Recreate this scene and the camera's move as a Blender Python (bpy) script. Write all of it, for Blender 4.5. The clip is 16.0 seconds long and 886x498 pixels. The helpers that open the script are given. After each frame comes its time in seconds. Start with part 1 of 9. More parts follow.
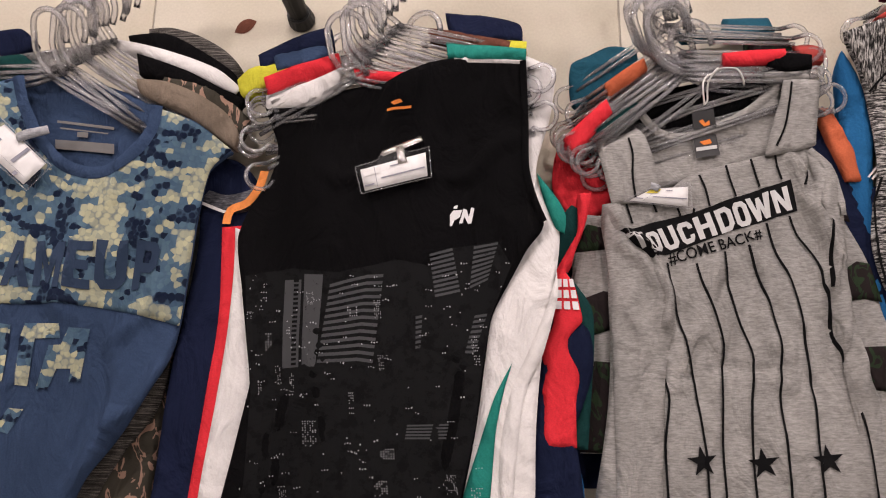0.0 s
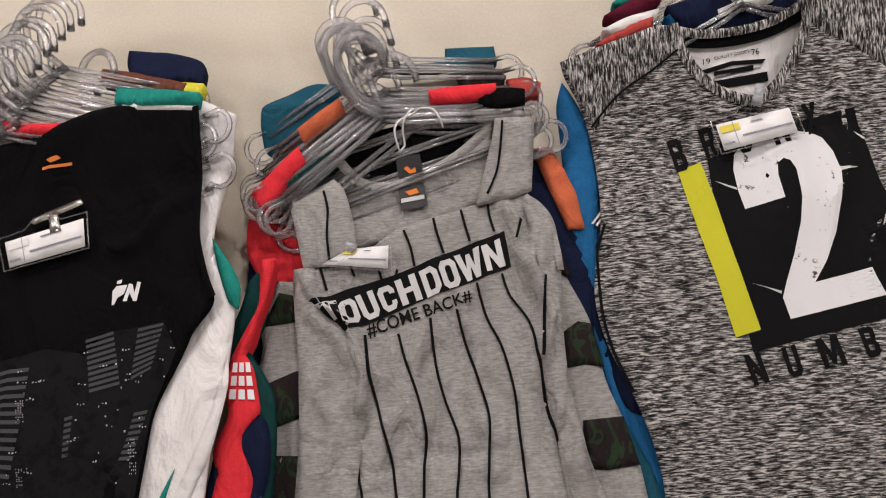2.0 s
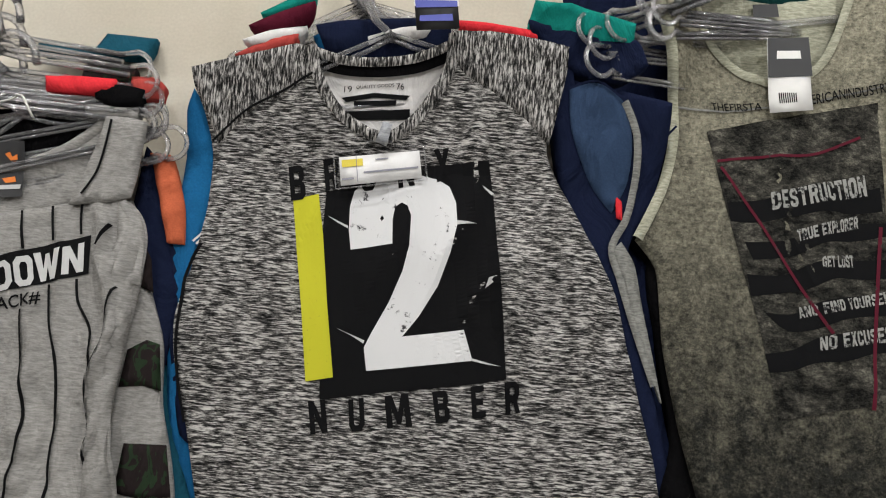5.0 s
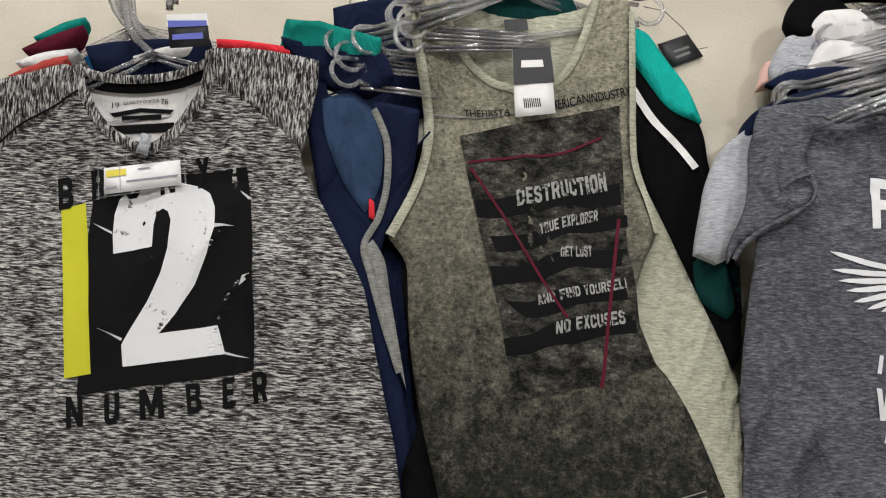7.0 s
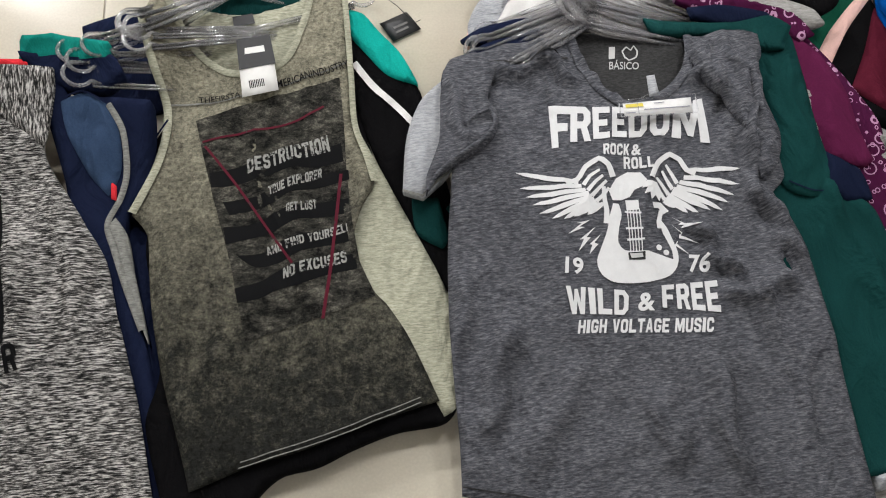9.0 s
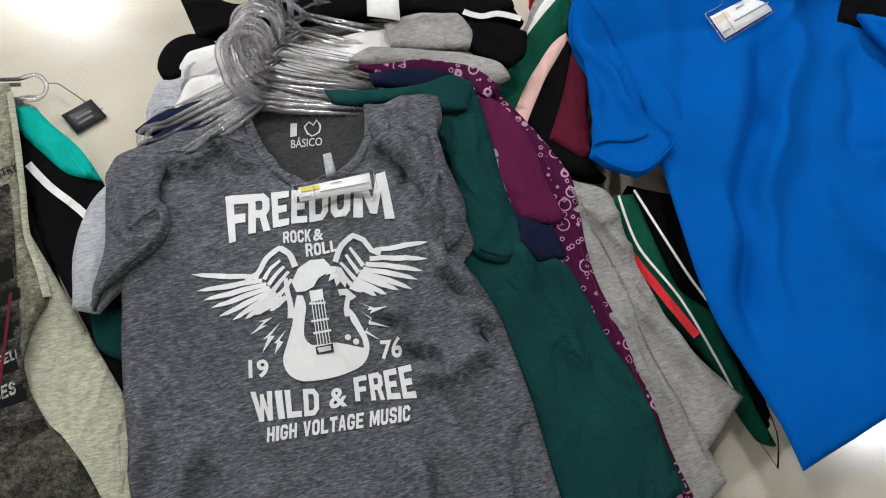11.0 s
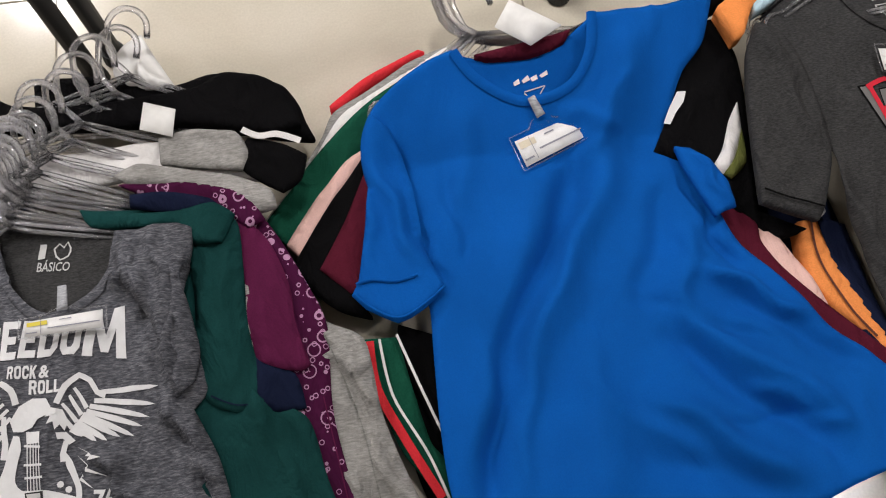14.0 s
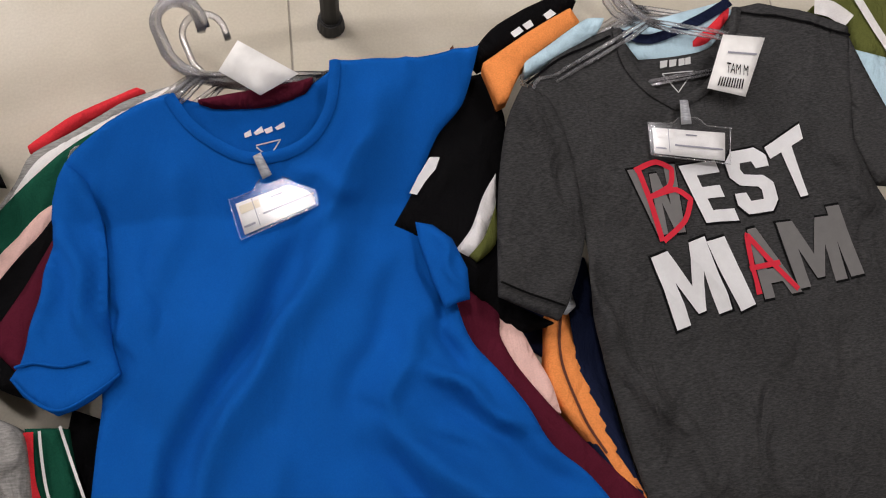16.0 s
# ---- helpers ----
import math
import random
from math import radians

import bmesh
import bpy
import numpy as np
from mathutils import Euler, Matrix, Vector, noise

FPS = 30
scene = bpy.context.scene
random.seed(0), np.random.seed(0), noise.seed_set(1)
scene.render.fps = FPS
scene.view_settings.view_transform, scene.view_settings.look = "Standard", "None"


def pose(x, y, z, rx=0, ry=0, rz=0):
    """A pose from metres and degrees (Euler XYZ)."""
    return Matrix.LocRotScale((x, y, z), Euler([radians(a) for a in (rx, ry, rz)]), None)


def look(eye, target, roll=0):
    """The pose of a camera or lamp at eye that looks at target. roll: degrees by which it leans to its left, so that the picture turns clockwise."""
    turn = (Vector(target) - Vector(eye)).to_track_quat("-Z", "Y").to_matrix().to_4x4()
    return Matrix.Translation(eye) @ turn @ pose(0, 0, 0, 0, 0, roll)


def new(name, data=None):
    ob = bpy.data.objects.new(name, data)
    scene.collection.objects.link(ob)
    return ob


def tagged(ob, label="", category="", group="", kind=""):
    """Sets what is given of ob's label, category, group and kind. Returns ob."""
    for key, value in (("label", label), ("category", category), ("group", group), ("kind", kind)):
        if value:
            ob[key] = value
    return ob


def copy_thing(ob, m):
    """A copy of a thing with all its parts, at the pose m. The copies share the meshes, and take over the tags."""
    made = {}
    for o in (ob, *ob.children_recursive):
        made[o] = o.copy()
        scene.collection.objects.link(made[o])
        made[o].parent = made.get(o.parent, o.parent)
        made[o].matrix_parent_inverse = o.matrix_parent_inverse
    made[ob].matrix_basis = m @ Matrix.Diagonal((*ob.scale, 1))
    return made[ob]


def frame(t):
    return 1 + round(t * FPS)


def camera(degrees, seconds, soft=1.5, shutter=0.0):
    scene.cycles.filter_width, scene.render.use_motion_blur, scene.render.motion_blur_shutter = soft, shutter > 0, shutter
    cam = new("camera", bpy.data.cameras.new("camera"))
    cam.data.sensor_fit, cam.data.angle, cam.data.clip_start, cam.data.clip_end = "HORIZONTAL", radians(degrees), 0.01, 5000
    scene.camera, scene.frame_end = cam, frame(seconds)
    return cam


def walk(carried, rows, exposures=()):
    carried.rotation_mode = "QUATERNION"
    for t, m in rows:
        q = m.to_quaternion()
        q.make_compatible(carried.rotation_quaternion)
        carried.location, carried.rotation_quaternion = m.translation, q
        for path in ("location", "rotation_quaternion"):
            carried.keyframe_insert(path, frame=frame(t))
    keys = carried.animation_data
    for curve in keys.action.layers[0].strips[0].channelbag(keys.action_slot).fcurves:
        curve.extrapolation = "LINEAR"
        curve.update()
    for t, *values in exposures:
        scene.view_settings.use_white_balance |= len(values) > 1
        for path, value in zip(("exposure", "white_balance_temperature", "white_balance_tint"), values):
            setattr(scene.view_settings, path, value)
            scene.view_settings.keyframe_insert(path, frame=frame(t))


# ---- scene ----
cam = camera(58.2, 16.0, 1.1)
EXPOSURES = [(0.0, 0.12, 6800, 26.0), (2.6, -0.04, 6500, 18.5), (3.6, 0.05, 6400, 15.5), (5.0, 0.0, 6250, 11.0), (7.4, 0.06, 6250, 12.0), (7.95, 0.17, 6250, 12.0), (8.45, 0.08, 6250, 12.0), (9.0, 0.15, 6200, 11.5), (10.0, 0.12, 6050, 10.0), (12.5, 0.05, 6250, 11.0), (14.0, -0.07, 6400, 15.0), (16.0, -0.24, 6450, 18.0)]
PATH = [
    (0, (0.042, -0.096, 1.26), (-0.135, 0.426, -0.662), -19.0),
    (0.5, (0.149, -0.114, 1.263), (-0.004, 0.451, -0.649), -16.5),
    (1, (0.23, -0.099, 1.233), (0.15, 0.493, -0.676), -12.4),
    (1.5, (0.328, -0.052, 1.162), (0.311, 0.522, -0.754), -6.8),
    (2, (0.38, 0.019, 1.101), (0.379, 0.56, -0.824), -4.0),
    (2.5, (0.383, 0.062, 1.073), (0.367, 0.53, -0.871), -3.0),
    (3, (0.433, 0.09, 1.064), (0.401, 0.526, -0.888), -4.4),
    (3.5, (0.563, 0.1, 1.07), (0.564, 0.552, -0.879), -2.3),
    (4, (0.716, 0.11, 1.066), (0.735, 0.551, -0.885), 1.7),
    (4.5, (0.843, 0.108, 1.06), (0.847, 0.543, -0.892), 4.2),
    (5, (0.917, 0.105, 1.073), (0.911, 0.575, -0.871), 4.0),
    (5.2, (0.957, 0.111, 1.085), (0.97, 0.59, -0.857), 3.9),
    (7.3, (1.242, 0.011, 1.137), (1.268, 0.61, -0.771), 5.3),
    (7.5, (1.223, -0.016, 1.142), (1.251, 0.595, -0.762), 3.2),
    (8, (1.246, -0.051, 1.158), (1.293, 0.574, -0.742), 0.2),
    (8.5, (1.453, -0.106, 1.198), (1.489, 0.599, -0.673), -1.5),
    (9, (1.62, -0.159, 1.195), (1.679, 0.567, -0.667), -0.1),
    (9.5, (1.714, -0.172, 1.197), (1.851, 0.57, -0.655), 0.8),
    (10, (1.811, -0.151, 1.18), (2.053, 0.573, -0.669), 4.0),
    (10.2, (1.85, -0.128, 1.181), (2.112, 0.587, -0.669), 5.6),
    (12.3, (2.236, 0.006, 1.228), (2.452, 0.66, -0.649), 11.3),
    (12.5, (2.284, 0.021, 1.245), (2.475, 0.665, -0.638), 10.1),
    (13, (2.362, 0.043, 1.239), (2.514, 0.698, -0.644), 7.0),
    (13.5, (2.407, 0.077, 1.237), (2.554, 0.745, -0.643), 4.9),
    (14, (2.435, 0.094, 1.229), (2.609, 0.771, -0.645), 5.5),
    (14.5, (2.457, 0.109, 1.223), (2.653, 0.778, -0.651), 6.6),
    (15, (2.52, 0.127, 1.216), (2.746, 0.766, -0.665), 8.8),
    (15.5, (2.683, 0.194, 1.207), (2.919, 0.779, -0.691), 13.8),
    (16, (2.838, 0.278, 1.183), (3.08, 0.809, -0.73), 19.0),
]
walk(cam, [(t, look(eye, target, roll)) for t, eye, target, roll in PATH], EXPOSURES)

# ---- light: a shop with recessed ceiling lamps over a pale polished floor ----
world = bpy.data.worlds.new("room_air")
scene.world = world
world.use_nodes = True
world.node_tree.nodes["Background"].inputs[0].default_value = (1.0, 0.97, 0.93, 1)
world.node_tree.nodes["Background"].inputs[1].default_value = 0.02

# resting height of each heap: height at y = 0.4, slope along y, start and slope of the raised hanger end,
# start and fall of the tail behind the hangers, start and slope of the rise along x
PILES = {
    "A": (0.108, 0.09, 9, 0, 9, 0, 0, 0),
    "B": (0.086, -0.04, 0.42, 0.25, 0.53, 0.45, -0.03, 0.25),
    "C": (0.072, 0.0, 0.4, 0.22, 0.53, 0.6, 0, 0),
    "D": (0.062, 0.035, 0.45, 0.28, 9, 0, 0, 0),
    "E": (0.042, -0.04, 0.6, 0.2, 9, 0, 0, 0),
    "F": (0.0955, 0.15, 0.42, -0.13, 9, 0, 1.6, 0.05),
    "G": (0.09, -0.08, 0.66, 0.43, 9, 0, 0, 0),
    "H": (0.095, 0.12, 0.72, -0.08, 9, 0, 0, 0),
}


def heap_z(pile, x, y):
    if pile == "0":
        return 0.0
    z0, s, y1, k, y2, fall, x0, sx = PILES[pile]
    z = z0 + s * (y - 0.4) + k * max(0.0, min(y, y2) - y1) - fall * max(0.0, y - y2)
    return max(0.012, z + sx * max(0.0, x - x0))


# ---- materials ----
def nodes_of(name):
    m = bpy.data.materials.new(name)
    m.use_nodes = True
    nt = m.node_tree
    return m, nt, nt.nodes["Principled BSDF"]


def link(nt, a, b):
    nt.links.new(a, b)


def add(nt, kind, **values):
    n = nt.nodes.new(kind)
    for k, v in values.items():
        n.inputs[k.replace("_", " ")].default_value = v
    return n


def ramp(nt, fac, stops):
    r = nt.nodes.new("ShaderNodeValToRGB")
    while len(r.color_ramp.elements) < len(stops):
        r.color_ramp.elements.new(0.5)
    for e, (p, c) in zip(r.color_ramp.elements, stops):
        e.position, e.color = p, (*c, 1)
    link(nt, fac, r.inputs[0])
    return r


def coords(nt, scale=(1, 1, 1), turn=0.0):
    tc = nt.nodes.new("ShaderNodeTexCoord")
    mp = nt.nodes.new("ShaderNodeMapping")
    mp.inputs["Scale"].default_value = scale
    mp.inputs["Rotation"].default_value = (0, 0, radians(turn))
    link(nt, tc.outputs["Object"], mp.inputs[0])
    return mp.outputs[0]


def mixed(nt, fac, a, b):
    m = nt.nodes.new("ShaderNodeMix")
    m.data_type = "RGBA"
    for i, v in ((0, fac), (6, a), (7, b)):
        if isinstance(v, (int, float)):
            m.inputs[i].default_value = v
        elif isinstance(v, tuple):
            m.inputs[i].default_value = (*v, 1)
        else:
            link(nt, v, m.inputs[i])
    return m.outputs[2]


def knit_finish(nt, p, rough=0.92, sheen=0.0, crease=0.35):
    """Fine knit relief, broad soft creases and a slight sheen."""
    fine = add(nt, "ShaderNodeTexNoise", Scale=900.0, Detail=2.0)
    link(nt, coords(nt), fine.inputs["Vector"])
    broad = add(nt, "ShaderNodeTexNoise", Scale=16.0, Detail=4.0, Distortion=1.2)
    link(nt, coords(nt, (1.0, 0.55, 1.0), 12), broad.inputs["Vector"])
    ridge = add(nt, "ShaderNodeTexNoise", Scale=5.5, Detail=2.5, Roughness=0.45, Distortion=1.6)
    link(nt, coords(nt, (1.25, 0.6, 1.0), -14), ridge.inputs["Vector"])
    fold = ramp(nt, ridge.outputs[0], [(0.30, (0, 0, 0)), (0.42, (0.3, 0.3, 0.3)), (0.50, (1, 1, 1)), (0.58, (0.3, 0.3, 0.3)), (0.70, (0, 0, 0))])
    fold.color_ramp.interpolation = "B_SPLINE"
    b3 = add(nt, "ShaderNodeBump", Strength=min(1.0, crease * 0.9), Distance=0.014)
    link(nt, fold.outputs[0], b3.inputs["Height"])
    b1 = add(nt, "ShaderNodeBump", Strength=0.25, Distance=0.0006)
    b2 = add(nt, "ShaderNodeBump", Strength=min(1.0, crease * 2.0), Distance=0.020)
    link(nt, fine.outputs[0], b1.inputs["Height"])
    link(nt, broad.outputs[0], b2.inputs["Height"])
    link(nt, b1.outputs[0], b2.inputs["Normal"])
    link(nt, b2.outputs[0], b3.inputs["Normal"])
    link(nt, b3.outputs[0], p.inputs["Normal"])
    p.inputs["Roughness"].default_value = rough
    p.inputs["Sheen Weight"].default_value = sheen
    p.inputs["Sheen Roughness"].default_value = 0.5
    p.inputs["Specular IOR Level"].default_value = 0.04


def plain_knit(name, colour, spread=0.10, crease=0.35):
    """One-colour jersey with slight unevenness of the dye."""
    m, nt, p = nodes_of(name)
    n = add(nt, "ShaderNodeTexNoise", Scale=420.0, Detail=3.0)
    link(nt, coords(nt), n.inputs["Vector"])
    n2 = add(nt, "ShaderNodeTexNoise", Scale=9.0, Detail=3.0)
    link(nt, coords(nt), n2.inputs["Vector"])
    dark = tuple(c * (1 - spread) for c in colour)
    light = tuple(min(1, c * (1 + spread)) for c in colour)
    r = ramp(nt, n.outputs[0], [(0.3, dark), (0.7, light)])
    r2 = ramp(nt, n2.outputs[0], [(0.3, (0.9, 0.9, 0.9)), (0.7, (1.05, 1.05, 1.05))])
    mul = nt.nodes.new("ShaderNodeMix")
    mul.data_type, mul.blend_type = "RGBA", "MULTIPLY"
    mul.inputs[0].default_value = 1.0
    link(nt, r.outputs[0], mul.inputs[6])
    link(nt, r2.outputs[0], mul.inputs[7])
    link(nt, mul.outputs[2], p.inputs["Base Color"])
    knit_finish(nt, p, crease=crease)
    return m


def heather(name, dark, mid, light, along=90.0, across=420.0, turn=0.0, lo=0.36, hi=0.64, crease=0.35):
    """Melange jersey: short flecks of darker and lighter yarn along the courses."""
    m, nt, p = nodes_of(name)
    n = add(nt, "ShaderNodeTexNoise", Scale=1.0, Detail=5.0, Roughness=0.7, Distortion=0.3)
    link(nt, coords(nt, (along, across, 60), turn), n.inputs["Vector"])
    r = ramp(nt, n.outputs[0], [(lo, dark), (0.5, mid), (hi, light)])
    big = add(nt, "ShaderNodeTexNoise", Scale=7.0, Detail=3.0)
    link(nt, coords(nt), big.inputs["Vector"])
    r2 = ramp(nt, big.outputs[0], [(0.3, (0.88, 0.88, 0.88)), (0.7, (1.06, 1.06, 1.06))])
    mul = nt.nodes.new("ShaderNodeMix")
    mul.data_type, mul.blend_type = "RGBA", "MULTIPLY"
    mul.inputs[0].default_value = 1.0
    link(nt, r.outputs[0], mul.inputs[6])
    link(nt, r2.outputs[0], mul.inputs[7])
    link(nt, mul.outputs[2], p.inputs["Base Color"])
    knit_finish(nt, p, crease=crease)
    return m


def camo_hex(name, dark, mid, light):
    """Camouflage printed as small rounded cells."""
    m, nt, p = nodes_of(name)
    co = coords(nt, (1.0, 1.0, 0.0), 8)
    v = add(nt, "ShaderNodeTexVoronoi", Scale=100.0, Randomness=0.70)
    link(nt, co, v.inputs["Vector"])
    blot = add(nt, "ShaderNodeTexNoise", Scale=0.22, Detail=2.5, Roughness=0.6)
    st = nt.nodes.new("ShaderNodeMapping")
    st.inputs["Scale"].default_value = (60, 125, 1)
    link(nt, v.outputs["Position"], st.inputs[0])
    link(nt, st.outputs[0], blot.inputs["Vector"])
    r = ramp(nt, blot.outputs[0], [(0.40, dark), (0.44, mid), (0.49, mid), (0.53, light)])
    r.color_ramp.interpolation = "CONSTANT"
    hue = nt.nodes.new("ShaderNodeMix")
    hue.data_type, hue.blend_type = "RGBA", "MULTIPLY"
    hue.inputs[0].default_value = 1.0
    rr = ramp(nt, v.outputs["Color"], [(0.1, (0.7, 0.75, 0.8)), (0.9, (1.15, 1.12, 1.0))])
    link(nt, r.outputs[0], hue.inputs[6])
    link(nt, rr.outputs[0], hue.inputs[7])
    gap = ramp(nt, v.outputs["Distance"], [(0.58, (0, 0, 0)), (0.74, (0.55, 0.55, 0.55))])
    link(nt, mixed(nt, gap.outputs[0], hue.outputs[2], tuple(c * 0.8 for c in mid)), p.inputs["Base Color"])
    knit_finish(nt, p)
    return m


def camo_cloth(name, dark, green, grey):
    m, nt, p = nodes_of(name)
    n = add(nt, "ShaderNodeTexNoise", Scale=24.0, Detail=2.5, Distortion=1.4)
    link(nt, coords(nt, (1.6, 0.8, 1), 30), n.inputs["Vector"])
    r = ramp(nt, n.outputs[0], [(0.0, dark), (0.53, green), (0.61, dark), (0.70, grey)])
    r.color_ramp.interpolation = "CONSTANT"
    link(nt, r.outputs[0], p.inputs["Base Color"])
    knit_finish(nt, p)
    return m


def ring_print(name, ground, line):
    """Plum jersey printed all over with little wheels."""
    m, nt, p = nodes_of(name)
    co = coords(nt, (1, 1, 0), 20)
    v = add(nt, "ShaderNodeTexVoronoi", Scale=36.0, Randomness=0.8)
    link(nt, co, v.inputs["Vector"])
    a = ramp(nt, v.outputs["Distance"], [(0.0, line), (0.05, ground), (0.30, line), (0.37, ground)])
    a.color_ramp.interpolation = "CONSTANT"
    v2 = add(nt, "ShaderNodeTexVoronoi", Scale=72.0, Randomness=1.0)
    link(nt, co, v2.inputs["Vector"])
    b = ramp(nt, v2.outputs["Distance"], [(0.0, (0, 0, 0)), (0.20, (1, 1, 1)), (0.29, (0, 0, 0))])
    b.color_ramp.interpolation = "CONSTANT"
    link(nt, mixed(nt, b.outputs[0], a.outputs[0], line), p.inputs["Base Color"])
    knit_finish(nt, p)
    return m


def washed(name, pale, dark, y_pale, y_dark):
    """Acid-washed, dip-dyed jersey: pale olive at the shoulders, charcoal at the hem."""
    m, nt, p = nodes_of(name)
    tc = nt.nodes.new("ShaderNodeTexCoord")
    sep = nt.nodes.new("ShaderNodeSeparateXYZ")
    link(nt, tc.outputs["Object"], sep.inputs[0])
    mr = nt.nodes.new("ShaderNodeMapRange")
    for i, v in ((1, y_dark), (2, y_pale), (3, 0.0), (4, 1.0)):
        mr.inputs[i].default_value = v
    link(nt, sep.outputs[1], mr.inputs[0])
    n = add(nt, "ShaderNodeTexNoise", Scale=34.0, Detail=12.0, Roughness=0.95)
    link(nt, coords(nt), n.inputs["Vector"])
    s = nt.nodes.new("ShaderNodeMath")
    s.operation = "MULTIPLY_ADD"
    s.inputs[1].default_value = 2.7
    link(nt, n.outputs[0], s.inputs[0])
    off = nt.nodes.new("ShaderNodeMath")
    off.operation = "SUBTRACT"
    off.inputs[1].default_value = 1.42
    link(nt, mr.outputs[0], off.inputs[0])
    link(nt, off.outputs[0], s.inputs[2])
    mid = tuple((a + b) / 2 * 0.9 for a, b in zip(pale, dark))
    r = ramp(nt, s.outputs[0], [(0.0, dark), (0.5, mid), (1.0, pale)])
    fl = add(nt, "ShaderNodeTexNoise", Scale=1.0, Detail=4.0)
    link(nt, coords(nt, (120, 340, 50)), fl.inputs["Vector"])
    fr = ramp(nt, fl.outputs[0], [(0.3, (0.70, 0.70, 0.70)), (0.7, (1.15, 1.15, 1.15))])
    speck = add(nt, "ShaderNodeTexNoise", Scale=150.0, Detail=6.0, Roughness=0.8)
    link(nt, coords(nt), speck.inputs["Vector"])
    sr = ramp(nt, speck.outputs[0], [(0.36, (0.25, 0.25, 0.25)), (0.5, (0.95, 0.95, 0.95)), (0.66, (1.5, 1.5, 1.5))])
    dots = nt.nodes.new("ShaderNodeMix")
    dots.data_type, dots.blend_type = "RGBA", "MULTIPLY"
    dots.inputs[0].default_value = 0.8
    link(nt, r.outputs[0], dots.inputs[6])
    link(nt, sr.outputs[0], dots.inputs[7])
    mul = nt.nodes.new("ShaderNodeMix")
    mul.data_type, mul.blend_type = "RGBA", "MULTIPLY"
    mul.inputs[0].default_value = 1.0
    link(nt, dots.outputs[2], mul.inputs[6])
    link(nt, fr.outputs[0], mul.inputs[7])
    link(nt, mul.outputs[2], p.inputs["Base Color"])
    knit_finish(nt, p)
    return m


def ink(name, colour, worn=0.0, ground=(0.3, 0.3, 0.3), rough=0.6, scale=70.0):
    """Screen-printed ink, cracked and worn where worn > 0."""
    m, nt, p = nodes_of(name)
    n = add(nt, "ShaderNodeTexNoise", Scale=scale, Detail=6.0, Roughness=0.75)
    link(nt, coords(nt), n.inputs["Vector"])
    if worn > 0:
        r = ramp(nt, n.outputs[0], [(0.0, ground), (0.30 + 0.22 * worn, ground), (0.34 + 0.24 * worn, colour)])
    else:
        r = ramp(nt, n.outputs[0], [(0.3, tuple(c * 0.9 for c in colour)), (0.7, colour)])
    link(nt, r.outputs[0], p.inputs["Base Color"])
    p.inputs["Roughness"].default_value = rough
    p.inputs["Specular IOR Level"].default_value = 0.05
    fine = add(nt, "ShaderNodeTexNoise", Scale=700.0, Detail=2.0)
    link(nt, coords(nt), fine.inputs["Vector"])
    b = add(nt, "ShaderNodeBump", Strength=0.2, Distance=0.0005)
    link(nt, fine.outputs[0], b.inputs["Height"])
    link(nt, b.outputs[0], p.inputs["Normal"])
    return m


def night_print(name):
    """Black print washed out to grey in clouds and specks."""
    m, nt, p = nodes_of(name)
    n = add(nt, "ShaderNodeTexNoise", Scale=20.0, Detail=14.0, Roughness=0.90)
    link(nt, coords(nt, (1, 1.6, 1)), n.inputs["Vector"])
    r = ramp(nt, n.outputs[0], [(0.44, (0.006, 0.006, 0.006)), (0.53, (0.045, 0.043, 0.036)), (0.64, (0.22, 0.21, 0.17))])
    link(nt, r.outputs[0], p.inputs["Base Color"])
    knit_finish(nt, p)
    return m


def clear_plastic(name, tint):
    """Clear moulded acrylic: glassy, with a bright gloss and faint scratches."""
    m, nt, p = nodes_of(name)
    t = nt.nodes.new("ShaderNodeBsdfTransparent")
    t.inputs[0].default_value = (0.97, 0.97, 0.985, 1)
    g = nt.nodes.new("ShaderNodeBsdfGlass")
    g.inputs["Color"].default_value = (*tint, 1)
    g.inputs["Roughness"].default_value = 0.01
    g.inputs["IOR"].default_value = 1.49
    clear = nt.nodes.new("ShaderNodeMixShader")
    clear.inputs[0].default_value = 0.50
    link(nt, t.outputs[0], clear.inputs[1])
    link(nt, g.outputs[0], clear.inputs[2])
    gloss = nt.nodes.new("ShaderNodeBsdfGlossy")
    gloss.inputs["Color"].default_value = (1, 1, 1, 1)
    n = add(nt, "ShaderNodeTexNoise", Scale=60.0, Detail=4.0)
    link(nt, coords(nt), n.inputs["Vector"])
    mr = nt.nodes.new("ShaderNodeMapRange")
    for k, v in ((1, 0.3), (2, 0.7), (3, 0.08), (4, 0.20)):
        mr.inputs[k].default_value = v
    link(nt, n.outputs[0], mr.inputs[0])
    link(nt, mr.outputs[0], gloss.inputs["Roughness"])
    rim = nt.nodes.new("ShaderNodeFresnel")
    rim.inputs["IOR"].default_value = 1.75
    p.inputs["Base Color"].default_value = (0.86, 0.86, 0.90, 1)
    p.inputs["Roughness"].default_value = 0.25
    hazed = nt.nodes.new("ShaderNodeMixShader")
    hazed.inputs[0].default_value = 0.09
    link(nt, clear.outputs[0], hazed.inputs[1])
    link(nt, p.outputs[0], hazed.inputs[2])
    mx = nt.nodes.new("ShaderNodeMixShader")
    link(nt, rim.outputs[0], mx.inputs[0])
    link(nt, hazed.outputs[0], mx.inputs[1])
    link(nt, gloss.outputs[0], mx.inputs[2])
    link(nt, mx.outputs[0], nt.nodes["Material Output"].inputs[0])
    return m


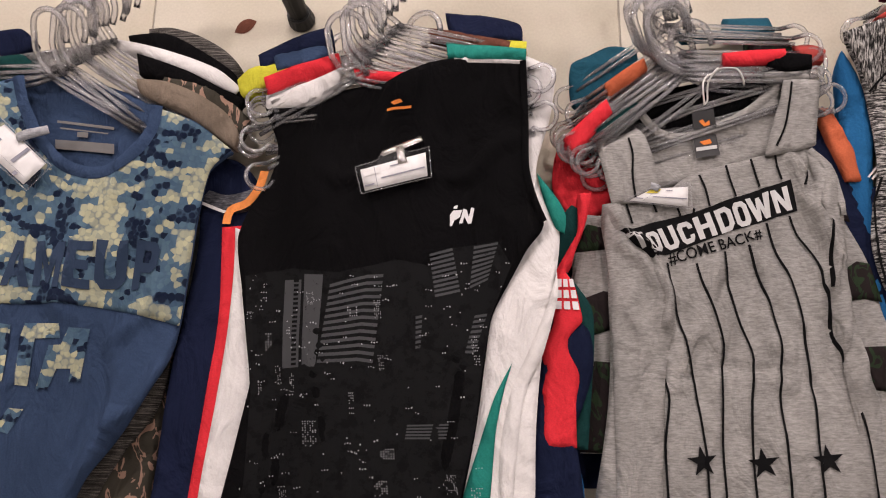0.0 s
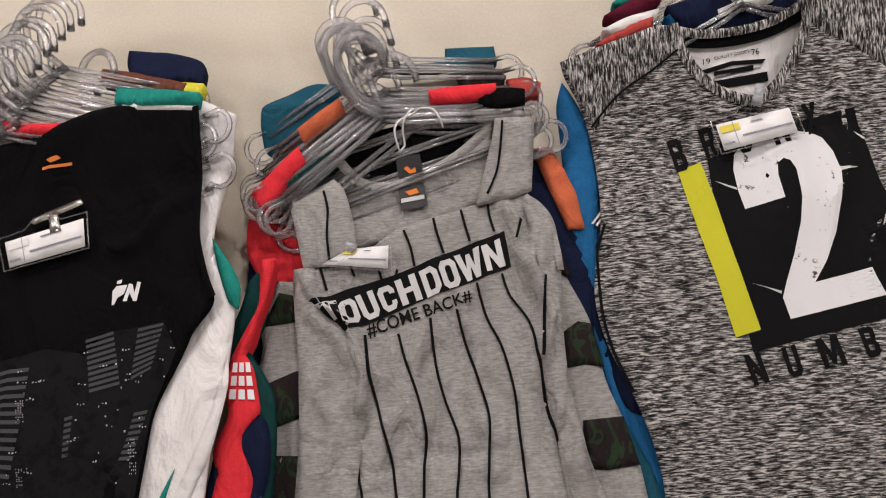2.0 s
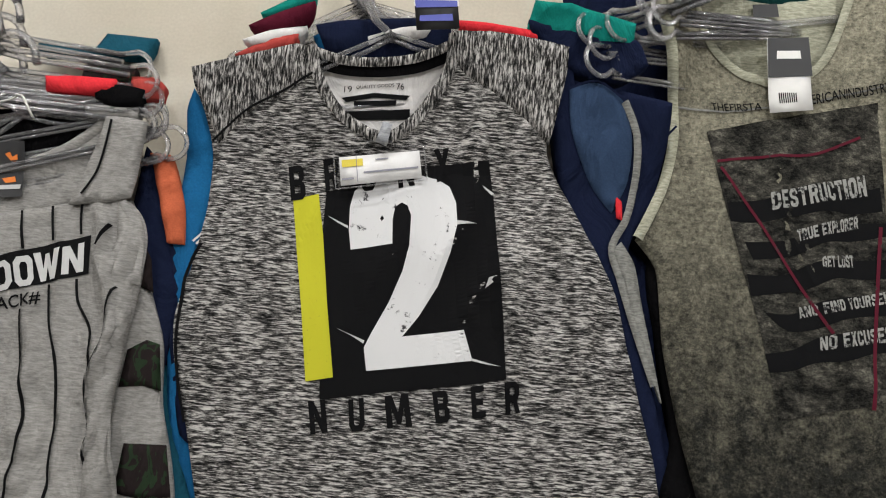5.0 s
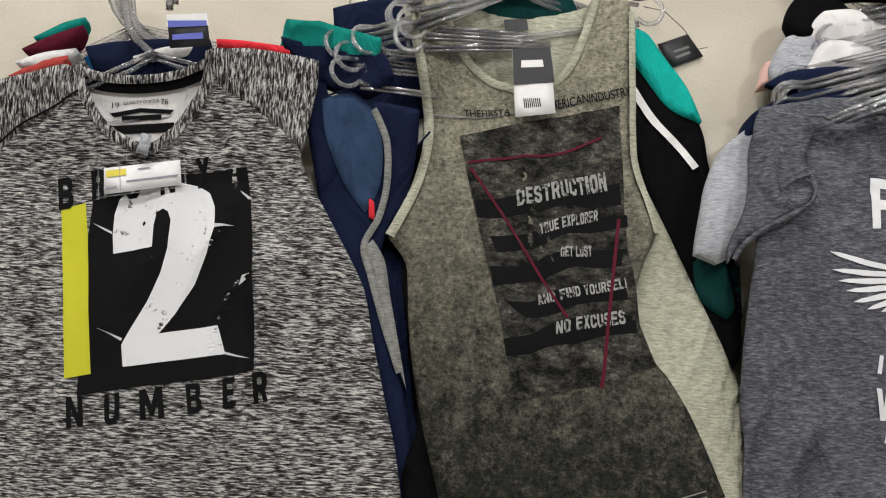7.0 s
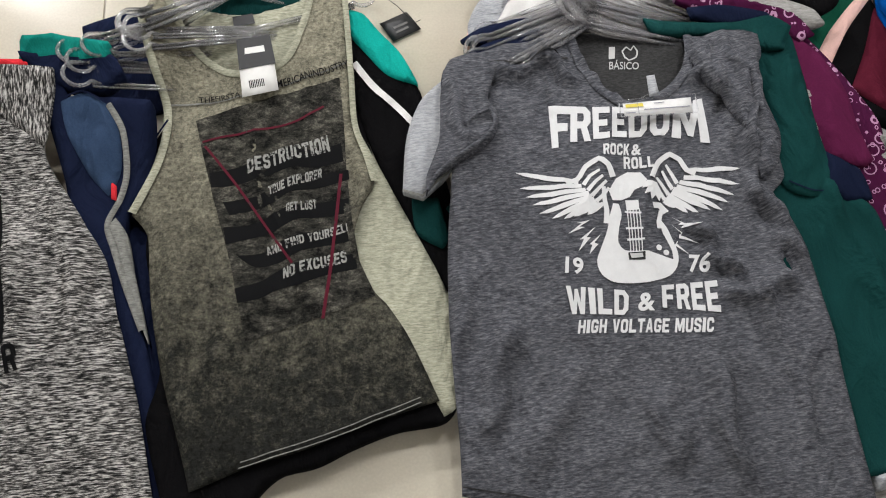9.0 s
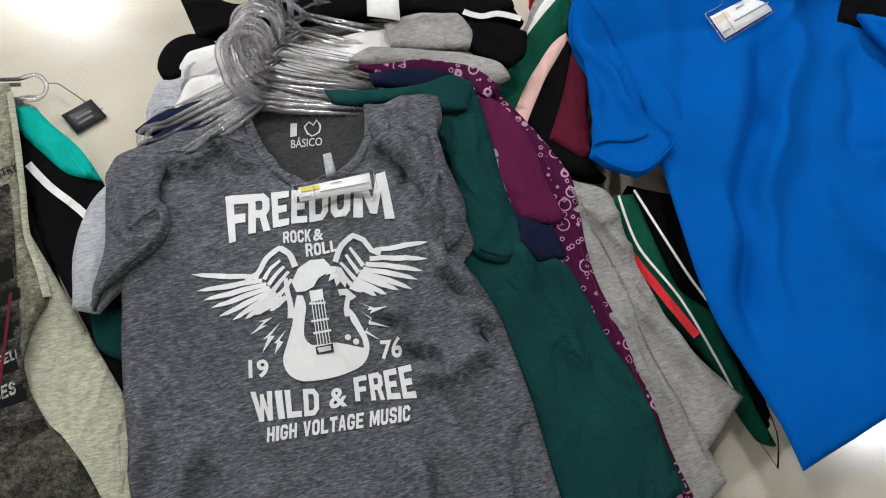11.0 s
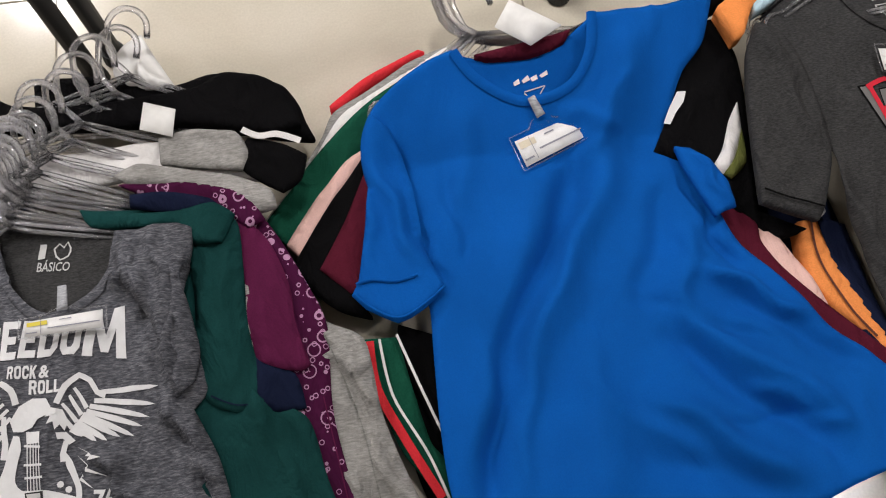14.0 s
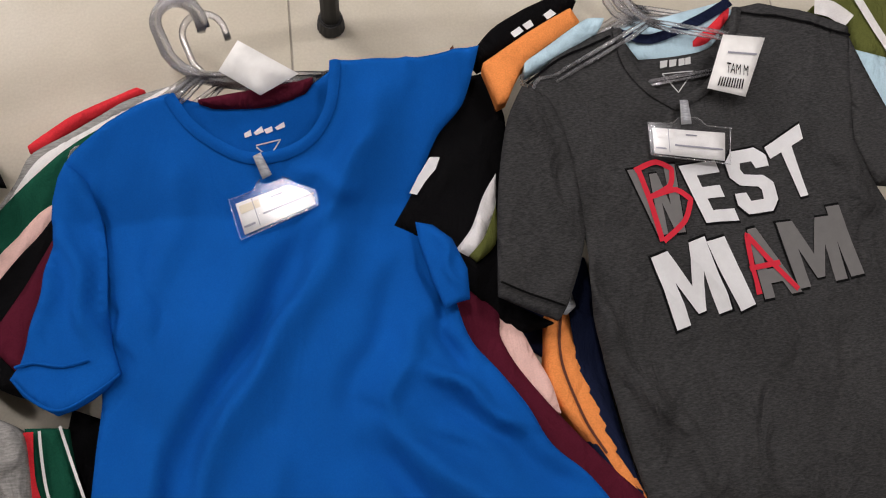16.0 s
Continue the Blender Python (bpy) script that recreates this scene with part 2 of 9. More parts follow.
def clear_film(name):
    """Thin clear vinyl: nearly invisible, with a soft gloss."""
    m, nt, p = nodes_of(name)
    t = nt.nodes.new("ShaderNodeBsdfTransparent")
    t.inputs[0].default_value = (0.97, 0.97, 0.98, 1)
    gl = nt.nodes.new("ShaderNodeBsdfGlossy")
    gl.inputs["Roughness"].default_value = 0.12
    mx = nt.nodes.new("ShaderNodeMixShader")
    mx.inputs[0].default_value = 0.010
    link(nt, t.outputs[0], mx.inputs[1])
    link(nt, gl.outputs[0], mx.inputs[2])
    link(nt, mx.outputs[0], nt.nodes["Material Output"].inputs[0])
    return m


def simple(name, colour, rough=0.5, metal=0.0, noise_scale=40.0, spread=0.08):
    m, nt, p = nodes_of(name)
    n = add(nt, "ShaderNodeTexNoise", Scale=noise_scale, Detail=4.0)
    link(nt, coords(nt), n.inputs["Vector"])
    r = ramp(nt, n.outputs[0], [(0.3, tuple(c * (1 - spread) for c in colour)), (0.7, tuple(min(1, c * (1 + spread)) for c in colour))])
    link(nt, r.outputs[0], p.inputs["Base Color"])
    p.inputs["Roughness"].default_value = rough
    p.inputs["Metallic"].default_value = metal
    return m


def tile_stone(name):
    """Polished cream porcelain with faint clouds and veins."""
    m, nt, p = nodes_of(name)
    n = add(nt, "ShaderNodeTexNoise", Scale=2.2, Detail=7.0, Roughness=0.6, Distortion=0.8)
    link(nt, coords(nt), n.inputs["Vector"])
    r = ramp(nt, n.outputs[0], [(0.32, (0.49, 0.445, 0.35)), (0.5, (0.55, 0.505, 0.41)), (0.68, (0.60, 0.56, 0.47))])
    sp = add(nt, "ShaderNodeTexNoise", Scale=240.0, Detail=2.0)
    link(nt, coords(nt), sp.inputs["Vector"])
    r2 = ramp(nt, sp.outputs[0], [(0.3, (0.94, 0.94, 0.94)), (0.7, (1.03, 1.03, 1.03))])
    mul = nt.nodes.new("ShaderNodeMix")
    mul.data_type, mul.blend_type = "RGBA", "MULTIPLY"
    mul.inputs[0].default_value = 1.0
    link(nt, r.outputs[0], mul.inputs[6])
    link(nt, r2.outputs[0], mul.inputs[7])
    link(nt, mul.outputs[2], p.inputs["Base Color"])
    rg = ramp(nt, n.outputs[0], [(0.3, (0.13, 0.13, 0.13)), (0.7, (0.20, 0.20, 0.20))])
    link(nt, rg.outputs[0], p.inputs["Roughness"])
    return m


MAT = {
    "tile": tile_stone("polished_porcelain"),
    "grout": simple("grout", (0.34, 0.31, 0.26), 0.9),
    "wall": simple("wall_paint", (0.42, 0.40, 0.37), 0.8, 0, 6, 0.03),
    "ceiling": simple("ceiling_paint", (0.5, 0.5, 0.49), 0.85, 0, 6, 0.03),
    "plastic": clear_plastic("clear_acrylic", (0.985, 0.98, 0.995)),
    "sleeve": clear_film("clear_vinyl"),
    "card": simple("white_card", (0.80, 0.79, 0.76), 0.6, 0, 120, 0.03),
    "card_grey": ink("grey_type", (0.30, 0.30, 0.34)),
    "card_yellow": ink("yellow_marker", (0.80, 0.66, 0.10)),
    "card_cream": ink("cream_patch", (0.74, 0.66, 0.50)),
    "card_blue": ink("blue_pen", (0.16, 0.18, 0.55)),
    "metal": simple("bright_metal", (0.75, 0.73, 0.70), 0.22, 1.0),
    "black_metal": simple("black_enamel", (0.010, 0.010, 0.010), 0.6),
    "black_tag": simple("black_card", (0.012, 0.012, 0.013), 0.5),
    "black": plain_knit("black_jersey", (0.0042, 0.0040, 0.0044), 0.25),
    "ink_black": ink("black_ink", (0.007, 0.007, 0.0075), 0.0, rough=0.8),
    "navy": plain_knit("navy_jersey", (0.009, 0.013, 0.034)),
    "denim": plain_knit("slate_blue_jersey", (0.035, 0.060, 0.115)),
    "white": plain_knit("white_jersey", (0.72, 0.70, 0.68), 0.05),
    "red": plain_knit("red_jersey", (0.66, 0.035, 0.045)),
    "brick": plain_knit("brick_red_jersey", (0.40, 0.06, 0.05)),
    "maroon": plain_knit("maroon_jersey", (0.085, 0.010, 0.022)),
    "plum": plain_knit("plum_jersey", (0.10, 0.013, 0.050)),
    "plum_print": ring_print("plum_wheel_print", (0.058, 0.008, 0.036), (0.45, 0.25, 0.38)),
    "orange": plain_knit("orange_jersey", (0.80, 0.27, 0.075)),
    "rust": plain_knit("coral_jersey", (0.50, 0.12, 0.055)),
    "yellow": plain_knit("lime_yellow_jersey", (0.55, 0.52, 0.05)),
    "teal": plain_knit("teal_jersey", (0.010, 0.20, 0.16)),
    "aqua": plain_knit("aqua_jersey", (0.012, 0.36, 0.30)),
    "petrol": plain_knit("petrol_blue_jersey", (0.012, 0.070, 0.105)),
    "green": plain_knit("bottle_green_jersey", (0.008, 0.068, 0.040)),
    "pine": plain_knit("pine_green_jersey", (0.008, 0.045, 0.043)),
    "olive": plain_knit("olive_jersey", (0.10, 0.11, 0.03)),
    "brown": plain_knit("brown_jersey", (0.12, 0.045, 0.03)),
    "taupe": plain_knit("taupe_jersey", (0.19, 0.15, 0.115)),
    "pink": plain_knit("pale_pink_jersey", (0.78, 0.50, 0.44), 0.06),
    "sky": plain_knit("pale_blue_jersey", (0.45, 0.62, 0.70), 0.06),
    "royal": plain_knit("royal_blue_jersey", (0.003, 0.085, 0.36), 0.06, 0.07),
    "blue": plain_knit("mid_blue_jersey", (0.014, 0.115, 0.27)),
    "grey": heather("light_grey_heather", (0.21, 0.206, 0.193), (0.285, 0.276, 0.26), (0.36, 0.35, 0.332)),
    "ash": heather("ash_grey_heather", (0.28, 0.29, 0.30), (0.38, 0.39, 0.41), (0.50, 0.51, 0.53)),
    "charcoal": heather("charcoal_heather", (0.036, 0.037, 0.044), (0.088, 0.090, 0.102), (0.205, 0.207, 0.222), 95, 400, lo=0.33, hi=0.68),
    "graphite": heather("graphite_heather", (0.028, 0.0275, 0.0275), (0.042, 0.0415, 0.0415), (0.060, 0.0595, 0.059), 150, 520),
    "stone": heather("grey_marl_inside", (0.14, 0.14, 0.13), (0.22, 0.22, 0.20), (0.30, 0.30, 0.28)),
    "melange": heather("black_white_melange", (0.010, 0.010, 0.010), (0.100, 0.096, 0.092), (0.58, 0.56, 0.53), 64, 460, -5, 0.42, 0.61),
    "melange_up": heather("black_white_melange_bias", (0.010, 0.010, 0.010), (0.095, 0.091, 0.087), (0.58, 0.56, 0.53), 440, 72, 12, 0.42, 0.61),
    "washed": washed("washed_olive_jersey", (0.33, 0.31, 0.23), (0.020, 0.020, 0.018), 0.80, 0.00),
    "marl": heather("olive_marl", (0.24, 0.24, 0.18), (0.36, 0.36, 0.27), (0.48, 0.47, 0.37)),
    "camo_blue": camo_hex("blue_cell_camouflage", (0.012, 0.019, 0.042), (0.075, 0.135, 0.20), (0.40, 0.40, 0.29)),
    "camo_green": camo_cloth("green_camouflage", (0.020, 0.015, 0.015), (0.022, 0.038, 0.020), (0.21, 0.20, 0.18)),
    "floral": camo_cloth("faded_floral", (0.05, 0.045, 0.035), (0.32, 0.20, 0.15), (0.13, 0.11, 0.09)),
    "stripe_dark": heather("dark_ribbed_knit", (0.02, 0.018, 0.016), (0.05, 0.046, 0.042), (0.22, 0.20, 0.18), 20, 700, -30),
    "ink_white": ink("white_ink", (0.74, 0.74, 0.74), 0.0),
    "ink_worn": ink("worn_white_ink", (0.66, 0.66, 0.66), 0.25, (0.05, 0.05, 0.05), 0.7, 28),
    "ink_offwhite": ink("grey_white_ink", (0.55, 0.55, 0.54)),
    "ink_dim": ink("pale_grey_ink", (0.40, 0.41, 0.42), 0.3, (0.05, 0.05, 0.05), 0.8, 150),
    "ink_dust": ink("dusty_white_ink", (0.30, 0.30, 0.28), 0.55, (0.03, 0.03, 0.03), 0.8, 110),
    "ink_yellow": ink("lime_ink", (0.50, 0.49, 0.03), 0.12, (0.2, 0.2, 0.05), 0.8, 260),
    "ink_red": ink("red_ink", (0.62, 0.03, 0.05)),
    "ink_crimson": ink("crimson_ink", (0.085, 0.010, 0.020), 0.3, (0.05, 0.04, 0.04)),
    "ink_grey": ink("steel_grey_ink", (0.17, 0.165, 0.16)),
    "ink_city": ink("dark_grey_city_ink", (0.0085, 0.0086, 0.009), 0.6, (0.0050, 0.0048, 0.0052), 0.8, 45),
    "ink_city_light": ink("grey_city_ink", (0.060, 0.062, 0.065), 0.15, (0.012, 0.012, 0.013), 0.8, 120),
    "ink_night": night_print("washed_black_ink"),
    "ink_navy": ink("navy_ink", (0.030, 0.050, 0.090)),
    "ink_orange": ink("orange_ink", (0.75, 0.22, 0.05)),
    "thread": simple("cotton_thread", (0.62, 0.61, 0.58), 0.9),
}


# ---- building helpers ----
def part(name, bm, material, parent, label=""):
    me = bpy.data.meshes.new(name)
    bm.to_mesh(me)
    bm.free()
    return part_mesh(name, me, material, parent, label)


def part_mesh(name, me, material, parent, label=""):
    if material is not None and not me.materials:
        me.materials.append(material)
    ob = new(name, me)
    if parent is not None:
        ob.parent = parent
        ob.matrix_parent_inverse = Matrix.Translation(-parent.location) if parent.type == "EMPTY" else Matrix()
    return tagged(ob, label)


def thing(name, label, category, at=(0, 0, 0), group="", kind=""):
    ob = new(name)
    ob.location = at
    ob.empty_display_size = 0.05
    return tagged(ob, label, category, group, kind)


def smooth_loop(pts, step, closed=True):
    """A soft curve through corner points, walked in even steps."""
    P = np.array(pts, float)
    n = len(P)
    out = []
    for i in range(n if closed else n - 1):
        if closed:
            a, b, c, d = P[i - 1], P[i], P[(i + 1) % n], P[(i + 2) % n]
        else:
            a, b, c, d = P[max(i - 1, 0)], P[i], P[i + 1], P[min(i + 2, n - 1)]
        seg = np.linalg.norm(c - b)
        if seg < 1e-6:
            continue

        def tangent(p, q, r):
            u, v = q - p, r - q
            lu, lv = np.linalg.norm(u), np.linalg.norm(v)
            if lu < 1e-6 or lv < 1e-6:
                return np.zeros(2)
            if np.dot(u, v) / (lu * lv) < 0.55:
                return np.zeros(2)
            w = u / lu + v / lv
            return w / max(np.linalg.norm(w), 1e-6) * min(lu, lv, seg)
        t1, t2 = tangent(a, b, c), tangent(b, c, d)
        k = max(1, int(round(seg / step)))
        for j in range(k):
            s = j / k
            h = (2 * s**3 - 3 * s**2 + 1, s**3 - 2 * s**2 + s, -2 * s**3 + 3 * s**2, s**3 - s**2)
            out.append(h[0] * b + h[1] * t1 + h[2] * c + h[3] * t2)
    if not closed:
        out.append(P[-1])
    return np.array(out)


def inside(poly, pts):
    x, y = pts[:, 0], pts[:, 1]
    r = np.zeros(len(pts), bool)
    q = np.roll(poly, -1, axis=0)
    for (x1, y1), (x2, y2) in zip(poly, q):
        if y1 != y2:
            r ^= ((y1 > y) != (y2 > y)) & (x < (x2 - x1) * (y - y1) / (y2 - y1) + x1)
    return r


def edge_distance(poly, pts):
    d = np.full(len(pts), 9.0)
    q = np.roll(poly, -1, axis=0)
    for a, b in zip(poly, q):
        ab = b - a
        L = max(ab @ ab, 1e-12)
        t = np.clip(((pts - a) @ ab) / L, 0, 1)
        d = np.minimum(d, np.hypot(*(pts - a - t[:, None] * ab).T))
    return d


class Drape:
    """The lie of a cloth: heap height, folds and soft unevenness at any place."""

    def __init__(self, pile, lift=0.0, folds=(), amp=0.003, seed=0, grain=(7.0, 3.5), crease=None, run=None):
        self.pile, self.lift, self.folds, self.amp, self.seed, self.grain = pile, lift, folds, amp, seed, grain
        crease = (0.0028 if amp > 0.0025 else 0.0) if crease is None else crease
        run = 60 + (seed * 37) % 60 if run is None else run
        self.crease, self.run = crease, (math.cos(radians(run)), math.sin(radians(run)))

    def up(self, lift):
        """The same lie of cloth, raised."""
        o = Drape(self.pile, self.lift + lift, self.folds, self.amp, self.seed, self.grain, self.crease)
        o.run = self.run
        return o

    def __call__(self, x, y):
        z = heap_z(self.pile, x, y) + self.lift
        if self.amp:
            z += self.amp * noise.noise(Vector((x * self.grain[0], y * self.grain[1], self.seed * 3.7)))
            z += 0.35 * self.amp * noise.noise(Vector((x * 26, y * 14, self.seed * 1.3 + 5)))
        if self.crease:
            u, v = x * self.run[0] + y * self.run[1], y * self.run[0] - x * self.run[1]
            bend = 0.05 * noise.noise(Vector((u * 5, v * 5, self.seed)))
            k = 1 - abs(noise.noise(Vector((u * 3.2, (v + bend) * 13.0, self.seed * 2.1 + 9)))) * 2.2
            k2 = 1 - abs(noise.noise(Vector((u * 7.0, (v + bend) * 30.0, self.seed * 1.7 + 3)))) * 2.2
            mask = max(0.0, 0.5 + noise.noise(Vector((x * 4, y * 4, self.seed + 40))))
            z += self.crease * mask * (max(0.0, k) ** 2 + (0.2 if self.crease > 0.005 else 0.0) * max(0.0, k2) ** 2)
        for x0, y0, x1, y1, w, h in self.folds:
            dx, dy = x1 - x0, y1 - y0
            L = math.hypot(dx, dy)
            s = ((x - x0) * dx + (y - y0) * dy) / (L * L)
            if -0.15 < s < 1.15:
                d = ((x - x0) * dy - (y - y0) * dx) / L + 0.006 * math.sin(9 * s + x0 * 40)
                if abs(d) < 3 * w:
                    taper = min(1.0, max(0.0, (s + 0.15) / 0.35)) * min(1.0, max(0.0, (1.15 - s) / 0.35))
                    z += h * math.exp(-(d / w) ** 2) * taper * taper * (3 - 2 * taper)
        return z


def cloth(name, outline, material, parent, drape, down=0.008, soft=0.005, res=0.009, label="", corner=False):
    """A panel of cloth cut to an outline, laid over the heap, with a rolled edge."""
    from mathutils.geometry import delaunay_2d_cdt
    if corner:
        P = np.array(outline, float)
        loop = []
        for a, b in zip(P, np.roll(P, -1, axis=0)):
            k = max(1, int(round(np.linalg.norm(b - a) / res)))
            loop += [a + (b - a) * j / k for j in range(k)]
        loop = np.array(loop)
    else:
        loop = smooth_loop(outline, res)
    lo, hi = loop.min(0), loop.max(0)
    gx, gy = np.meshgrid(np.arange(lo[0], hi[0], res), np.arange(lo[1], hi[1], res * 0.87))
    gx = gx + (np.arange(gx.shape[0]) % 2)[:, None] * res / 2
    g = np.stack([gx.ravel(), gy.ravel()], 1)
    g = g[inside(loop, g)] if len(g) else g
    if len(g):
        g = g[edge_distance(loop, g) > res * 0.55]
    allp = np.concatenate([loop, g]) if len(g) else loop
    n = len(loop)
    V, _, F, *_ = delaunay_2d_cdt([Vector(p) for p in allp], [(i, (i + 1) % n) for i in range(n)], [], 1, 1e-5)
    pts = np.array([tuple(v) for v in V])
    d = edge_distance(loop, pts)
    bm = bmesh.new()
    verts = []
    for (x, y), e in zip(pts, d):
        z = drape(x, y)
        if down > 0 and e < soft:
            z -= (1 - math.sqrt(max(0.0, 1 - (1 - e / soft) ** 2))) * min(down, 0.006) * 0.6
        verts.append(bm.verts.new((x, y, z)))
    for f in F:
        try:
            fc = bm.faces.new([verts[i] for i in f])
        except ValueError:
            continue
        if fc.calc_area() < 1e-12:
            continue
        fc.normal_update()
        if fc.normal.z < 0:
            fc.normal_flip()
        fc.smooth = True
    if down > 0:
        rim = [e for e in bm.edges if e.is_boundary]
        r = bmesh.ops.extrude_edge_only(bm, edges=rim)
        ring = [v for v in r["geom"] if isinstance(v, bmesh.types.BMVert)]
        for v in ring:
            v.co.z = max(0.002, v.co.z - down * 0.5)
        r2 = bmesh.ops.extrude_edge_only(bm, edges=[e for e in r["geom"] if isinstance(e, bmesh.types.BMEdge)])
        c = Vector((*loop.mean(0), 0))
        for v in r2["geom"]:
            if isinstance(v, bmesh.types.BMVert):
                v.co.z = max(0.001, v.co.z - down * 0.5)
                w = (c - v.co)
                w.z = 0
                v.co += w.normalized() * 0.003
        for f in bm.faces:
            f.smooth = True
    return part(name, bm, material, parent, label)


def ribbon(name, path, width, material, parent, drape, lift=0.0012, step=0.008, label="", sharp=False, thick=0.0):
    """A narrow band sewn or printed along a line on the cloth."""
    pts = smooth_loop(path, step, closed=False)
    widths = width if isinstance(width, (list, tuple)) else (width, width)
    bm = bmesh.new()
    rows = []
    n = len(pts)
    for i, p in enumerate(pts):
        t = pts[min(i + 1, n - 1)] - pts[max(i - 1, 0)]
        t = t / max(np.linalg.norm(t), 1e-9)
        nn = np.array([-t[1], t[0]])
        w = widths[0] + (widths[1] - widths[0]) * i / max(1, n - 1)
        k = 5 if thick else 3
        row = []
        for j in range(k):
            s = j / (k - 1) - 0.5
            q = p + nn * w * s
            row.append(bm.verts.new((q[0], q[1], drape(q[0], q[1]) + lift + thick * (1 - (2 * s) ** 2))))
        rows.append(row)
    for a, b in zip(rows, rows[1:]):
        for j in range(len(a) - 1):
            f = bm.faces.new((a[j], b[j], b[j + 1], a[j + 1]))
            f.normal_update()
            if f.normal.z < 0:
                f.normal_flip()
            f.smooth = True
    return part(name, bm, material, parent, label)


def drape_mesh(bm, drape, lift, longest=0.010):
    for _ in range(4):
        e = [e for e in bm.edges if e.calc_length() > longest]
        if not e:
            break
        bmesh.ops.subdivide_edges(bm, edges=e, cuts=1)
        bmesh.ops.triangulate(bm, faces=bm.faces[:])
    for v in bm.verts:
        v.co.z = drape(v.co.x, v.co.y) + lift
    for f in bm.faces:
        f.normal_update()
        if f.normal.z < 0:
            f.normal_flip()


def lettering(name, body, quad, material, parent, drape, lift=0.0014, bold=0.0, label="", shear=0.0):
    """Printed words stretched to the four corners bottom-left, bottom-right, top-right, top-left."""
    cu = bpy.data.curves.new("type", "FONT")
    cu.body, cu.size, cu.offset, cu.shear, cu.resolution_u = body, 1.0, bold, shear, 3
    tmp = bpy.data.objects.new("type", cu)
    scene.collection.objects.link(tmp)
    dg = bpy.context.evaluated_depsgraph_get()
    me = bpy.data.meshes.new_from_object(tmp.evaluated_get(dg))
    bm = bmesh.new()
    bm.from_mesh(me)
    bpy.data.objects.remove(tmp)
    bpy.data.curves.remove(cu)
    bpy.data.meshes.remove(me)
    xs, ys = [v.co.x for v in bm.verts], [v.co.y for v in bm.verts]
    x0, x1, y0, y1 = min(xs), max(xs), min(ys), max(ys)
    q = [np.array(p) for p in quad]
    for v in bm.verts:
        u, w = (v.co.x - x0) / (x1 - x0), (v.co.y - y0) / (y1 - y0)
        p = (1 - w) * ((1 - u) * q[0] + u * q[1]) + w * ((1 - u) * q[3] + u * q[2])
        v.co = (p[0], p[1], 0)
    bmesh.ops.triangulate(bm, faces=bm.faces[:])
    drape_mesh(bm, drape, lift)
    return part(name, bm, material, parent, label)


def shape(name, outlines, material, parent, drape, lift=0.0012, label="", corner=True):
    """Printed flat shapes of one colour, as one print."""
    bm = bmesh.new()
    for o in outlines:
        pts = o if corner else smooth_loop(o, 0.006)
        vs = [bm.verts.new((p[0], p[1], 0)) for p in pts]
        es = [bm.edges.new((vs[i], vs[(i + 1) % len(vs)])) for i in range(len(vs))]
        bmesh.ops.triangle_fill(bm, edges=es, use_beauty=True)
    drape_mesh(bm, drape, lift)
    return part(name, bm, material, parent, label)


def tube(bm, pts, r, sides=7, closed=False, flat=1.0):
    """A round bar along a bent path."""
    P = [Vector(p) for p in pts]
    n = len(P)
    rings = []
    for i, p in enumerate(P):
        a = P[i - 1] if (i > 0 or closed) else p
        b = P[(i + 1) % n] if (i < n - 1 or closed) else p
        t = (b - a).normalized()
        up = Vector((0, 0, 1)) if abs(t.z) < 0.95 else Vector((1, 0, 0))
        s = t.cross(up).normalized()
        w = s.cross(t)
        rings.append([bm.verts.new(p + r * (math.cos(2 * math.pi * k / sides) * s + flat * math.sin(2 * math.pi * k / sides) * w)) for k in range(sides)])
    for i in range(n if closed else n - 1):
        a, b = rings[i], rings[(i + 1) % n]
        for k in range(sides):
            f = bm.faces.new((a[k], a[(k + 1) % sides], b[(k + 1) % sides], b[k]))
            f.smooth = True
    if not closed:
        bm.faces.new(rings[0][::-1])
        bm.faces.new(rings[-1])
    bmesh.ops.recalc_face_normals(bm, faces=bm.faces[:])


# heavy block letters, as outlines in a unit square (further loops are holes)
def ring(x0, x1, y0, y1, cut=0.22):
    cx, cy = cut * (x1 - x0), cut * 0.8 * (y1 - y0)
    return [(x0 + cx, y0), (x1 - cx, y0), (x1, y0 + cy), (x1, y1 - cy), (x1 - cx, y1), (x0 + cx, y1), (x0, y1 - cy), (x0, y0 + cy)]


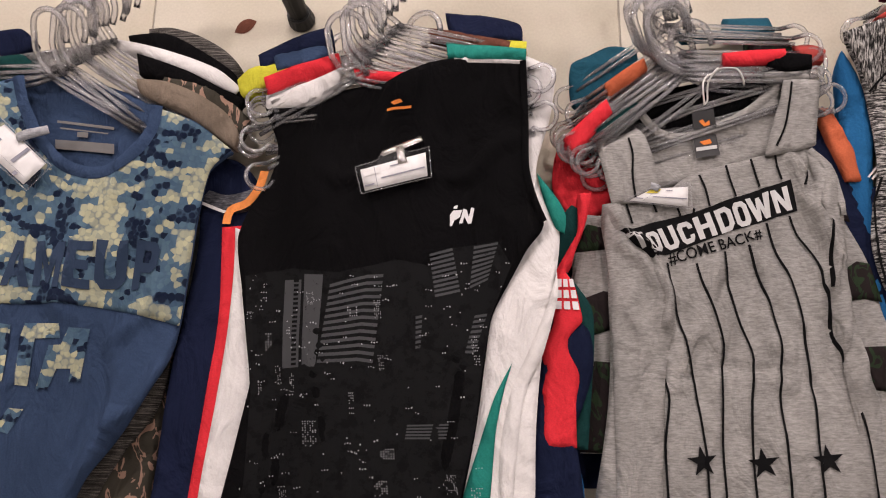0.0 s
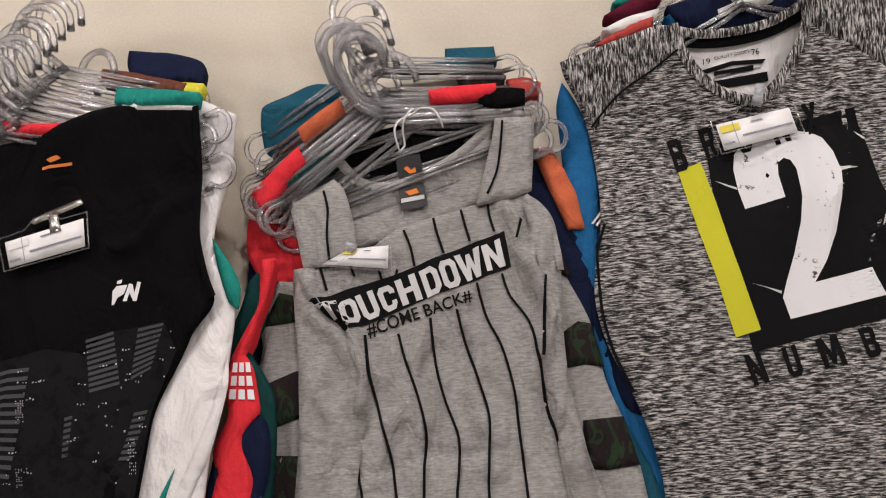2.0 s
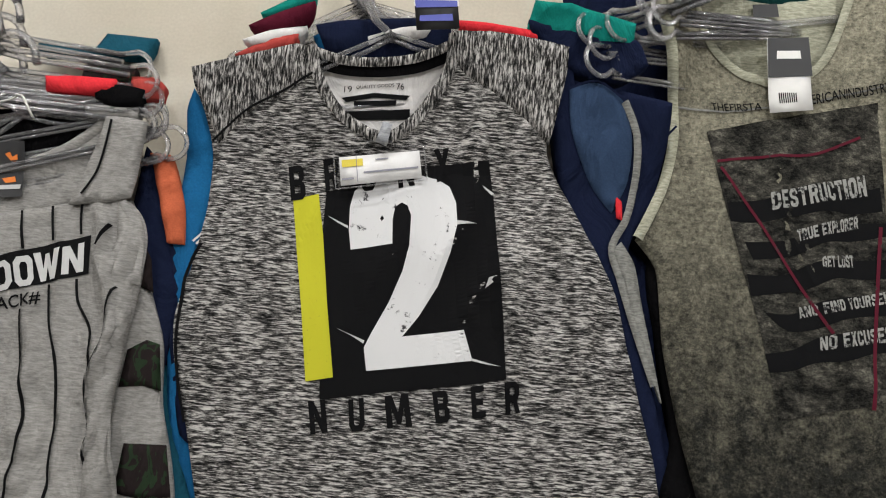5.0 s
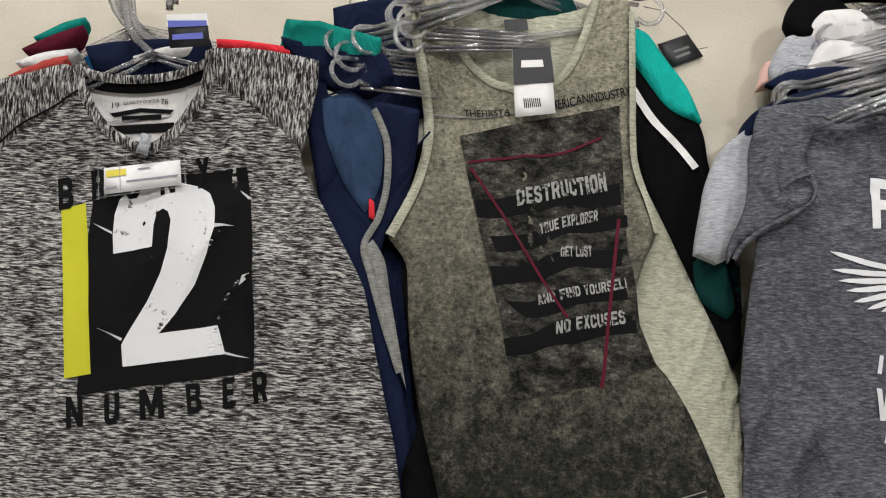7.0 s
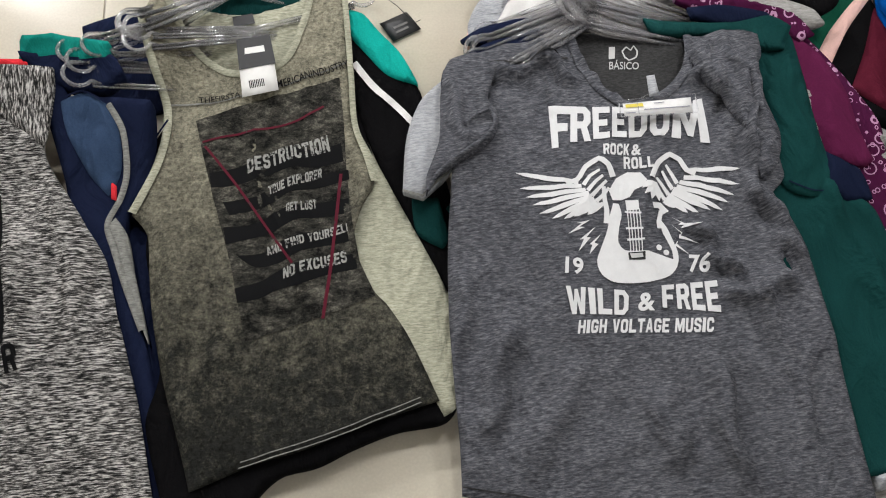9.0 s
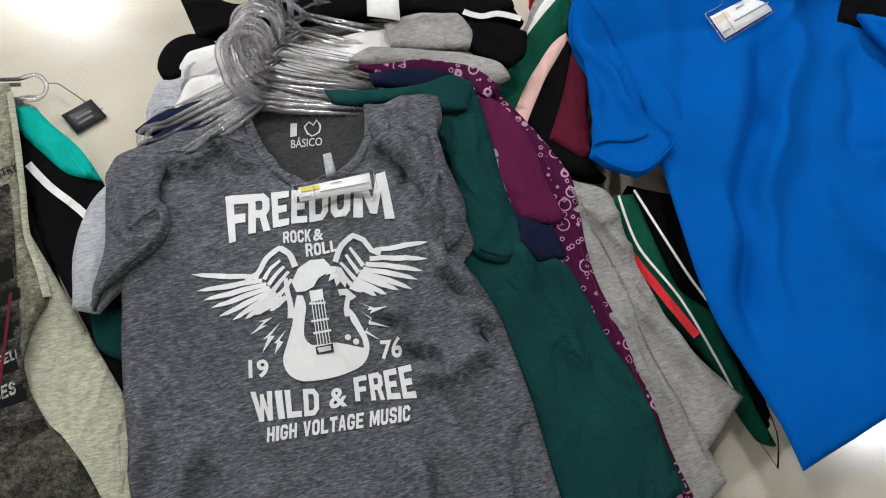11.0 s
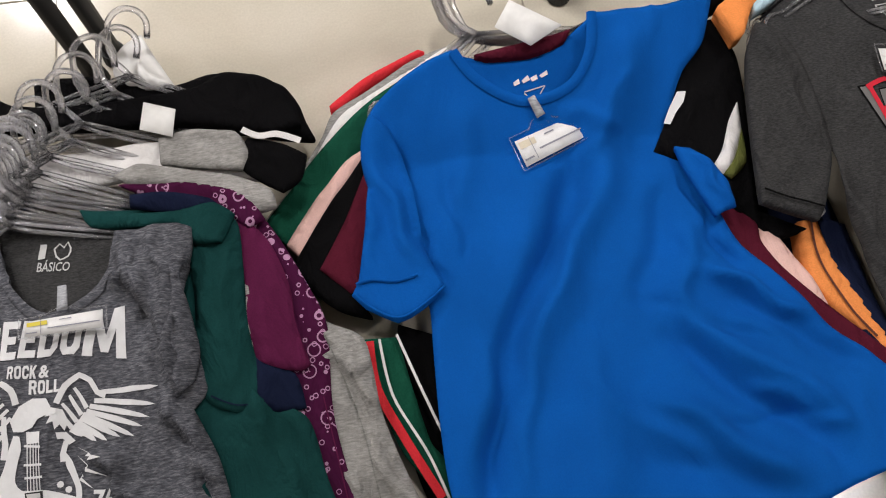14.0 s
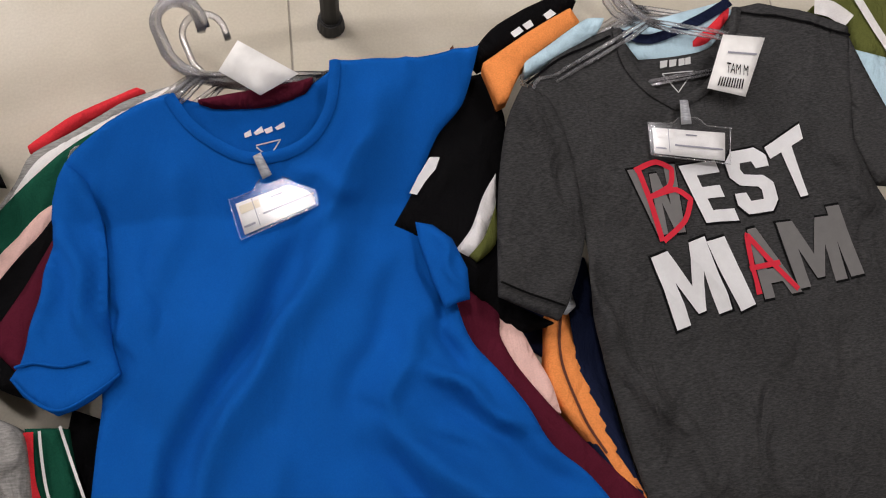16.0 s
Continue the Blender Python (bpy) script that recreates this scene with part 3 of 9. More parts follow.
GLYPHS = {
    "A": ([(0, 0), (0.34, 1), (0.66, 1), (1, 0), (0.72, 0), (0.66, 0.2), (0.34, 0.2), (0.28, 0)], [(0.40, 0.4), (0.60, 0.4), (0.5, 0.74)]),
    "B": ([(0, 0), (0, 1), (0.75, 1), (0.95, 0.88), (0.95, 0.62), (0.82, 0.52), (1, 0.4), (1, 0.12), (0.78, 0)], [(0.3, 0.2), (0.66, 0.2), (0.68, 0.40), (0.3, 0.42)], [(0.3, 0.6), (0.62, 0.6), (0.64, 0.8), (0.3, 0.8)]),
    "C": ([(0.22, 0), (0, 0.2), (0, 0.8), (0.22, 1), (0.78, 1), (1, 0.8), (1, 0.64), (0.7, 0.64), (0.66, 0.78), (0.36, 0.78), (0.32, 0.7), (0.32, 0.3), (0.36, 0.22), (0.66, 0.22), (0.7, 0.36), (1, 0.36), (1, 0.2), (0.78, 0)],),
    "D": ([(0, 0), (0, 1), (0.7, 1), (1, 0.78), (1, 0.22), (0.7, 0)], [(0.32, 0.2), (0.6, 0.2), (0.68, 0.32), (0.68, 0.68), (0.6, 0.8), (0.32, 0.8)]),
    "E": ([(0, 0), (0, 1), (1, 1), (1, 0.8), (0.36, 0.8), (0.36, 0.6), (0.86, 0.6), (0.86, 0.4), (0.36, 0.4), (0.36, 0.2), (1, 0.2), (1, 0)],),
    "F": ([(0, 0), (0, 1), (1, 1), (1, 0.8), (0.36, 0.8), (0.36, 0.58), (0.86, 0.58), (0.86, 0.38), (0.36, 0.38), (0.36, 0)],),
    "G": ([(0.22, 0), (0, 0.2), (0, 0.8), (0.22, 1), (0.78, 1), (1, 0.8), (1, 0.66), (0.7, 0.66), (0.66, 0.78), (0.36, 0.78), (0.32, 0.7), (0.32, 0.3), (0.36, 0.22), (0.68, 0.22), (0.68, 0.36), (0.5, 0.36), (0.5, 0.54), (1, 0.54), (1, 0.2), (0.78, 0)],),
    "H": ([(0, 0), (0, 1), (0.32, 1), (0.32, 0.6), (0.68, 0.6), (0.68, 1), (1, 1), (1, 0), (0.68, 0), (0.68, 0.4), (0.32, 0.4), (0.32, 0)],),
    "I": ([(0, 0), (0, 1), (1, 1), (1, 0)],),
    "K": ([(0, 0), (0, 1), (0.32, 1), (0.32, 0.62), (0.66, 1), (1, 1), (0.6, 0.55), (1, 0), (0.64, 0), (0.36, 0.4), (0.32, 0.34), (0.32, 0)],),
    "L": ([(0, 0), (0, 1), (0.36, 1), (0.36, 0.22), (1, 0.22), (1, 0)],),
    "M": ([(0, 0), (0, 1), (0.30, 1), (0.5, 0.46), (0.70, 1), (1, 1), (1, 0), (0.76, 0), (0.76, 0.58), (0.58, 0.1), (0.42, 0.1), (0.24, 0.58), (0.24, 0)],),
    "N": ([(0, 0), (0, 1), (0.32, 1), (0.70, 0.42), (0.70, 1), (1, 1), (1, 0), (0.68, 0), (0.30, 0.58), (0.30, 0)],),
    "O": (ring(0, 1, 0, 1), ring(0.32, 0.68, 0.2, 0.8)),
    "P": ([(0, 0), (0, 1), (0.75, 1), (1, 0.85), (1, 0.5), (0.75, 0.36), (0.34, 0.36), (0.34, 0)], [(0.34, 0.56), (0.62, 0.56), (0.66, 0.62), (0.66, 0.76), (0.62, 0.81), (0.34, 0.81)]),
    "R": ([(0, 0), (0, 1), (0.75, 1), (1, 0.85), (1, 0.55), (0.82, 0.42), (1, 0), (0.68, 0), (0.52, 0.38), (0.34, 0.38), (0.34, 0)], [(0.34, 0.58), (0.62, 0.58), (0.66, 0.64), (0.66, 0.76), (0.62, 0.81), (0.34, 0.81)]),
    "S": ([(0.2, 0), (0, 0.16), (0, 0.34), (0.3, 0.34), (0.36, 0.2), (0.66, 0.2), (0.68, 0.34), (0.62, 0.4), (0.2, 0.46), (0, 0.6), (0, 0.84), (0.22, 1), (0.78, 1), (1, 0.84), (1, 0.68), (0.7, 0.68), (0.64, 0.8), (0.36, 0.8), (0.32, 0.7), (0.38, 0.62), (0.8, 0.56), (1, 0.42), (1, 0.16), (0.8, 0)],),
    "T": ([(0.34, 0), (0.34, 0.78), (0, 0.78), (0, 1), (1, 1), (1, 0.78), (0.66, 0.78), (0.66, 0)],),
    "U": ([(0.22, 0), (0, 0.2), (0, 1), (0.32, 1), (0.32, 0.28), (0.38, 0.2), (0.62, 0.2), (0.68, 0.28), (0.68, 1), (1, 1), (1, 0.2), (0.78, 0)],),
    "V": ([(0.34, 0), (0, 1), (0.32, 1), (0.5, 0.34), (0.68, 1), (1, 1), (0.66, 0)],),
    "W": ([(0.16, 0), (0, 1), (0.24, 1), (0.32, 0.42), (0.42, 0.9), (0.58, 0.9), (0.68, 0.42), (0.76, 1), (1, 1), (0.84, 0), (0.6, 0), (0.5, 0.46), (0.4, 0)],),
    "X": ([(0, 0), (0.33, 0.52), (0.02, 1), (0.36, 1), (0.5, 0.72), (0.64, 1), (0.98, 1), (0.67, 0.52), (1, 0), (0.66, 0), (0.5, 0.3), (0.34, 0)],),
    "Y": ([(0.34, 0), (0.34, 0.4), (0, 1), (0.34, 1), (0.5, 0.62), (0.66, 1), (1, 1), (0.66, 0.4), (0.66, 0)],),
}
NARROW = {"I": 0.45, "1": 0.6, " ": 0.5, "M": 1.3, "W": 1.35}


def block_word(name, word, quad, material, parent, drape, lift=0.0014, label="", gap=0.16):
    """A word in heavy block letters, one print for each letter, stretched to four corners."""
    q = [np.array(p) for p in quad]
    total = sum(NARROW.get(ch, 1.0) for ch in word) + gap * (len(word) - 1)
    at = 0.0
    for ch in word:
        w = NARROW.get(ch, 1.0)
        if ch in GLYPHS:
            bm = bmesh.new()
            es = []
            for loop in GLYPHS[ch]:
                vs = []
                for u, v in loop:
                    s = (at + u * w) / total
                    p = (1 - v) * ((1 - s) * q[0] + s * q[1]) + v * ((1 - s) * q[3] + s * q[2])
                    vs.append(bm.verts.new((p[0], p[1], 0)))
                es += [bm.edges.new((vs[i], vs[(i + 1) % len(vs)])) for i in range(len(vs))]
            bmesh.ops.triangle_fill(bm, edges=es, use_beauty=True)
            drape_mesh(bm, drape, lift)
            part(name, bm, material, parent, label)
        at += w + gap


# ---- the room: tiled floor, walls and ceiling ----
def slab(name, x0, x1, y0, y1, z0, z1, mat, label="", parent=None, bevel=0.0):
    bm = bmesh.new()
    bmesh.ops.create_cube(bm, size=1)
    for v in bm.verts:
        v.co = ((x0 + x1) / 2 + v.co.x * (x1 - x0), (y0 + y1) / 2 + v.co.y * (y1 - y0), (z0 + z1) / 2 + v.co.z * (z1 - z0))
    if bevel:
        bmesh.ops.bevel(bm, geom=bm.edges[:], offset=bevel, segments=2, affect="EDGES")
    return part(name, bm, mat, parent, label)


floor = slab("floor", -3.2, 6.2, -3.0, 3.6, -0.10, -0.003, MAT["grout"])
tagged(floor, "polished cream porcelain tile floor with thin joints", "floor", kind="structure")
for nm, a in (("wall_north", (-3.2, 6.2, 3.6, 3.75)), ("wall_south", (-3.2, 6.2, -3.15, -3.0)), ("wall_west", (-3.35, -3.2, -3.15, 3.75)), ("wall_east", (6.2, 6.35, -3.15, 3.75))):
    w = slab(nm, *a, -0.1, 2.55, MAT["wall"])
    tagged(w, "plain off-white painted shop wall", "wall", kind="structure")
tagged(slab("ceiling", -3.35, 6.35, -3.15, 3.75, 2.55, 2.65, MAT["ceiling"]), "plain white shop ceiling", "ceiling", kind="structure")

# ceiling lamps: round recessed fittings
m_glow, nt, p = nodes_of("lamp_glow")
p.inputs["Emission Color"].default_value = (1.0, 0.98, 0.94, 1)
p.inputs["Emission Strength"].default_value = 22.0


def ceiling_lamp(x, y, power):
    r = 0.12 if power > 6 else 0.042
    lamp = thing("ceiling_light", "round white recessed ceiling light, switched on", "ceiling light", (x, y, 2.55), "ceiling lights")
    bm = bmesh.new()
    tube(bm, [(x + r * math.cos(a), y + r * math.sin(a), 2.538) for a in np.linspace(0, 2 * math.pi, 28, endpoint=False)], 0.012, 6, True)
    part("frame", bm, MAT["ceiling"], lamp)
    bm = bmesh.new()
    bmesh.ops.create_circle(bm, cap_ends=True, radius=r - 0.005, segments=28, matrix=Matrix.Translation((x, y, 2.543)) @ Matrix.Rotation(math.pi, 4, "X"))
    part("diffuser", bm, m_glow, lamp)
    ld = bpy.data.lights.new("lamp_light", "AREA")
    ld.shape, ld.size, ld.energy, ld.color = "DISK", 0.22 if power > 6 else 0.10, power, (1.0, 0.98, 0.945)
    lo = new("lamp_light", ld)
    lo.location = (x, y, 2.525)
    lo.parent = lamp
    lo.matrix_parent_inverse = Matrix.Translation((-x, -y, -2.55))


# strong lamps behind and to the west of the heaps, weaker ones overhead, a cluster of three to the east
for lx, ly, power in [(-0.6, 3.45, 60), (0.75, 3.45, 66), (-2.7, 1.0, 34), (-0.6, 1.3, 8), (1.2, 1.3, 9), (2.6, 1.35, 20), (4.2, 1.5, 22), (1.0, -2.4, 12), (4.20, 0.00, 4), (4.31, 0.03, 4), (4.42, 0.06, 4)]:
    ceiling_lamp(lx, ly, power)


# ---- kinds of small things ----
def hanger_template():
    """A clear plastic garment hanger, hook towards +y, lying flat."""
    h = thing("clothes_hanger", "clear plastic clothes hanger with a moulded hook", "clothes hanger", (0, 0, 0), "clear hangers")
    bm = bmesh.new()
    pts = [(0.004, -0.006, 0), (-0.006, 0.006, 0), (-0.020, 0.020, 0), (-0.029, 0.040, 0)]
    for a in np.linspace(185, -5, 14):
        pts.append((0.001 + 0.031 * math.cos(radians(a)), 0.076 + 0.031 * math.sin(radians(a)), 0))
    pts.append((0.031, 0.058, 0))
    tube(bm, pts, 0.0052, 9)
    part("hook", bm, MAT["plastic"], h)
    for sgn in (-1, 1):
        bm = bmesh.new()
        for off in (0.0, -0.010):
            path = [(0, off * 0.6, 0), (sgn * 0.03, -0.010 + off, 0), (sgn * 0.10, -0.034 + off, 0), (sgn * 0.165, -0.057 + off, 0)]
            tube(bm, path, 0.0036, 6)
        loop = [(sgn * 0.165, -0.057, 0)]
        for a in np.linspace(70, -150, 12):
            loop.append((sgn * (0.180 + 0.022 * math.cos(radians(a))), -0.078 + 0.022 * math.sin(radians(a)), 0))
        loop.append((sgn * 0.150, -0.094, 0))
        tube(bm, loop, 0.0036, 7)
        part("arm", bm, MAT["plastic"], h)
    bm = bmesh.new()
    tube(bm, [(-0.160, -0.094, 0), (0.0, -0.092, 0), (0.160, -0.094, 0)], 0.0030, 6)
    tube(bm, [(-0.160, -0.100, 0), (0.0, -0.098, 0), (0.160, -0.100, 0)], 0.0024, 6)
    part("crossbar", bm, MAT["plastic"], h)
    return h


HANGER = hanger_template()
first_hanger = [True]


def hanger(x, y, z, turn, tip=0.0, lean=0.0, size=1.0):
    m = Matrix.Translation((x, y, z)) @ Matrix.Rotation(radians(turn), 4, "Z") @ Matrix.Rotation(radians(lean), 4, "Y") @ Matrix.Rotation(radians(tip), 4, "X") @ Matrix.Scale(size, 4)
    if first_hanger[0]:
        first_hanger[0] = False
        HANGER.matrix_basis = m
        return HANGER
    h = copy_thing(HANGER, m)
    h.scale = (size, size, size)
    return h


def top_hanger(pile, at, turn, tip=12.0, up=0.0):
    """The topmost hanger of a heap: its crossbar shows inside the neckline of the front garment."""
    (x, y), = at
    return hanger(x, y, heap_z(pile, x, y - 0.09) - 0.005 + 0.094 * math.sin(radians(tip)) + up, turn, tip)


def hanger_row(ends, z0, z1, turn0, turn1, count, tip0, tip1, seed, lean=0.0):
    """Hangers lying one behind the other, the last one topmost."""
    rnd = random.Random(seed)
    (x0, y0), (x1, y1) = ends
    for i in range(count):
        s = i / max(1, count - 1)
        hanger(x0 + (x1 - x0) * s + rnd.uniform(-0.006, 0.006), y0 + (y1 - y0) * s + rnd.uniform(-0.004, 0.004),
               z0 + (z1 - z0) * s, turn0 + (turn1 - turn0) * s + rnd.uniform(-4, 4), tip0 + (tip1 - tip0) * s + rnd.uniform(-5, 5), lean + rnd.uniform(-3, 3), rnd.uniform(0.97, 1.04))


def price_card(corners, drape, lift, clip, stripe="card_yellow", turned=False):
    """A white price card in a clear badge sleeve, hung from a clip."""
    q = [np.array(c) for c in corners]
    mid = sum(q) / 4
    card = thing("price_card", "white printed price card in a clear plastic badge sleeve", "price card", (*mid, 0.05), "price cards")
    flat = lambda x, y: drape(*mid) + lift + 0.007 + 0.04 * (y - mid[1])

    def at(u, v):
        p = (1 - v) * ((1 - u) * q[0] + u * q[1]) + v * ((1 - u) * q[3] + u * q[2])
        return (p[0], p[1])
    face = cloth("card", [at(0.02, 0.03), at(0.98, 0.03), at(0.98, 0.97), at(0.02, 0.97)], MAT["card"], card, flat, 0.0008, 0.0003, 0.02, corner=True)
    cloth("badge_sleeve", [at(-0.04, -0.08), at(1.04, -0.08), at(1.04, 1.12), at(0.72, 1.16), at(0.62, 1.38), at(0.38, 1.38), at(0.28, 1.16), at(-0.04, 1.12)], MAT["sleeve"], card,
          lambda x, y: flat(x, y) + 0.0022, 0.0, 0.002, 0.02, "clear glossy vinyl sleeve", corner=True)
    rim = [at(-0.04, -0.08), at(1.04, -0.08), at(1.04, 1.12), at(0.72, 1.16), at(0.62, 1.38), at(0.38, 1.38), at(0.28, 1.16), at(-0.04, 1.12), at(-0.04, -0.08)]
    ribbon("sleeve_rim", rim, 0.0022, MAT["plastic"], card, flat, 0.0024, 0.004, "clear moulded edge", thick=0.0012)
    top = lambda x, y: flat(x, y) + 0.0008
    shape("marker_patch", [[at(0.05, 0.62), at(0.30, 0.62), at(0.30, 0.86), at(0.05, 0.86)]], MAT[stripe], face, top, 0.0, "yellow highlighter patch")
    shape("printed_line", [[at(0.45, 0.76), at(0.60, 0.76), at(0.60, 0.81), at(0.45, 0.81)]], MAT["card_grey"], face, top, 0.0002)
    shape("printed_line", [[at(0.30, 0.36), at(0.95, 0.36), at(0.95, 0.42), at(0.30, 0.42)]], MAT["card_grey"], face, top, 0.0002)
    shape("printed_line", [[at(0.04, 0.20), at(0.18, 0.20), at(0.18, 0.26), at(0.04, 0.26)]], MAT["card_grey"], face, top, 0.0002)
    shape("ruled_line", [[at(0.22, 0.1), at(0.228, 0.1), at(0.228, 0.95), at(0.22, 0.95)]], MAT["card_grey"], face, top, 0.0002)
    a, b = np.array(clip[0]), np.array(clip[1])
    d = (b - a) / np.linalg.norm(b - a)
    n = np.array([-d[1], d[0]])
    cz = lambda x, y: drape(x, y) + lift + 0.012
    cloth("clip", [tuple(a + n * 0.006), tuple(b + n * 0.0075), tuple(b - n * 0.0075), tuple(a - n * 0.006)], MAT["ash"] if not turned else MAT["metal"], card, cz, 0.004, 0.003, 0.01, "grey clip strap", corner=True)
    return card


# =====================================================================
# heap A: slate-blue shirt with cell camouflage
# =====================================================================
dA = Drape("A", 0.0, [(-0.488, 0.053, -0.636, -0.131, 0.0176, 0.022), (-0.566, 0.124, -0.571, -0.048, 0.016, 0.0154), (-0.688, 0.251, -0.667, 0.124, 0.02, 0.011)], 0.004, 1, crease=0.012, run=70)
sh = thing("long_sleeve_shirt", "slate-blue long-sleeved shirt with blue and cream cell camouflage yoke", "shirt", (-0.65, 0.25, 0))
cloth("body", [(-0.403, 0.384), (-0.439, 0.356), (-0.456, 0.264), (-0.464, 0.193), (-0.475, 0.109), (-0.494, 0.037), (-0.540, -0.035), (-0.625, -0.152), (-0.661, -0.254), (-0.903, -0.258), (-0.960, 0.181), (-0.974, 0.370), (-0.952, 0.443), (-0.869, 0.504), (-0.781, 0.523), (-0.761, 0.471), (-0.721, 0.406), (-0.668, 0.365), (-0.611, 0.363), (-0.565, 0.395), (-0.541, 0.430), (-0.536, 0.463), (-0.469, 0.438)], MAT["denim"], sh, dA, 0.006, 0.005, 0.008)
cloth("yoke", [(-0.404, 0.386), (-0.437, 0.355), (-0.455, 0.264), (-0.463, 0.192), (-0.474, 0.107), (-0.554, 0.127), (-0.648, 0.142), (-0.770, 0.144), (-0.950, 0.144), (-0.955, 0.180), (-0.969, 0.369), (-0.950, 0.440), (-0.866, 0.500), (-0.780, 0.517), (-0.762, 0.468), (-0.722, 0.398), (-0.668, 0.358), (-0.607, 0.354), (-0.558, 0.388), (-0.536, 0.425), (-0.530, 0.460), (-0.467, 0.434)], MAT["camo_blue"], sh, dA.up(0.0035), 0.002, 0.003, 0.010, "blue, navy and cream cell-camouflage printed yoke")
cloth("back_neck", [(-0.801, 0.541), (-0.766, 0.546), (-0.643, 0.516), (-0.542, 0.477), (-0.534, 0.433), (-0.573, 0.367), (-0.689, 0.351), (-0.751, 0.382)], MAT["denim"], sh, Drape("A", -0.018, (), 0.002, 2))
ribbon("collar", [(-0.774, 0.522), (-0.758, 0.469), (-0.718, 0.402), (-0.666, 0.360), (-0.606, 0.357), (-0.559, 0.391), (-0.537, 0.427), (-0.532, 0.463)], 0.020, MAT["denim"], sh, dA, 0.004, thick=0.003)
dAb = Drape("A", -0.015, (), 0.002, 2)
shape("neck_print", [[(-0.711, 0.452), (-0.611, 0.437), (-0.611, 0.432), (-0.711, 0.448)], [(-0.706, 0.440), (-0.621, 0.427), (-0.621, 0.425), (-0.704, 0.437)], [(-0.712, 0.419), (-0.609, 0.408), (-0.608, 0.391), (-0.710, 0.403)], [(-0.674, 0.431), (-0.655, 0.429), (-0.655, 0.420), (-0.674, 0.422)]], MAT["ink_grey"], sh, dAb, 0.002)
for i, (ch, q) in enumerate([("A", [(-0.771, 0.173), (-0.723, 0.169), (-0.722, 0.242), (-0.763, 0.247)]), ("M", [(-0.717, 0.171), (-0.666, 0.166), (-0.662, 0.240), (-0.713, 0.242)]), ("E", [(-0.661, 0.168), (-0.622, 0.164), (-0.616, 0.239), (-0.658, 0.242)]), ("U", [(-0.615, 0.165), (-0.564, 0.164), (-0.559, 0.240), (-0.609, 0.241)]), ("P", [(-0.554, 0.163), (-0.522, 0.161), (-0.508, 0.237), (-0.547, 0.241)])]):
    block_word("letter", ch, q, MAT["ink_navy"], sh, dA.up(0.0035), 0.0018)
for q in ([(-0.779, 0.028), (-0.753, 0.023), (-0.749, 0.111), (-0.769, 0.114)], [(-0.732, 0.018), (-0.711, 0.016), (-0.705, 0.089), (-0.666, 0.090), (-0.668, 0.112), (-0.726, 0.114), (-0.733, 0.090)], [(-0.698, 0.011), (-0.681, 0.011), (-0.669, 0.043), (-0.645, 0.043), (-0.647, 0.023), (-0.628, 0.023), (-0.619, 0.104), (-0.654, 0.107), (-0.665, 0.080), (-0.682, 0.079)], [(-0.761, -0.049), (-0.733, -0.056), (-0.713, -0.019), (-0.739, -0.017)]):
    shape("print_patch", [q], MAT["camo_blue"], sh, dA, 0.002)
price_card([(-0.730, 0.325), (-0.695, 0.361), (-0.778, 0.434), (-0.828, 0.406)], dA, 0.015, [(-0.701, 0.420), (-0.750, 0.406)])

# shirts beneath in heap A
g = thing("patterned_shirt", "dark floral printed shirt under a slate-blue shirt", "shirt", (-0.45, 0.1, 0))
cloth("body", [(-0.480, 0.129), (-0.502, 0.022), (-0.515, -0.047), (-0.524, -0.154), (-0.528, -0.257), (-0.811, -0.262), (-0.710, -0.151), (-0.596, 0.040)], MAT["floral"], g, Drape("A", -0.035, (), 0.004, 3), 0.05)
g = thing("ribbed_shirt", "dark ribbed knit shirt under a slate-blue shirt", "shirt", (-0.5, 0.1, 0))
cloth("body", [(-0.497, 0.047), (-0.520, -0.022), (-0.566, -0.082), (-0.606, -0.151), (-0.639, -0.240), (-0.748, -0.250), (-0.679, 0.004)], MAT["stripe_dark"], g, Drape("A", -0.022, (), 0.003, 4), 0.02)
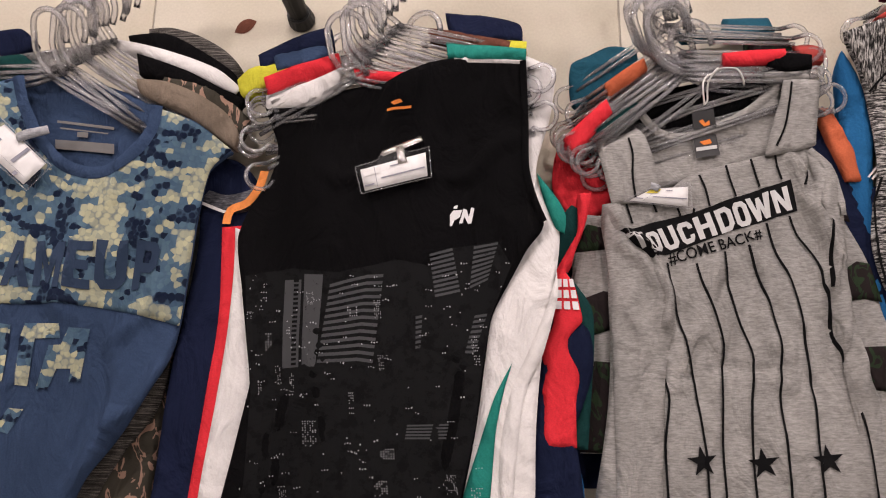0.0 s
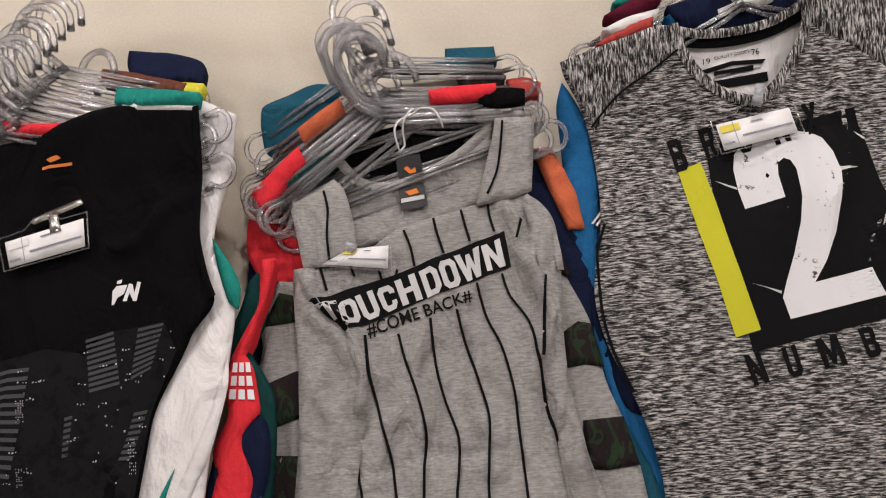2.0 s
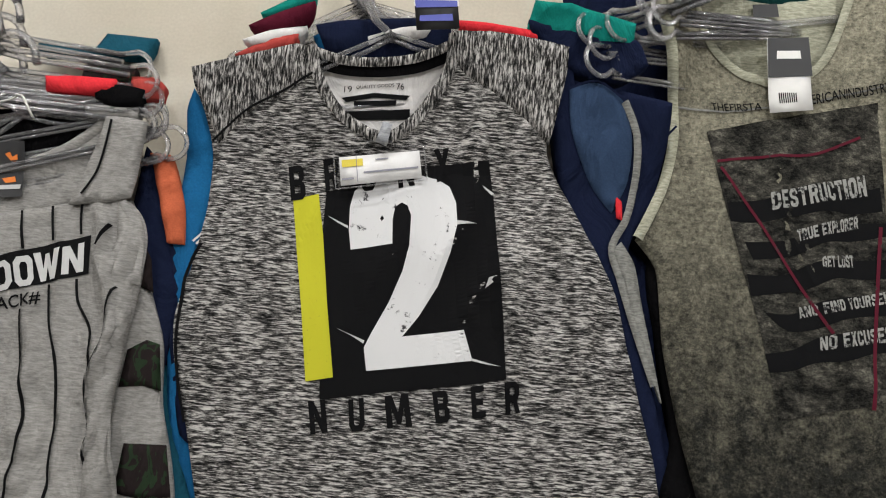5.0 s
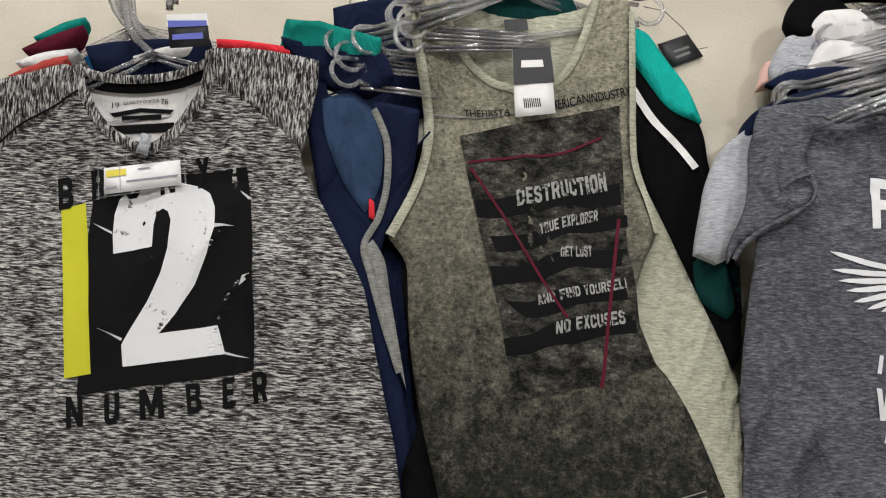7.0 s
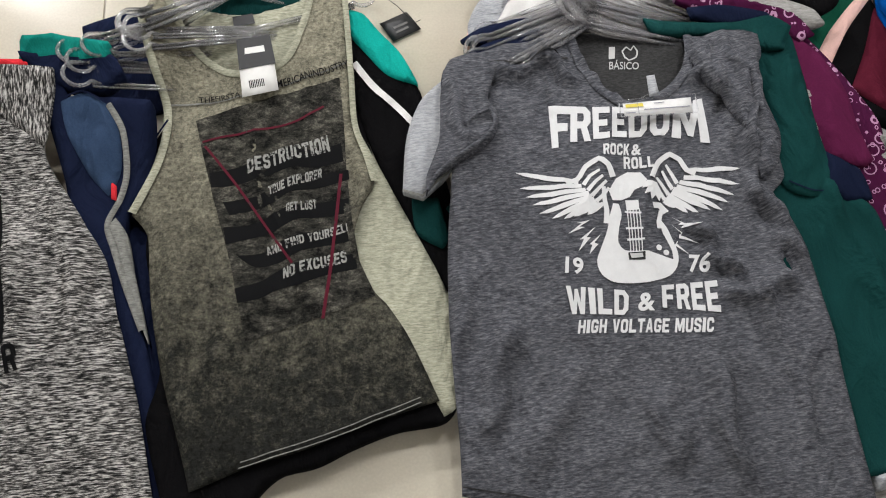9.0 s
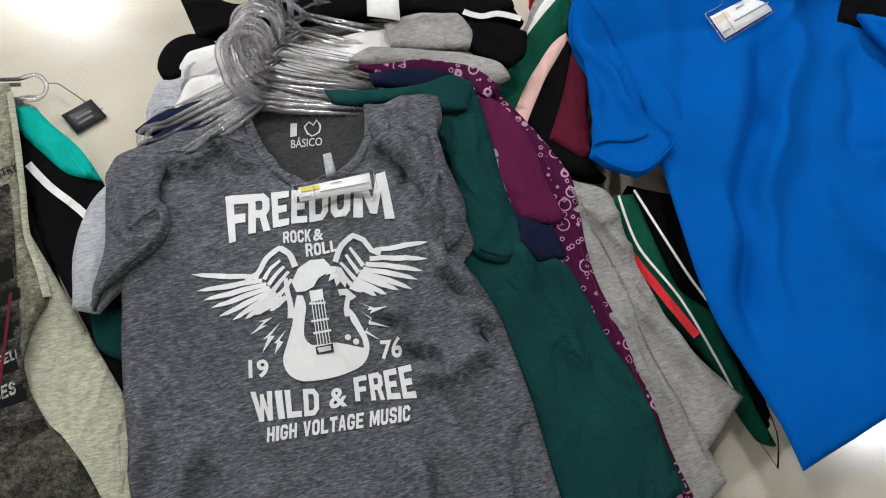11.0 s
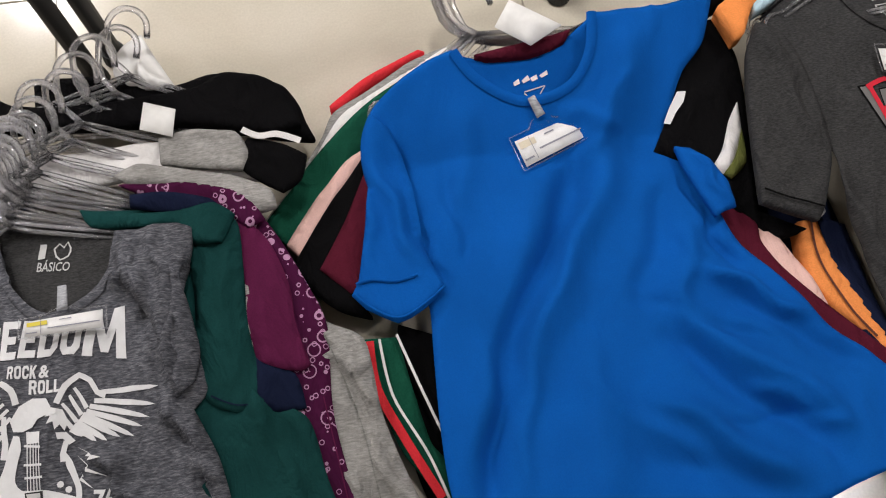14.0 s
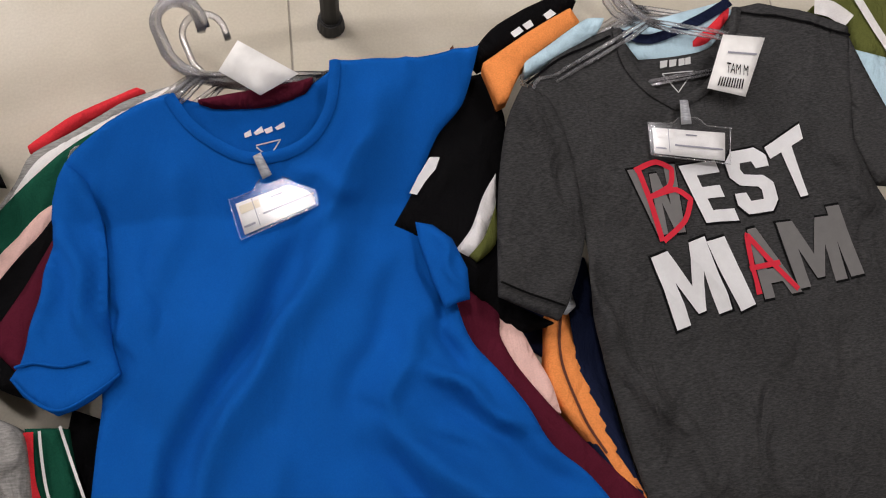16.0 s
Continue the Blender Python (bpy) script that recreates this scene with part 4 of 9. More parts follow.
for nm, mt, lf, lab, q in (
    ("striped_shirt", "stripe_dark", -0.036, "dark striped knit shirt on a clear hanger", [(-0.577, 0.623), (-0.539, 0.624), (-0.488, 0.607), (-0.437, 0.576), (-0.408, 0.540), (-0.415, 0.515), (-0.455, 0.546), (-0.516, 0.585), (-0.572, 0.594)]),
    ("black_shirt", "black", -0.028, "black shirt folded over a clear hanger", [(-0.609, 0.608), (-0.544, 0.609), (-0.473, 0.572), (-0.417, 0.531), (-0.391, 0.490), (-0.405, 0.481), (-0.500, 0.544), (-0.592, 0.573)]),
    ("white_shirt", "white", -0.022, "white shirt folded over a clear hanger", [(-0.626, 0.599), (-0.580, 0.589), (-0.499, 0.562), (-0.439, 0.534), (-0.404, 0.503), (-0.413, 0.494), (-0.498, 0.533), (-0.589, 0.570), (-0.624, 0.581)]),
    ("black_shirt", "black", -0.016, "black shirt folded over a clear hanger", [(-0.586, 0.570), (-0.495, 0.534), (-0.426, 0.496), (-0.398, 0.483), (-0.409, 0.457), (-0.494, 0.499), (-0.578, 0.531)]),
    ("floral_shirt", "floral", -0.013, "muted patterned shirt folded over a clear hanger", [(-0.532, 0.523), (-0.464, 0.506), (-0.409, 0.470), (-0.384, 0.445), (-0.397, 0.416), (-0.431, 0.432), (-0.501, 0.487), (-0.541, 0.509)]),
    ("taupe_shirt", "taupe", -0.007, "taupe shirt folded over a clear hanger", [(-0.578, 0.519), (-0.529, 0.513), (-0.470, 0.488), (-0.420, 0.453), (-0.400, 0.419), (-0.406, 0.394), (-0.437, 0.415), (-0.487, 0.451), (-0.536, 0.476), (-0.572, 0.496)]),
    ("navy_shirt", "navy", -0.026, "navy shirt folded over a clear hanger", [(-0.880, 0.620), (-0.803, 0.628), (-0.776, 0.605), (-0.793, 0.580), (-0.855, 0.572), (-0.896, 0.579)]),
    ("pine_shirt", "pine", -0.012, "dark green shirt folded over a clear hanger", [(-0.885, 0.566), (-0.784, 0.572), (-0.761, 0.547), (-0.790, 0.527), (-0.879, 0.511)]),
):
    g = thing(nm, lab, "shirt", (-0.5, 0.45, 0), "folded shirts in the camouflage heap")
    cloth("shoulder", q, MAT[mt], g, Drape("A", lf, (), 0.003, 5), 0.025, 0.006, 0.010)
hanger_row([(-0.628, 0.598), (-0.706, 0.520)], 0.098, 0.132, -16, -18, 11, 22, 34, 11)

# =====================================================================
# heap B: black tank top with a night-city print
# =====================================================================
dB = Drape("B", 0.0, [(0.055, 0.398, -0.061, 0.323, 0.0128, 0.011), (-0.271, 0.358, -0.142, 0.325, 0.016, 0.0088), (-0.299, -0.000, -0.314, -0.142, 0.0176, 0.011), (-0.034, 0.082, -0.056, -0.125, 0.0176, 0.011)], 0.004, 6, crease=0.010, run=95)
tk = thing("tank_top", "black sleeveless top with a dark grey city-skyline print", "tank top", (-0.1, 0.2, 0))
cloth("body", [(-0.359, 0.466), (-0.274, 0.471), (-0.235, 0.489), (-0.153, 0.503), (-0.066, 0.536), (0.058, 0.518), (0.061, 0.452), (0.062, 0.340), (0.074, 0.284), (0.087, 0.248), (0.063, 0.213), (0.034, 0.163), (0.009, 0.114), (-0.002, 0.048), (-0.013, -0.032), (-0.029, -0.117), (-0.063, -0.271), (-0.406, -0.278), (-0.376, -0.128), (-0.350, 0.017), (-0.355, 0.050), (-0.373, 0.155), (-0.389, 0.246), (-0.375, 0.291), (-0.346, 0.341), (-0.336, 0.397), (-0.350, 0.438)], MAT["black"], tk, dB, 0.006, 0.005, 0.008)
ribbon("armhole_binding", [(0.061, 0.513), (0.063, 0.416), (0.063, 0.335), (0.075, 0.282), (0.087, 0.250)], 0.010, MAT["black"], tk, dB, 0.002, thick=0.002)
shape("maker_mark", [[(-0.151, 0.464), (-0.136, 0.469), (-0.131, 0.465), (-0.145, 0.459)], [(-0.157, 0.454), (-0.118, 0.460), (-0.118, 0.456), (-0.157, 0.450)]], MAT["ink_orange"], tk, dB)
shape("chest_mark", [[(-0.055, 0.275), (-0.050, 0.282), (-0.036, 0.283), (-0.040, 0.271), (-0.048, 0.266), (-0.052, 0.257), (-0.055, 0.257)], [(-0.041, 0.261), (-0.034, 0.285), (-0.029, 0.283), (-0.026, 0.271), (-0.022, 0.286), (-0.017, 0.284), (-0.022, 0.260), (-0.027, 0.260), (-0.033, 0.272), (-0.036, 0.261)], [(-0.049, 0.289), (-0.043, 0.291), (-0.044, 0.285), (-0.050, 0.285)]], MAT["ink_white"], tk, dB)
# the printed skyline
sky = shape("skyline_print", [[(-0.369, 0.181), (-0.296, 0.193), (-0.224, 0.186), (-0.138, 0.205), (-0.086, 0.195), (-0.060, 0.222), (0.018, 0.228), (0.038, 0.189), (0.007, 0.114), (-0.007, 0.031), (-0.017, -0.048), (-0.037, -0.140), (-0.056, -0.213), (-0.364, -0.219), (-0.347, -0.128), (-0.346, -0.001), (-0.358, 0.084)]], MAT["ink_city"], tk, dB, 0.0011, "dark grey skyline print")
towers = [[(-0.307, 0.174), (-0.282, 0.175), (-0.278, 0.041), (-0.302, 0.039)], [(-0.278, 0.184), (-0.249, 0.183), (-0.253, 0.042), (-0.273, 0.041)], [(-0.086, 0.213), (-0.051, 0.222), (-0.038, 0.150), (-0.076, 0.142)], [(-0.018, 0.223), (0.019, 0.226), (0.002, 0.166), (-0.025, 0.154)], [(-0.105, 0.116), (-0.095, 0.118), (-0.097, 0.065), (-0.104, 0.064)], [(-0.017, 0.116), (0.002, 0.118), (-0.019, 0.056), (-0.032, 0.056)], [(-0.114, -0.042), (-0.053, -0.041), (-0.057, -0.064), (-0.117, -0.064)]]
for n_tower, q in enumerate(towers):
    if n_tower < 2:
        shape("tower_print", [q], MAT["ink_city_light"], sky, dB, 0.0016)
    q0, q1, q2, q3 = [np.array(v) for v in q]
    rows = max(5, int(np.linalg.norm(q3 - q0) / 0.007))
    for i in range(rows):
        v0, v1 = i / rows, (i + 0.55) / rows
        lerp = lambda u, v: tuple((1 - v) * ((1 - u) * q0 + u * q1) + v * ((1 - u) * q3 + u * q2))
        if n_tower == 0:
            shape("tower_window_print", [[lerp(0.55, v0), lerp(0.85, v0), lerp(0.85, v1), lerp(0.55, v1)]], MAT["ink_black"], sky, dB, 0.0022)
        elif n_tower > 1:
            shape("tower_print", [[lerp(0, v0), lerp(1, v0), lerp(1, v1), lerp(0, v1)]], MAT["ink_city_light"], sky, dB, 0.0016)
for i in range(13):
    s = i / 12
    a, b = np.array([(-0.238, 0.165), (-0.251, 0.050)]), np.array([(-0.156, 0.180), (-0.167, 0.049)])
    u, v = a[0] + (a[1] - a[0]) * s, b[0] + (b[1] - b[0]) * s
    w = (a[0] - a[1]) * 0.022
    m1, m2 = u + (v - u) * 0.35 + w * 0.6, u + (v - u) * 0.7 + w * 1.4
    shape("tower_floor_print", [[tuple(u + w), tuple(m1 + w), tuple(m2 + w), tuple(v + w), tuple(v - w), tuple(m2 - w), tuple(m1 - w), tuple(u - w)]], MAT["ink_city_light"], sky, dB, 0.0018)
bm = bmesh.new()
rnd = random.Random(4)
corners = [np.array(p) for p in [(-0.367, 0.190), (0.035, 0.216), (-0.025, -0.198), (-0.357, -0.204)]]
def window_light(o, w, h):
    vs = [bm.verts.new((o[0] + sx * w / 2, o[1] + sy * h / 2, dB(*o) + 0.0022)) for sx, sy in ((-1, -1), (1, -1), (1, 1), (-1, 1))]
    bm.faces.new(vs)


def on_print(u, v):
    return (1 - v) * ((1 - u) * corners[0] + u * corners[1]) + v * ((1 - u) * corners[3] + u * corners[2])


for i in range(22):
    c0, cols, rows, w, h = on_print(rnd.random(), rnd.random()), rnd.randint(2, 6), rnd.randint(3, 12), rnd.uniform(0.0008, 0.0016), rnd.uniform(0.0008, 0.002)
    for r in range(rows):
        for k in range(cols):
            if rnd.random() < 0.55:
                window_light(c0 + np.array([k * w * 2.4 + r * 0.0003, -r * h * 2.3]), w, h)
for i in range(170):
    c0 = on_print(rnd.random(), rnd.random())
    for k in range(rnd.choice((1, 1, 2, 3))):
        window_light(c0 + np.array([k * 0.004, rnd.uniform(-0.001, 0.001)]), rnd.uniform(0.0008, 0.0024), rnd.uniform(0.0008, 0.0026))
tagged(part("window_glow", bm, MAT["ink_dim"], sky, "tiny pale printed window lights"), kind="stuff")
price_card([(-0.189, 0.312), (-0.087, 0.335), (-0.091, 0.376), (-0.198, 0.349)], dB, 0.010, [(-0.135, 0.386), (-0.128, 0.357)], "card", True)
clipt = thing("bulldog_clip", "bright metal sprung clip on a black top", "clip", (-0.09, 0.38, 0.09))
cloth("jaw", [(-0.166, 0.374), (-0.162, 0.382), (-0.101, 0.405), (-0.097, 0.397), (-0.159, 0.372)], MAT["metal"], clipt, Drape("B", 0.018, (), 0.0, 0), 0.006, 0.003, 0.008, corner=True)

# shirts beneath in heap B
for nm, mt, lf, lab, q, dn in (
    ("white_tank_top", "white", -0.010, "white sleeveless top with a teal side panel under a black top", [(-0.400, 0.266), (-0.396, 0.193), (-0.397, 0.103), (-0.406, -0.016), (-0.417, -0.129), (-0.424, -0.235), (-0.237, -0.233), (-0.226, 0.173), (0.039, 0.512), (0.061, 0.532), (0.113, 0.501), (0.103, 0.433), (0.078, 0.332), (0.109, 0.248), (0.104, 0.177), (0.081, 0.062), (0.069, -0.048), (0.065, -0.145), (0.055, -0.225), (-0.049, -0.229), (-0.139, 0.172)], 0.012),
    ("red_tank_top", "red", -0.019, "bright red sleeveless top in a heap", [(-0.425, 0.270), (-0.380, 0.272), (-0.293, 0.087), (-0.288, -0.234), (-0.444, -0.238), (-0.437, -0.145), (-0.427, -0.015), (-0.417, 0.123)], 0.02),
    ("navy_tank_top", "navy", -0.029, "navy sleeveless top with a white piped yoke", [(-0.477, 0.375), (-0.433, 0.394), (-0.393, 0.372), (-0.345, 0.254), (-0.307, -0.237), (-0.506, -0.240), (-0.496, -0.131), (-0.488, 0.036), (-0.470, 0.180), (-0.465, 0.256)], 0.05),
    ("red_tank_top", "red", -0.030, "red sleeveless top with a white chequered panel", [(0.140, 0.302), (0.160, 0.302), (0.151, 0.258), (0.135, 0.219), (0.129, 0.198), (0.118, 0.181), (0.130, 0.160), (0.138, 0.119), (0.139, 0.105), (0.118, 0.080), (0.119, 0.060), (0.132, 0.028), (0.126, -0.011), (0.125, -0.073), (0.079, -0.072), (0.079, 0.002), (0.085, 0.035), (0.079, 0.061), (0.086, 0.080), (0.099, 0.107), (0.094, 0.147), (0.103, 0.181), (0.123, 0.216), (0.138, 0.244)], 0.03),
    ("pine_tank_top", "pine", -0.046, "dark bottle-green top beside a red one", [(0.120, 0.278), (0.132, 0.291), (0.143, 0.283), (0.140, 0.232), (0.120, 0.190), (0.135, 0.162), (0.154, 0.127), (0.156, 0.079), (0.150, 0.014), (0.141, -0.075), (0.102, -0.074), (0.122, 0.067), (0.100, 0.155), (0.085, 0.191), (0.097, 0.219), (0.110, 0.247)], 0.03),
    ("navy_tank_top", "navy", -0.034, "dark navy top in a heap", [(0.116, 0.113), (0.147, 0.095), (0.152, 0.038), (0.135, -0.017), (0.123, -0.048), (0.131, -0.124), (0.134, -0.224), (0.029, -0.229), (0.082, 0.065)], 0.04),
    ("blue_tank_top", "blue", -0.040, "mid-blue top low in a heap", [(0.100, -0.033), (0.118, -0.071), (0.132, -0.117), (0.135, -0.225), (0.060, -0.229), (0.080, -0.048)], 0.04),
):
    g = thing(nm, lab, "tank top", (0, 0.15, 0), "tops under the black one")
    cloth("body", q, MAT[mt], g, Drape("B", lf, (), 0.0035, len(lab)), dn)
    if "teal side" in lab:
        cloth("side_panel", [(0.079, 0.335), (0.111, 0.285), (0.120, 0.260), (0.117, 0.234), (0.105, 0.243), (0.088, 0.292)], MAT["teal"], g, Drape("B", lf + 0.004, (), 0.0035, len(lab)), 0.004, label="teal side panel")
        cloth("side_panel", [(0.037, 0.045), (0.025, 0.007), (0.013, -0.048), (0.004, -0.141), (-0.006, -0.227), (-0.057, -0.228), (-0.035, -0.142), (-0.012, -0.071), (0.012, -0.001)], MAT["teal"], g, Drape("B", lf + 0.004, (), 0.0035, len(lab)), 0.004, label="teal side panel")
        cloth("side_panel", [(0.104, 0.176), (0.105, 0.143), (0.083, 0.062), (0.055, -0.001), (0.042, -0.079), (0.028, -0.225), (0.014, -0.226), (0.018, -0.079), (0.036, 0.007), (0.065, 0.070), (0.092, 0.135)], MAT["white"], g, Drape("B", lf + 0.003, (), 0.0035, len(lab)), 0.003, label="pale inside of the side seam")
    if "piped" in lab:
        cloth("yoke", [(-0.465, 0.343), (-0.425, 0.327), (-0.370, 0.341), (-0.358, 0.311), (-0.385, 0.299), (-0.422, 0.296), (-0.464, 0.311)], MAT["charcoal"], g, Drape("B", -0.026, (), 0.003, 3), 0.003)
        ribbon("piping", [(-0.464, 0.313), (-0.422, 0.296), (-0.404, 0.300)], 0.005, MAT["white"], g, Drape("B", -0.026, (), 0.003, 3), 0.004)
        ribbon("trim", [(-0.417, 0.274), (-0.412, 0.297), (-0.385, 0.310), (-0.366, 0.340), (-0.361, 0.364)], 0.014, MAT["orange"], g, Drape("B", -0.020, (), 0.003, 3), 0.002)
    if "chequered" in lab:
        dq = Drape("B", lf, (), 0.0035, len(lab))
        for k in range(9):
            u0, v0 = (k % 3) / 3, (k // 3) / 3
            qq = [np.array(p) for p in [(0.099, 0.123), (0.138, 0.119), (0.129, 0.171), (0.105, 0.173)]]
            f = lambda u, v: tuple((1 - v) * ((1 - u) * qq[0] + u * qq[1]) + v * ((1 - u) * qq[3] + u * qq[2]))
            shape("check_print", [[f(u0 + 0.04, v0 + 0.04), f(u0 + 0.28, v0 + 0.04), f(u0 + 0.28, v0 + 0.28), f(u0 + 0.04, v0 + 0.28)]], MAT["ink_white"], g, dq, 0.002)
for nm, mt, lf, lab, q in (
    ("navy_shirt", "navy", 0.000, "navy top folded over a clear hanger", [(-0.069, 0.657), (-0.008, 0.642), (0.058, 0.600), (0.061, 0.559), (0.012, 0.576), (-0.055, 0.605)]),
    ("brown_shirt", "brown", 0.003, "brown top folded over a clear hanger", [(-0.098, 0.617), (-0.036, 0.600), (0.043, 0.558), (0.039, 0.541), (-0.035, 0.568), (-0.092, 0.586)]),
    ("yellow_shirt", "yellow", 0.001, "lime-yellow top folded over a clear hanger", [(0.021, 0.571), (0.068, 0.553), (0.066, 0.532), (0.026, 0.544)]),
    ("teal_shirt", "teal", 0.007, "teal top folded over a clear hanger", [(-0.063, 0.573), (0.002, 0.556), (0.067, 0.532), (0.065, 0.514), (0.003, 0.526), (-0.059, 0.539)]),
    ("white_shirt", "white", 0.004, "white top showing under a teal one", [(-0.052, 0.549), (-0.006, 0.533), (0.061, 0.520), (0.061, 0.509), (-0.006, 0.522), (-0.047, 0.529)]),
    ("navy_shirt", "navy", 0.002, "navy top folded over a clear hanger", [(-0.379, 0.564), (-0.325, 0.605), (-0.266, 0.631), (-0.253, 0.582), (-0.317, 0.565), (-0.366, 0.525)]),
    ("slate_shirt", "denim", 0.003, "slate-blue top folded over a clear hanger", [(-0.351, 0.558), (-0.318, 0.571), (-0.268, 0.585), (-0.258, 0.551), (-0.293, 0.536), (-0.339, 0.524)]),
    ("yellow_shirt", "yellow", 0.002, "lime-yellow top folded over a clear hanger", [(-0.407, 0.513), (-0.379, 0.536), (-0.294, 0.542), (-0.274, 0.528), (-0.358, 0.501), (-0.387, 0.484), (-0.401, 0.489)]),
    ("red_shirt", "red", 0.006, "bright red top with a white lower panel on a clear hanger", [(-0.361, 0.513), (-0.302, 0.534), (-0.241, 0.558), (-0.232, 0.524), (-0.291, 0.502), (-0.354, 0.483)]),
    ("white_shirt", "white", 0.007, "white shoulder panel on a clear hanger", [(-0.357, 0.482), (-0.290, 0.502), (-0.232, 0.524), (-0.239, 0.495), (-0.276, 0.467), (-0.356, 0.463)]),
    ("red_shirt", "red", 0.004, "red neckline of a top beneath", [(-0.212, 0.522), (-0.152, 0.515), (-0.079, 0.516), (-0.106, 0.503), (-0.161, 0.500), (-0.208, 0.506)]),
):
    g = thing(nm, lab, "tank top", (0, 0.5, 0), "folded tops on hangers")
    cloth("shoulder", q, MAT[mt], g, Drape("B", lf, (), 0.003, len(lab)), 0.03, 0.006, 0.009)
hanger_row([(-0.139, 0.605), (-0.195, 0.522)], 0.096, 0.108, 2, 6, 7, 12, 16, 12)
top_hanger("B", [(-0.213, 0.507)], 8, 16)

# hanger ends that stick out of the black top's shoulders
for side, lean, ends in ((-1, 12, [(-0.363, 0.470), (-0.372, 0.411), (-0.358, 0.345)]), (1, -12, [(0.087, 0.485), (0.066, 0.469), (0.090, 0.426)])):
    for k, (x, y) in enumerate(ends):
        a = radians(9 + 3 * k)
        ex, ey = side * 0.168 * math.cos(a) + 0.078 * math.sin(a), side * 0.168 * math.sin(a) - 0.078 * math.cos(a)
        hanger(x - ex, y - ey, heap_z("B", x, y) - (0.066 if side > 0 else 0.054), 9 + 3 * k, 4, lean * 1.85)

# =====================================================================
# heap C: grey pinstripe sleeveless top
# =====================================================================
dC = Drape("C", 0.0, [(0.183, 0.285, 0.257, 0.198, 0.0112, 0.0154), (0.257, 0.198, 0.269, 0.088, 0.0112, 0.0198), (0.501, 0.341, 0.500, 0.168, 0.0096, 0.0132), (0.528, 0.289, 0.495, 0.127, 0.008, 0.011), (0.315, 0.129, 0.263, 0.009, 0.0144, 0.011), (0.419, 0.087, 0.425, 0.009, 0.016, 0.0088), (0.483, 0.196, 0.514, 0.060, 0.0112, 0.011), (0.188, 0.285, 0.269, 0.181, 0.0096, 0.0132), (0.269, 0.181, 0.256, 0.051, 0.0088, 0.0154), (0.211, 0.247, 0.241, 0.161, 0.0064, -0.009), (0.461, 0.370, 0.506, 0.242, 0.008, 0.0132), (0.480, 0.362, 0.520, 0.227, 0.0056, -0.01), (0.513, 0.227, 0.507, 0.047, 0.0072, 0.0154), (0.497, 0.213, 0.488, 0.034, 0.0056, -0.01), (0.525, 0.184, 0.534, 0.007, 0.008, 0.0132), (0.340, 0.216, 0.332, 0.050, 0.0112, 0.011), (0.406, 0.243, 0.415, 0.076, 0.0112, 0.011), (0.362, 0.187, 0.352, 0.037, 0.0064, -0.007), (0.311, 0.090, 0.297, -0.015, 0.008, -0.007), (0.438, 0.129, 0.467, -0.005, 0.008, -0.008), (0.242, 0.026, 0.448, 0.048, 0.0064, -0.005)], 0.005, 21, crease=0.011, run=95)
tk = thing("pinstripe_tank_top", "light grey heather sleeveless top with black pinstripes and a football slogan", "tank top", (0.4, 0.2, 0))
cloth("body", [(0.179, 0.293), (0.225, 0.295), (0.265, 0.302), (0.312, 0.337), (0.407, 0.363), (0.495, 0.378), (0.520, 0.359), (0.532, 0.333), (0.535, 0.281), (0.530, 0.224), (0.526, 0.140), (0.532, 0.087), (0.546, 0.021), (0.564, -0.043), (0.583, -0.176), (0.144, -0.177), (0.170, -0.041), (0.178, 0.023), (0.182, 0.089), (0.182, 0.136), (0.183, 0.199), (0.177, 0.256)], MAT["grey"], tk, dC, 0.006, 0.005, 0.008)
cloth("back_neck", [(0.235, 0.423), (0.280, 0.408), (0.340, 0.414), (0.407, 0.443), (0.458, 0.482), (0.462, 0.398), (0.421, 0.364), (0.317, 0.331), (0.252, 0.316)], MAT["grey"], tk, Drape("C", -0.003, (), 0.002, 22))
cloth("strap", [(0.172, 0.400), (0.207, 0.402), (0.237, 0.414), (0.249, 0.402), (0.260, 0.361), (0.267, 0.300), (0.243, 0.295), (0.193, 0.291), (0.184, 0.341)], MAT["grey"], tk, Drape("C", 0.014, (), 0.003, 23))
cloth("strap", [(0.462, 0.481), (0.490, 0.482), (0.516, 0.478), (0.511, 0.427), (0.505, 0.380), (0.483, 0.372), (0.428, 0.363), (0.437, 0.392), (0.448, 0.428), (0.457, 0.456)], MAT["grey"], tk, Drape("C", 0.012, (), 0.003, 24))
cloth("side_fold", [(0.184, 0.288), (0.201, 0.269), (0.237, 0.228), (0.259, 0.197), (0.269, 0.142), (0.269, 0.089), (0.256, 0.024), (0.240, -0.168), (0.180, -0.168), (0.183, 0.024), (0.184, 0.089), (0.184, 0.170), (0.180, 0.240)], MAT["grey"], tk, Drape("C", 0.012, [(0.198, 0.255, 0.244, 0.171, 0.0096, 0.0132), (0.216, 0.170, 0.228, 0.022, 0.0112, 0.011), (0.254, 0.184, 0.261, 0.088, 0.0064, 0.0088)], 0.004, 26, crease=0.008, run=95), 0.010)
cloth("side_fold", [(0.490, 0.372), (0.519, 0.356), (0.531, 0.329), (0.534, 0.280), (0.528, 0.182), (0.529, 0.087), (0.547, -0.004), (0.561, -0.168), (0.529, -0.168), (0.508, 0.022), (0.502, 0.101), (0.509, 0.196), (0.504, 0.266), (0.497, 0.324)], MAT["grey"], tk, Drape("C", 0.010, [(0.508, 0.326, 0.517, 0.168, 0.008, 0.0132), (0.517, 0.154, 0.532, 0.008, 0.008, 0.011)], 0.004, 27, crease=0.008, run=95), 0.010)
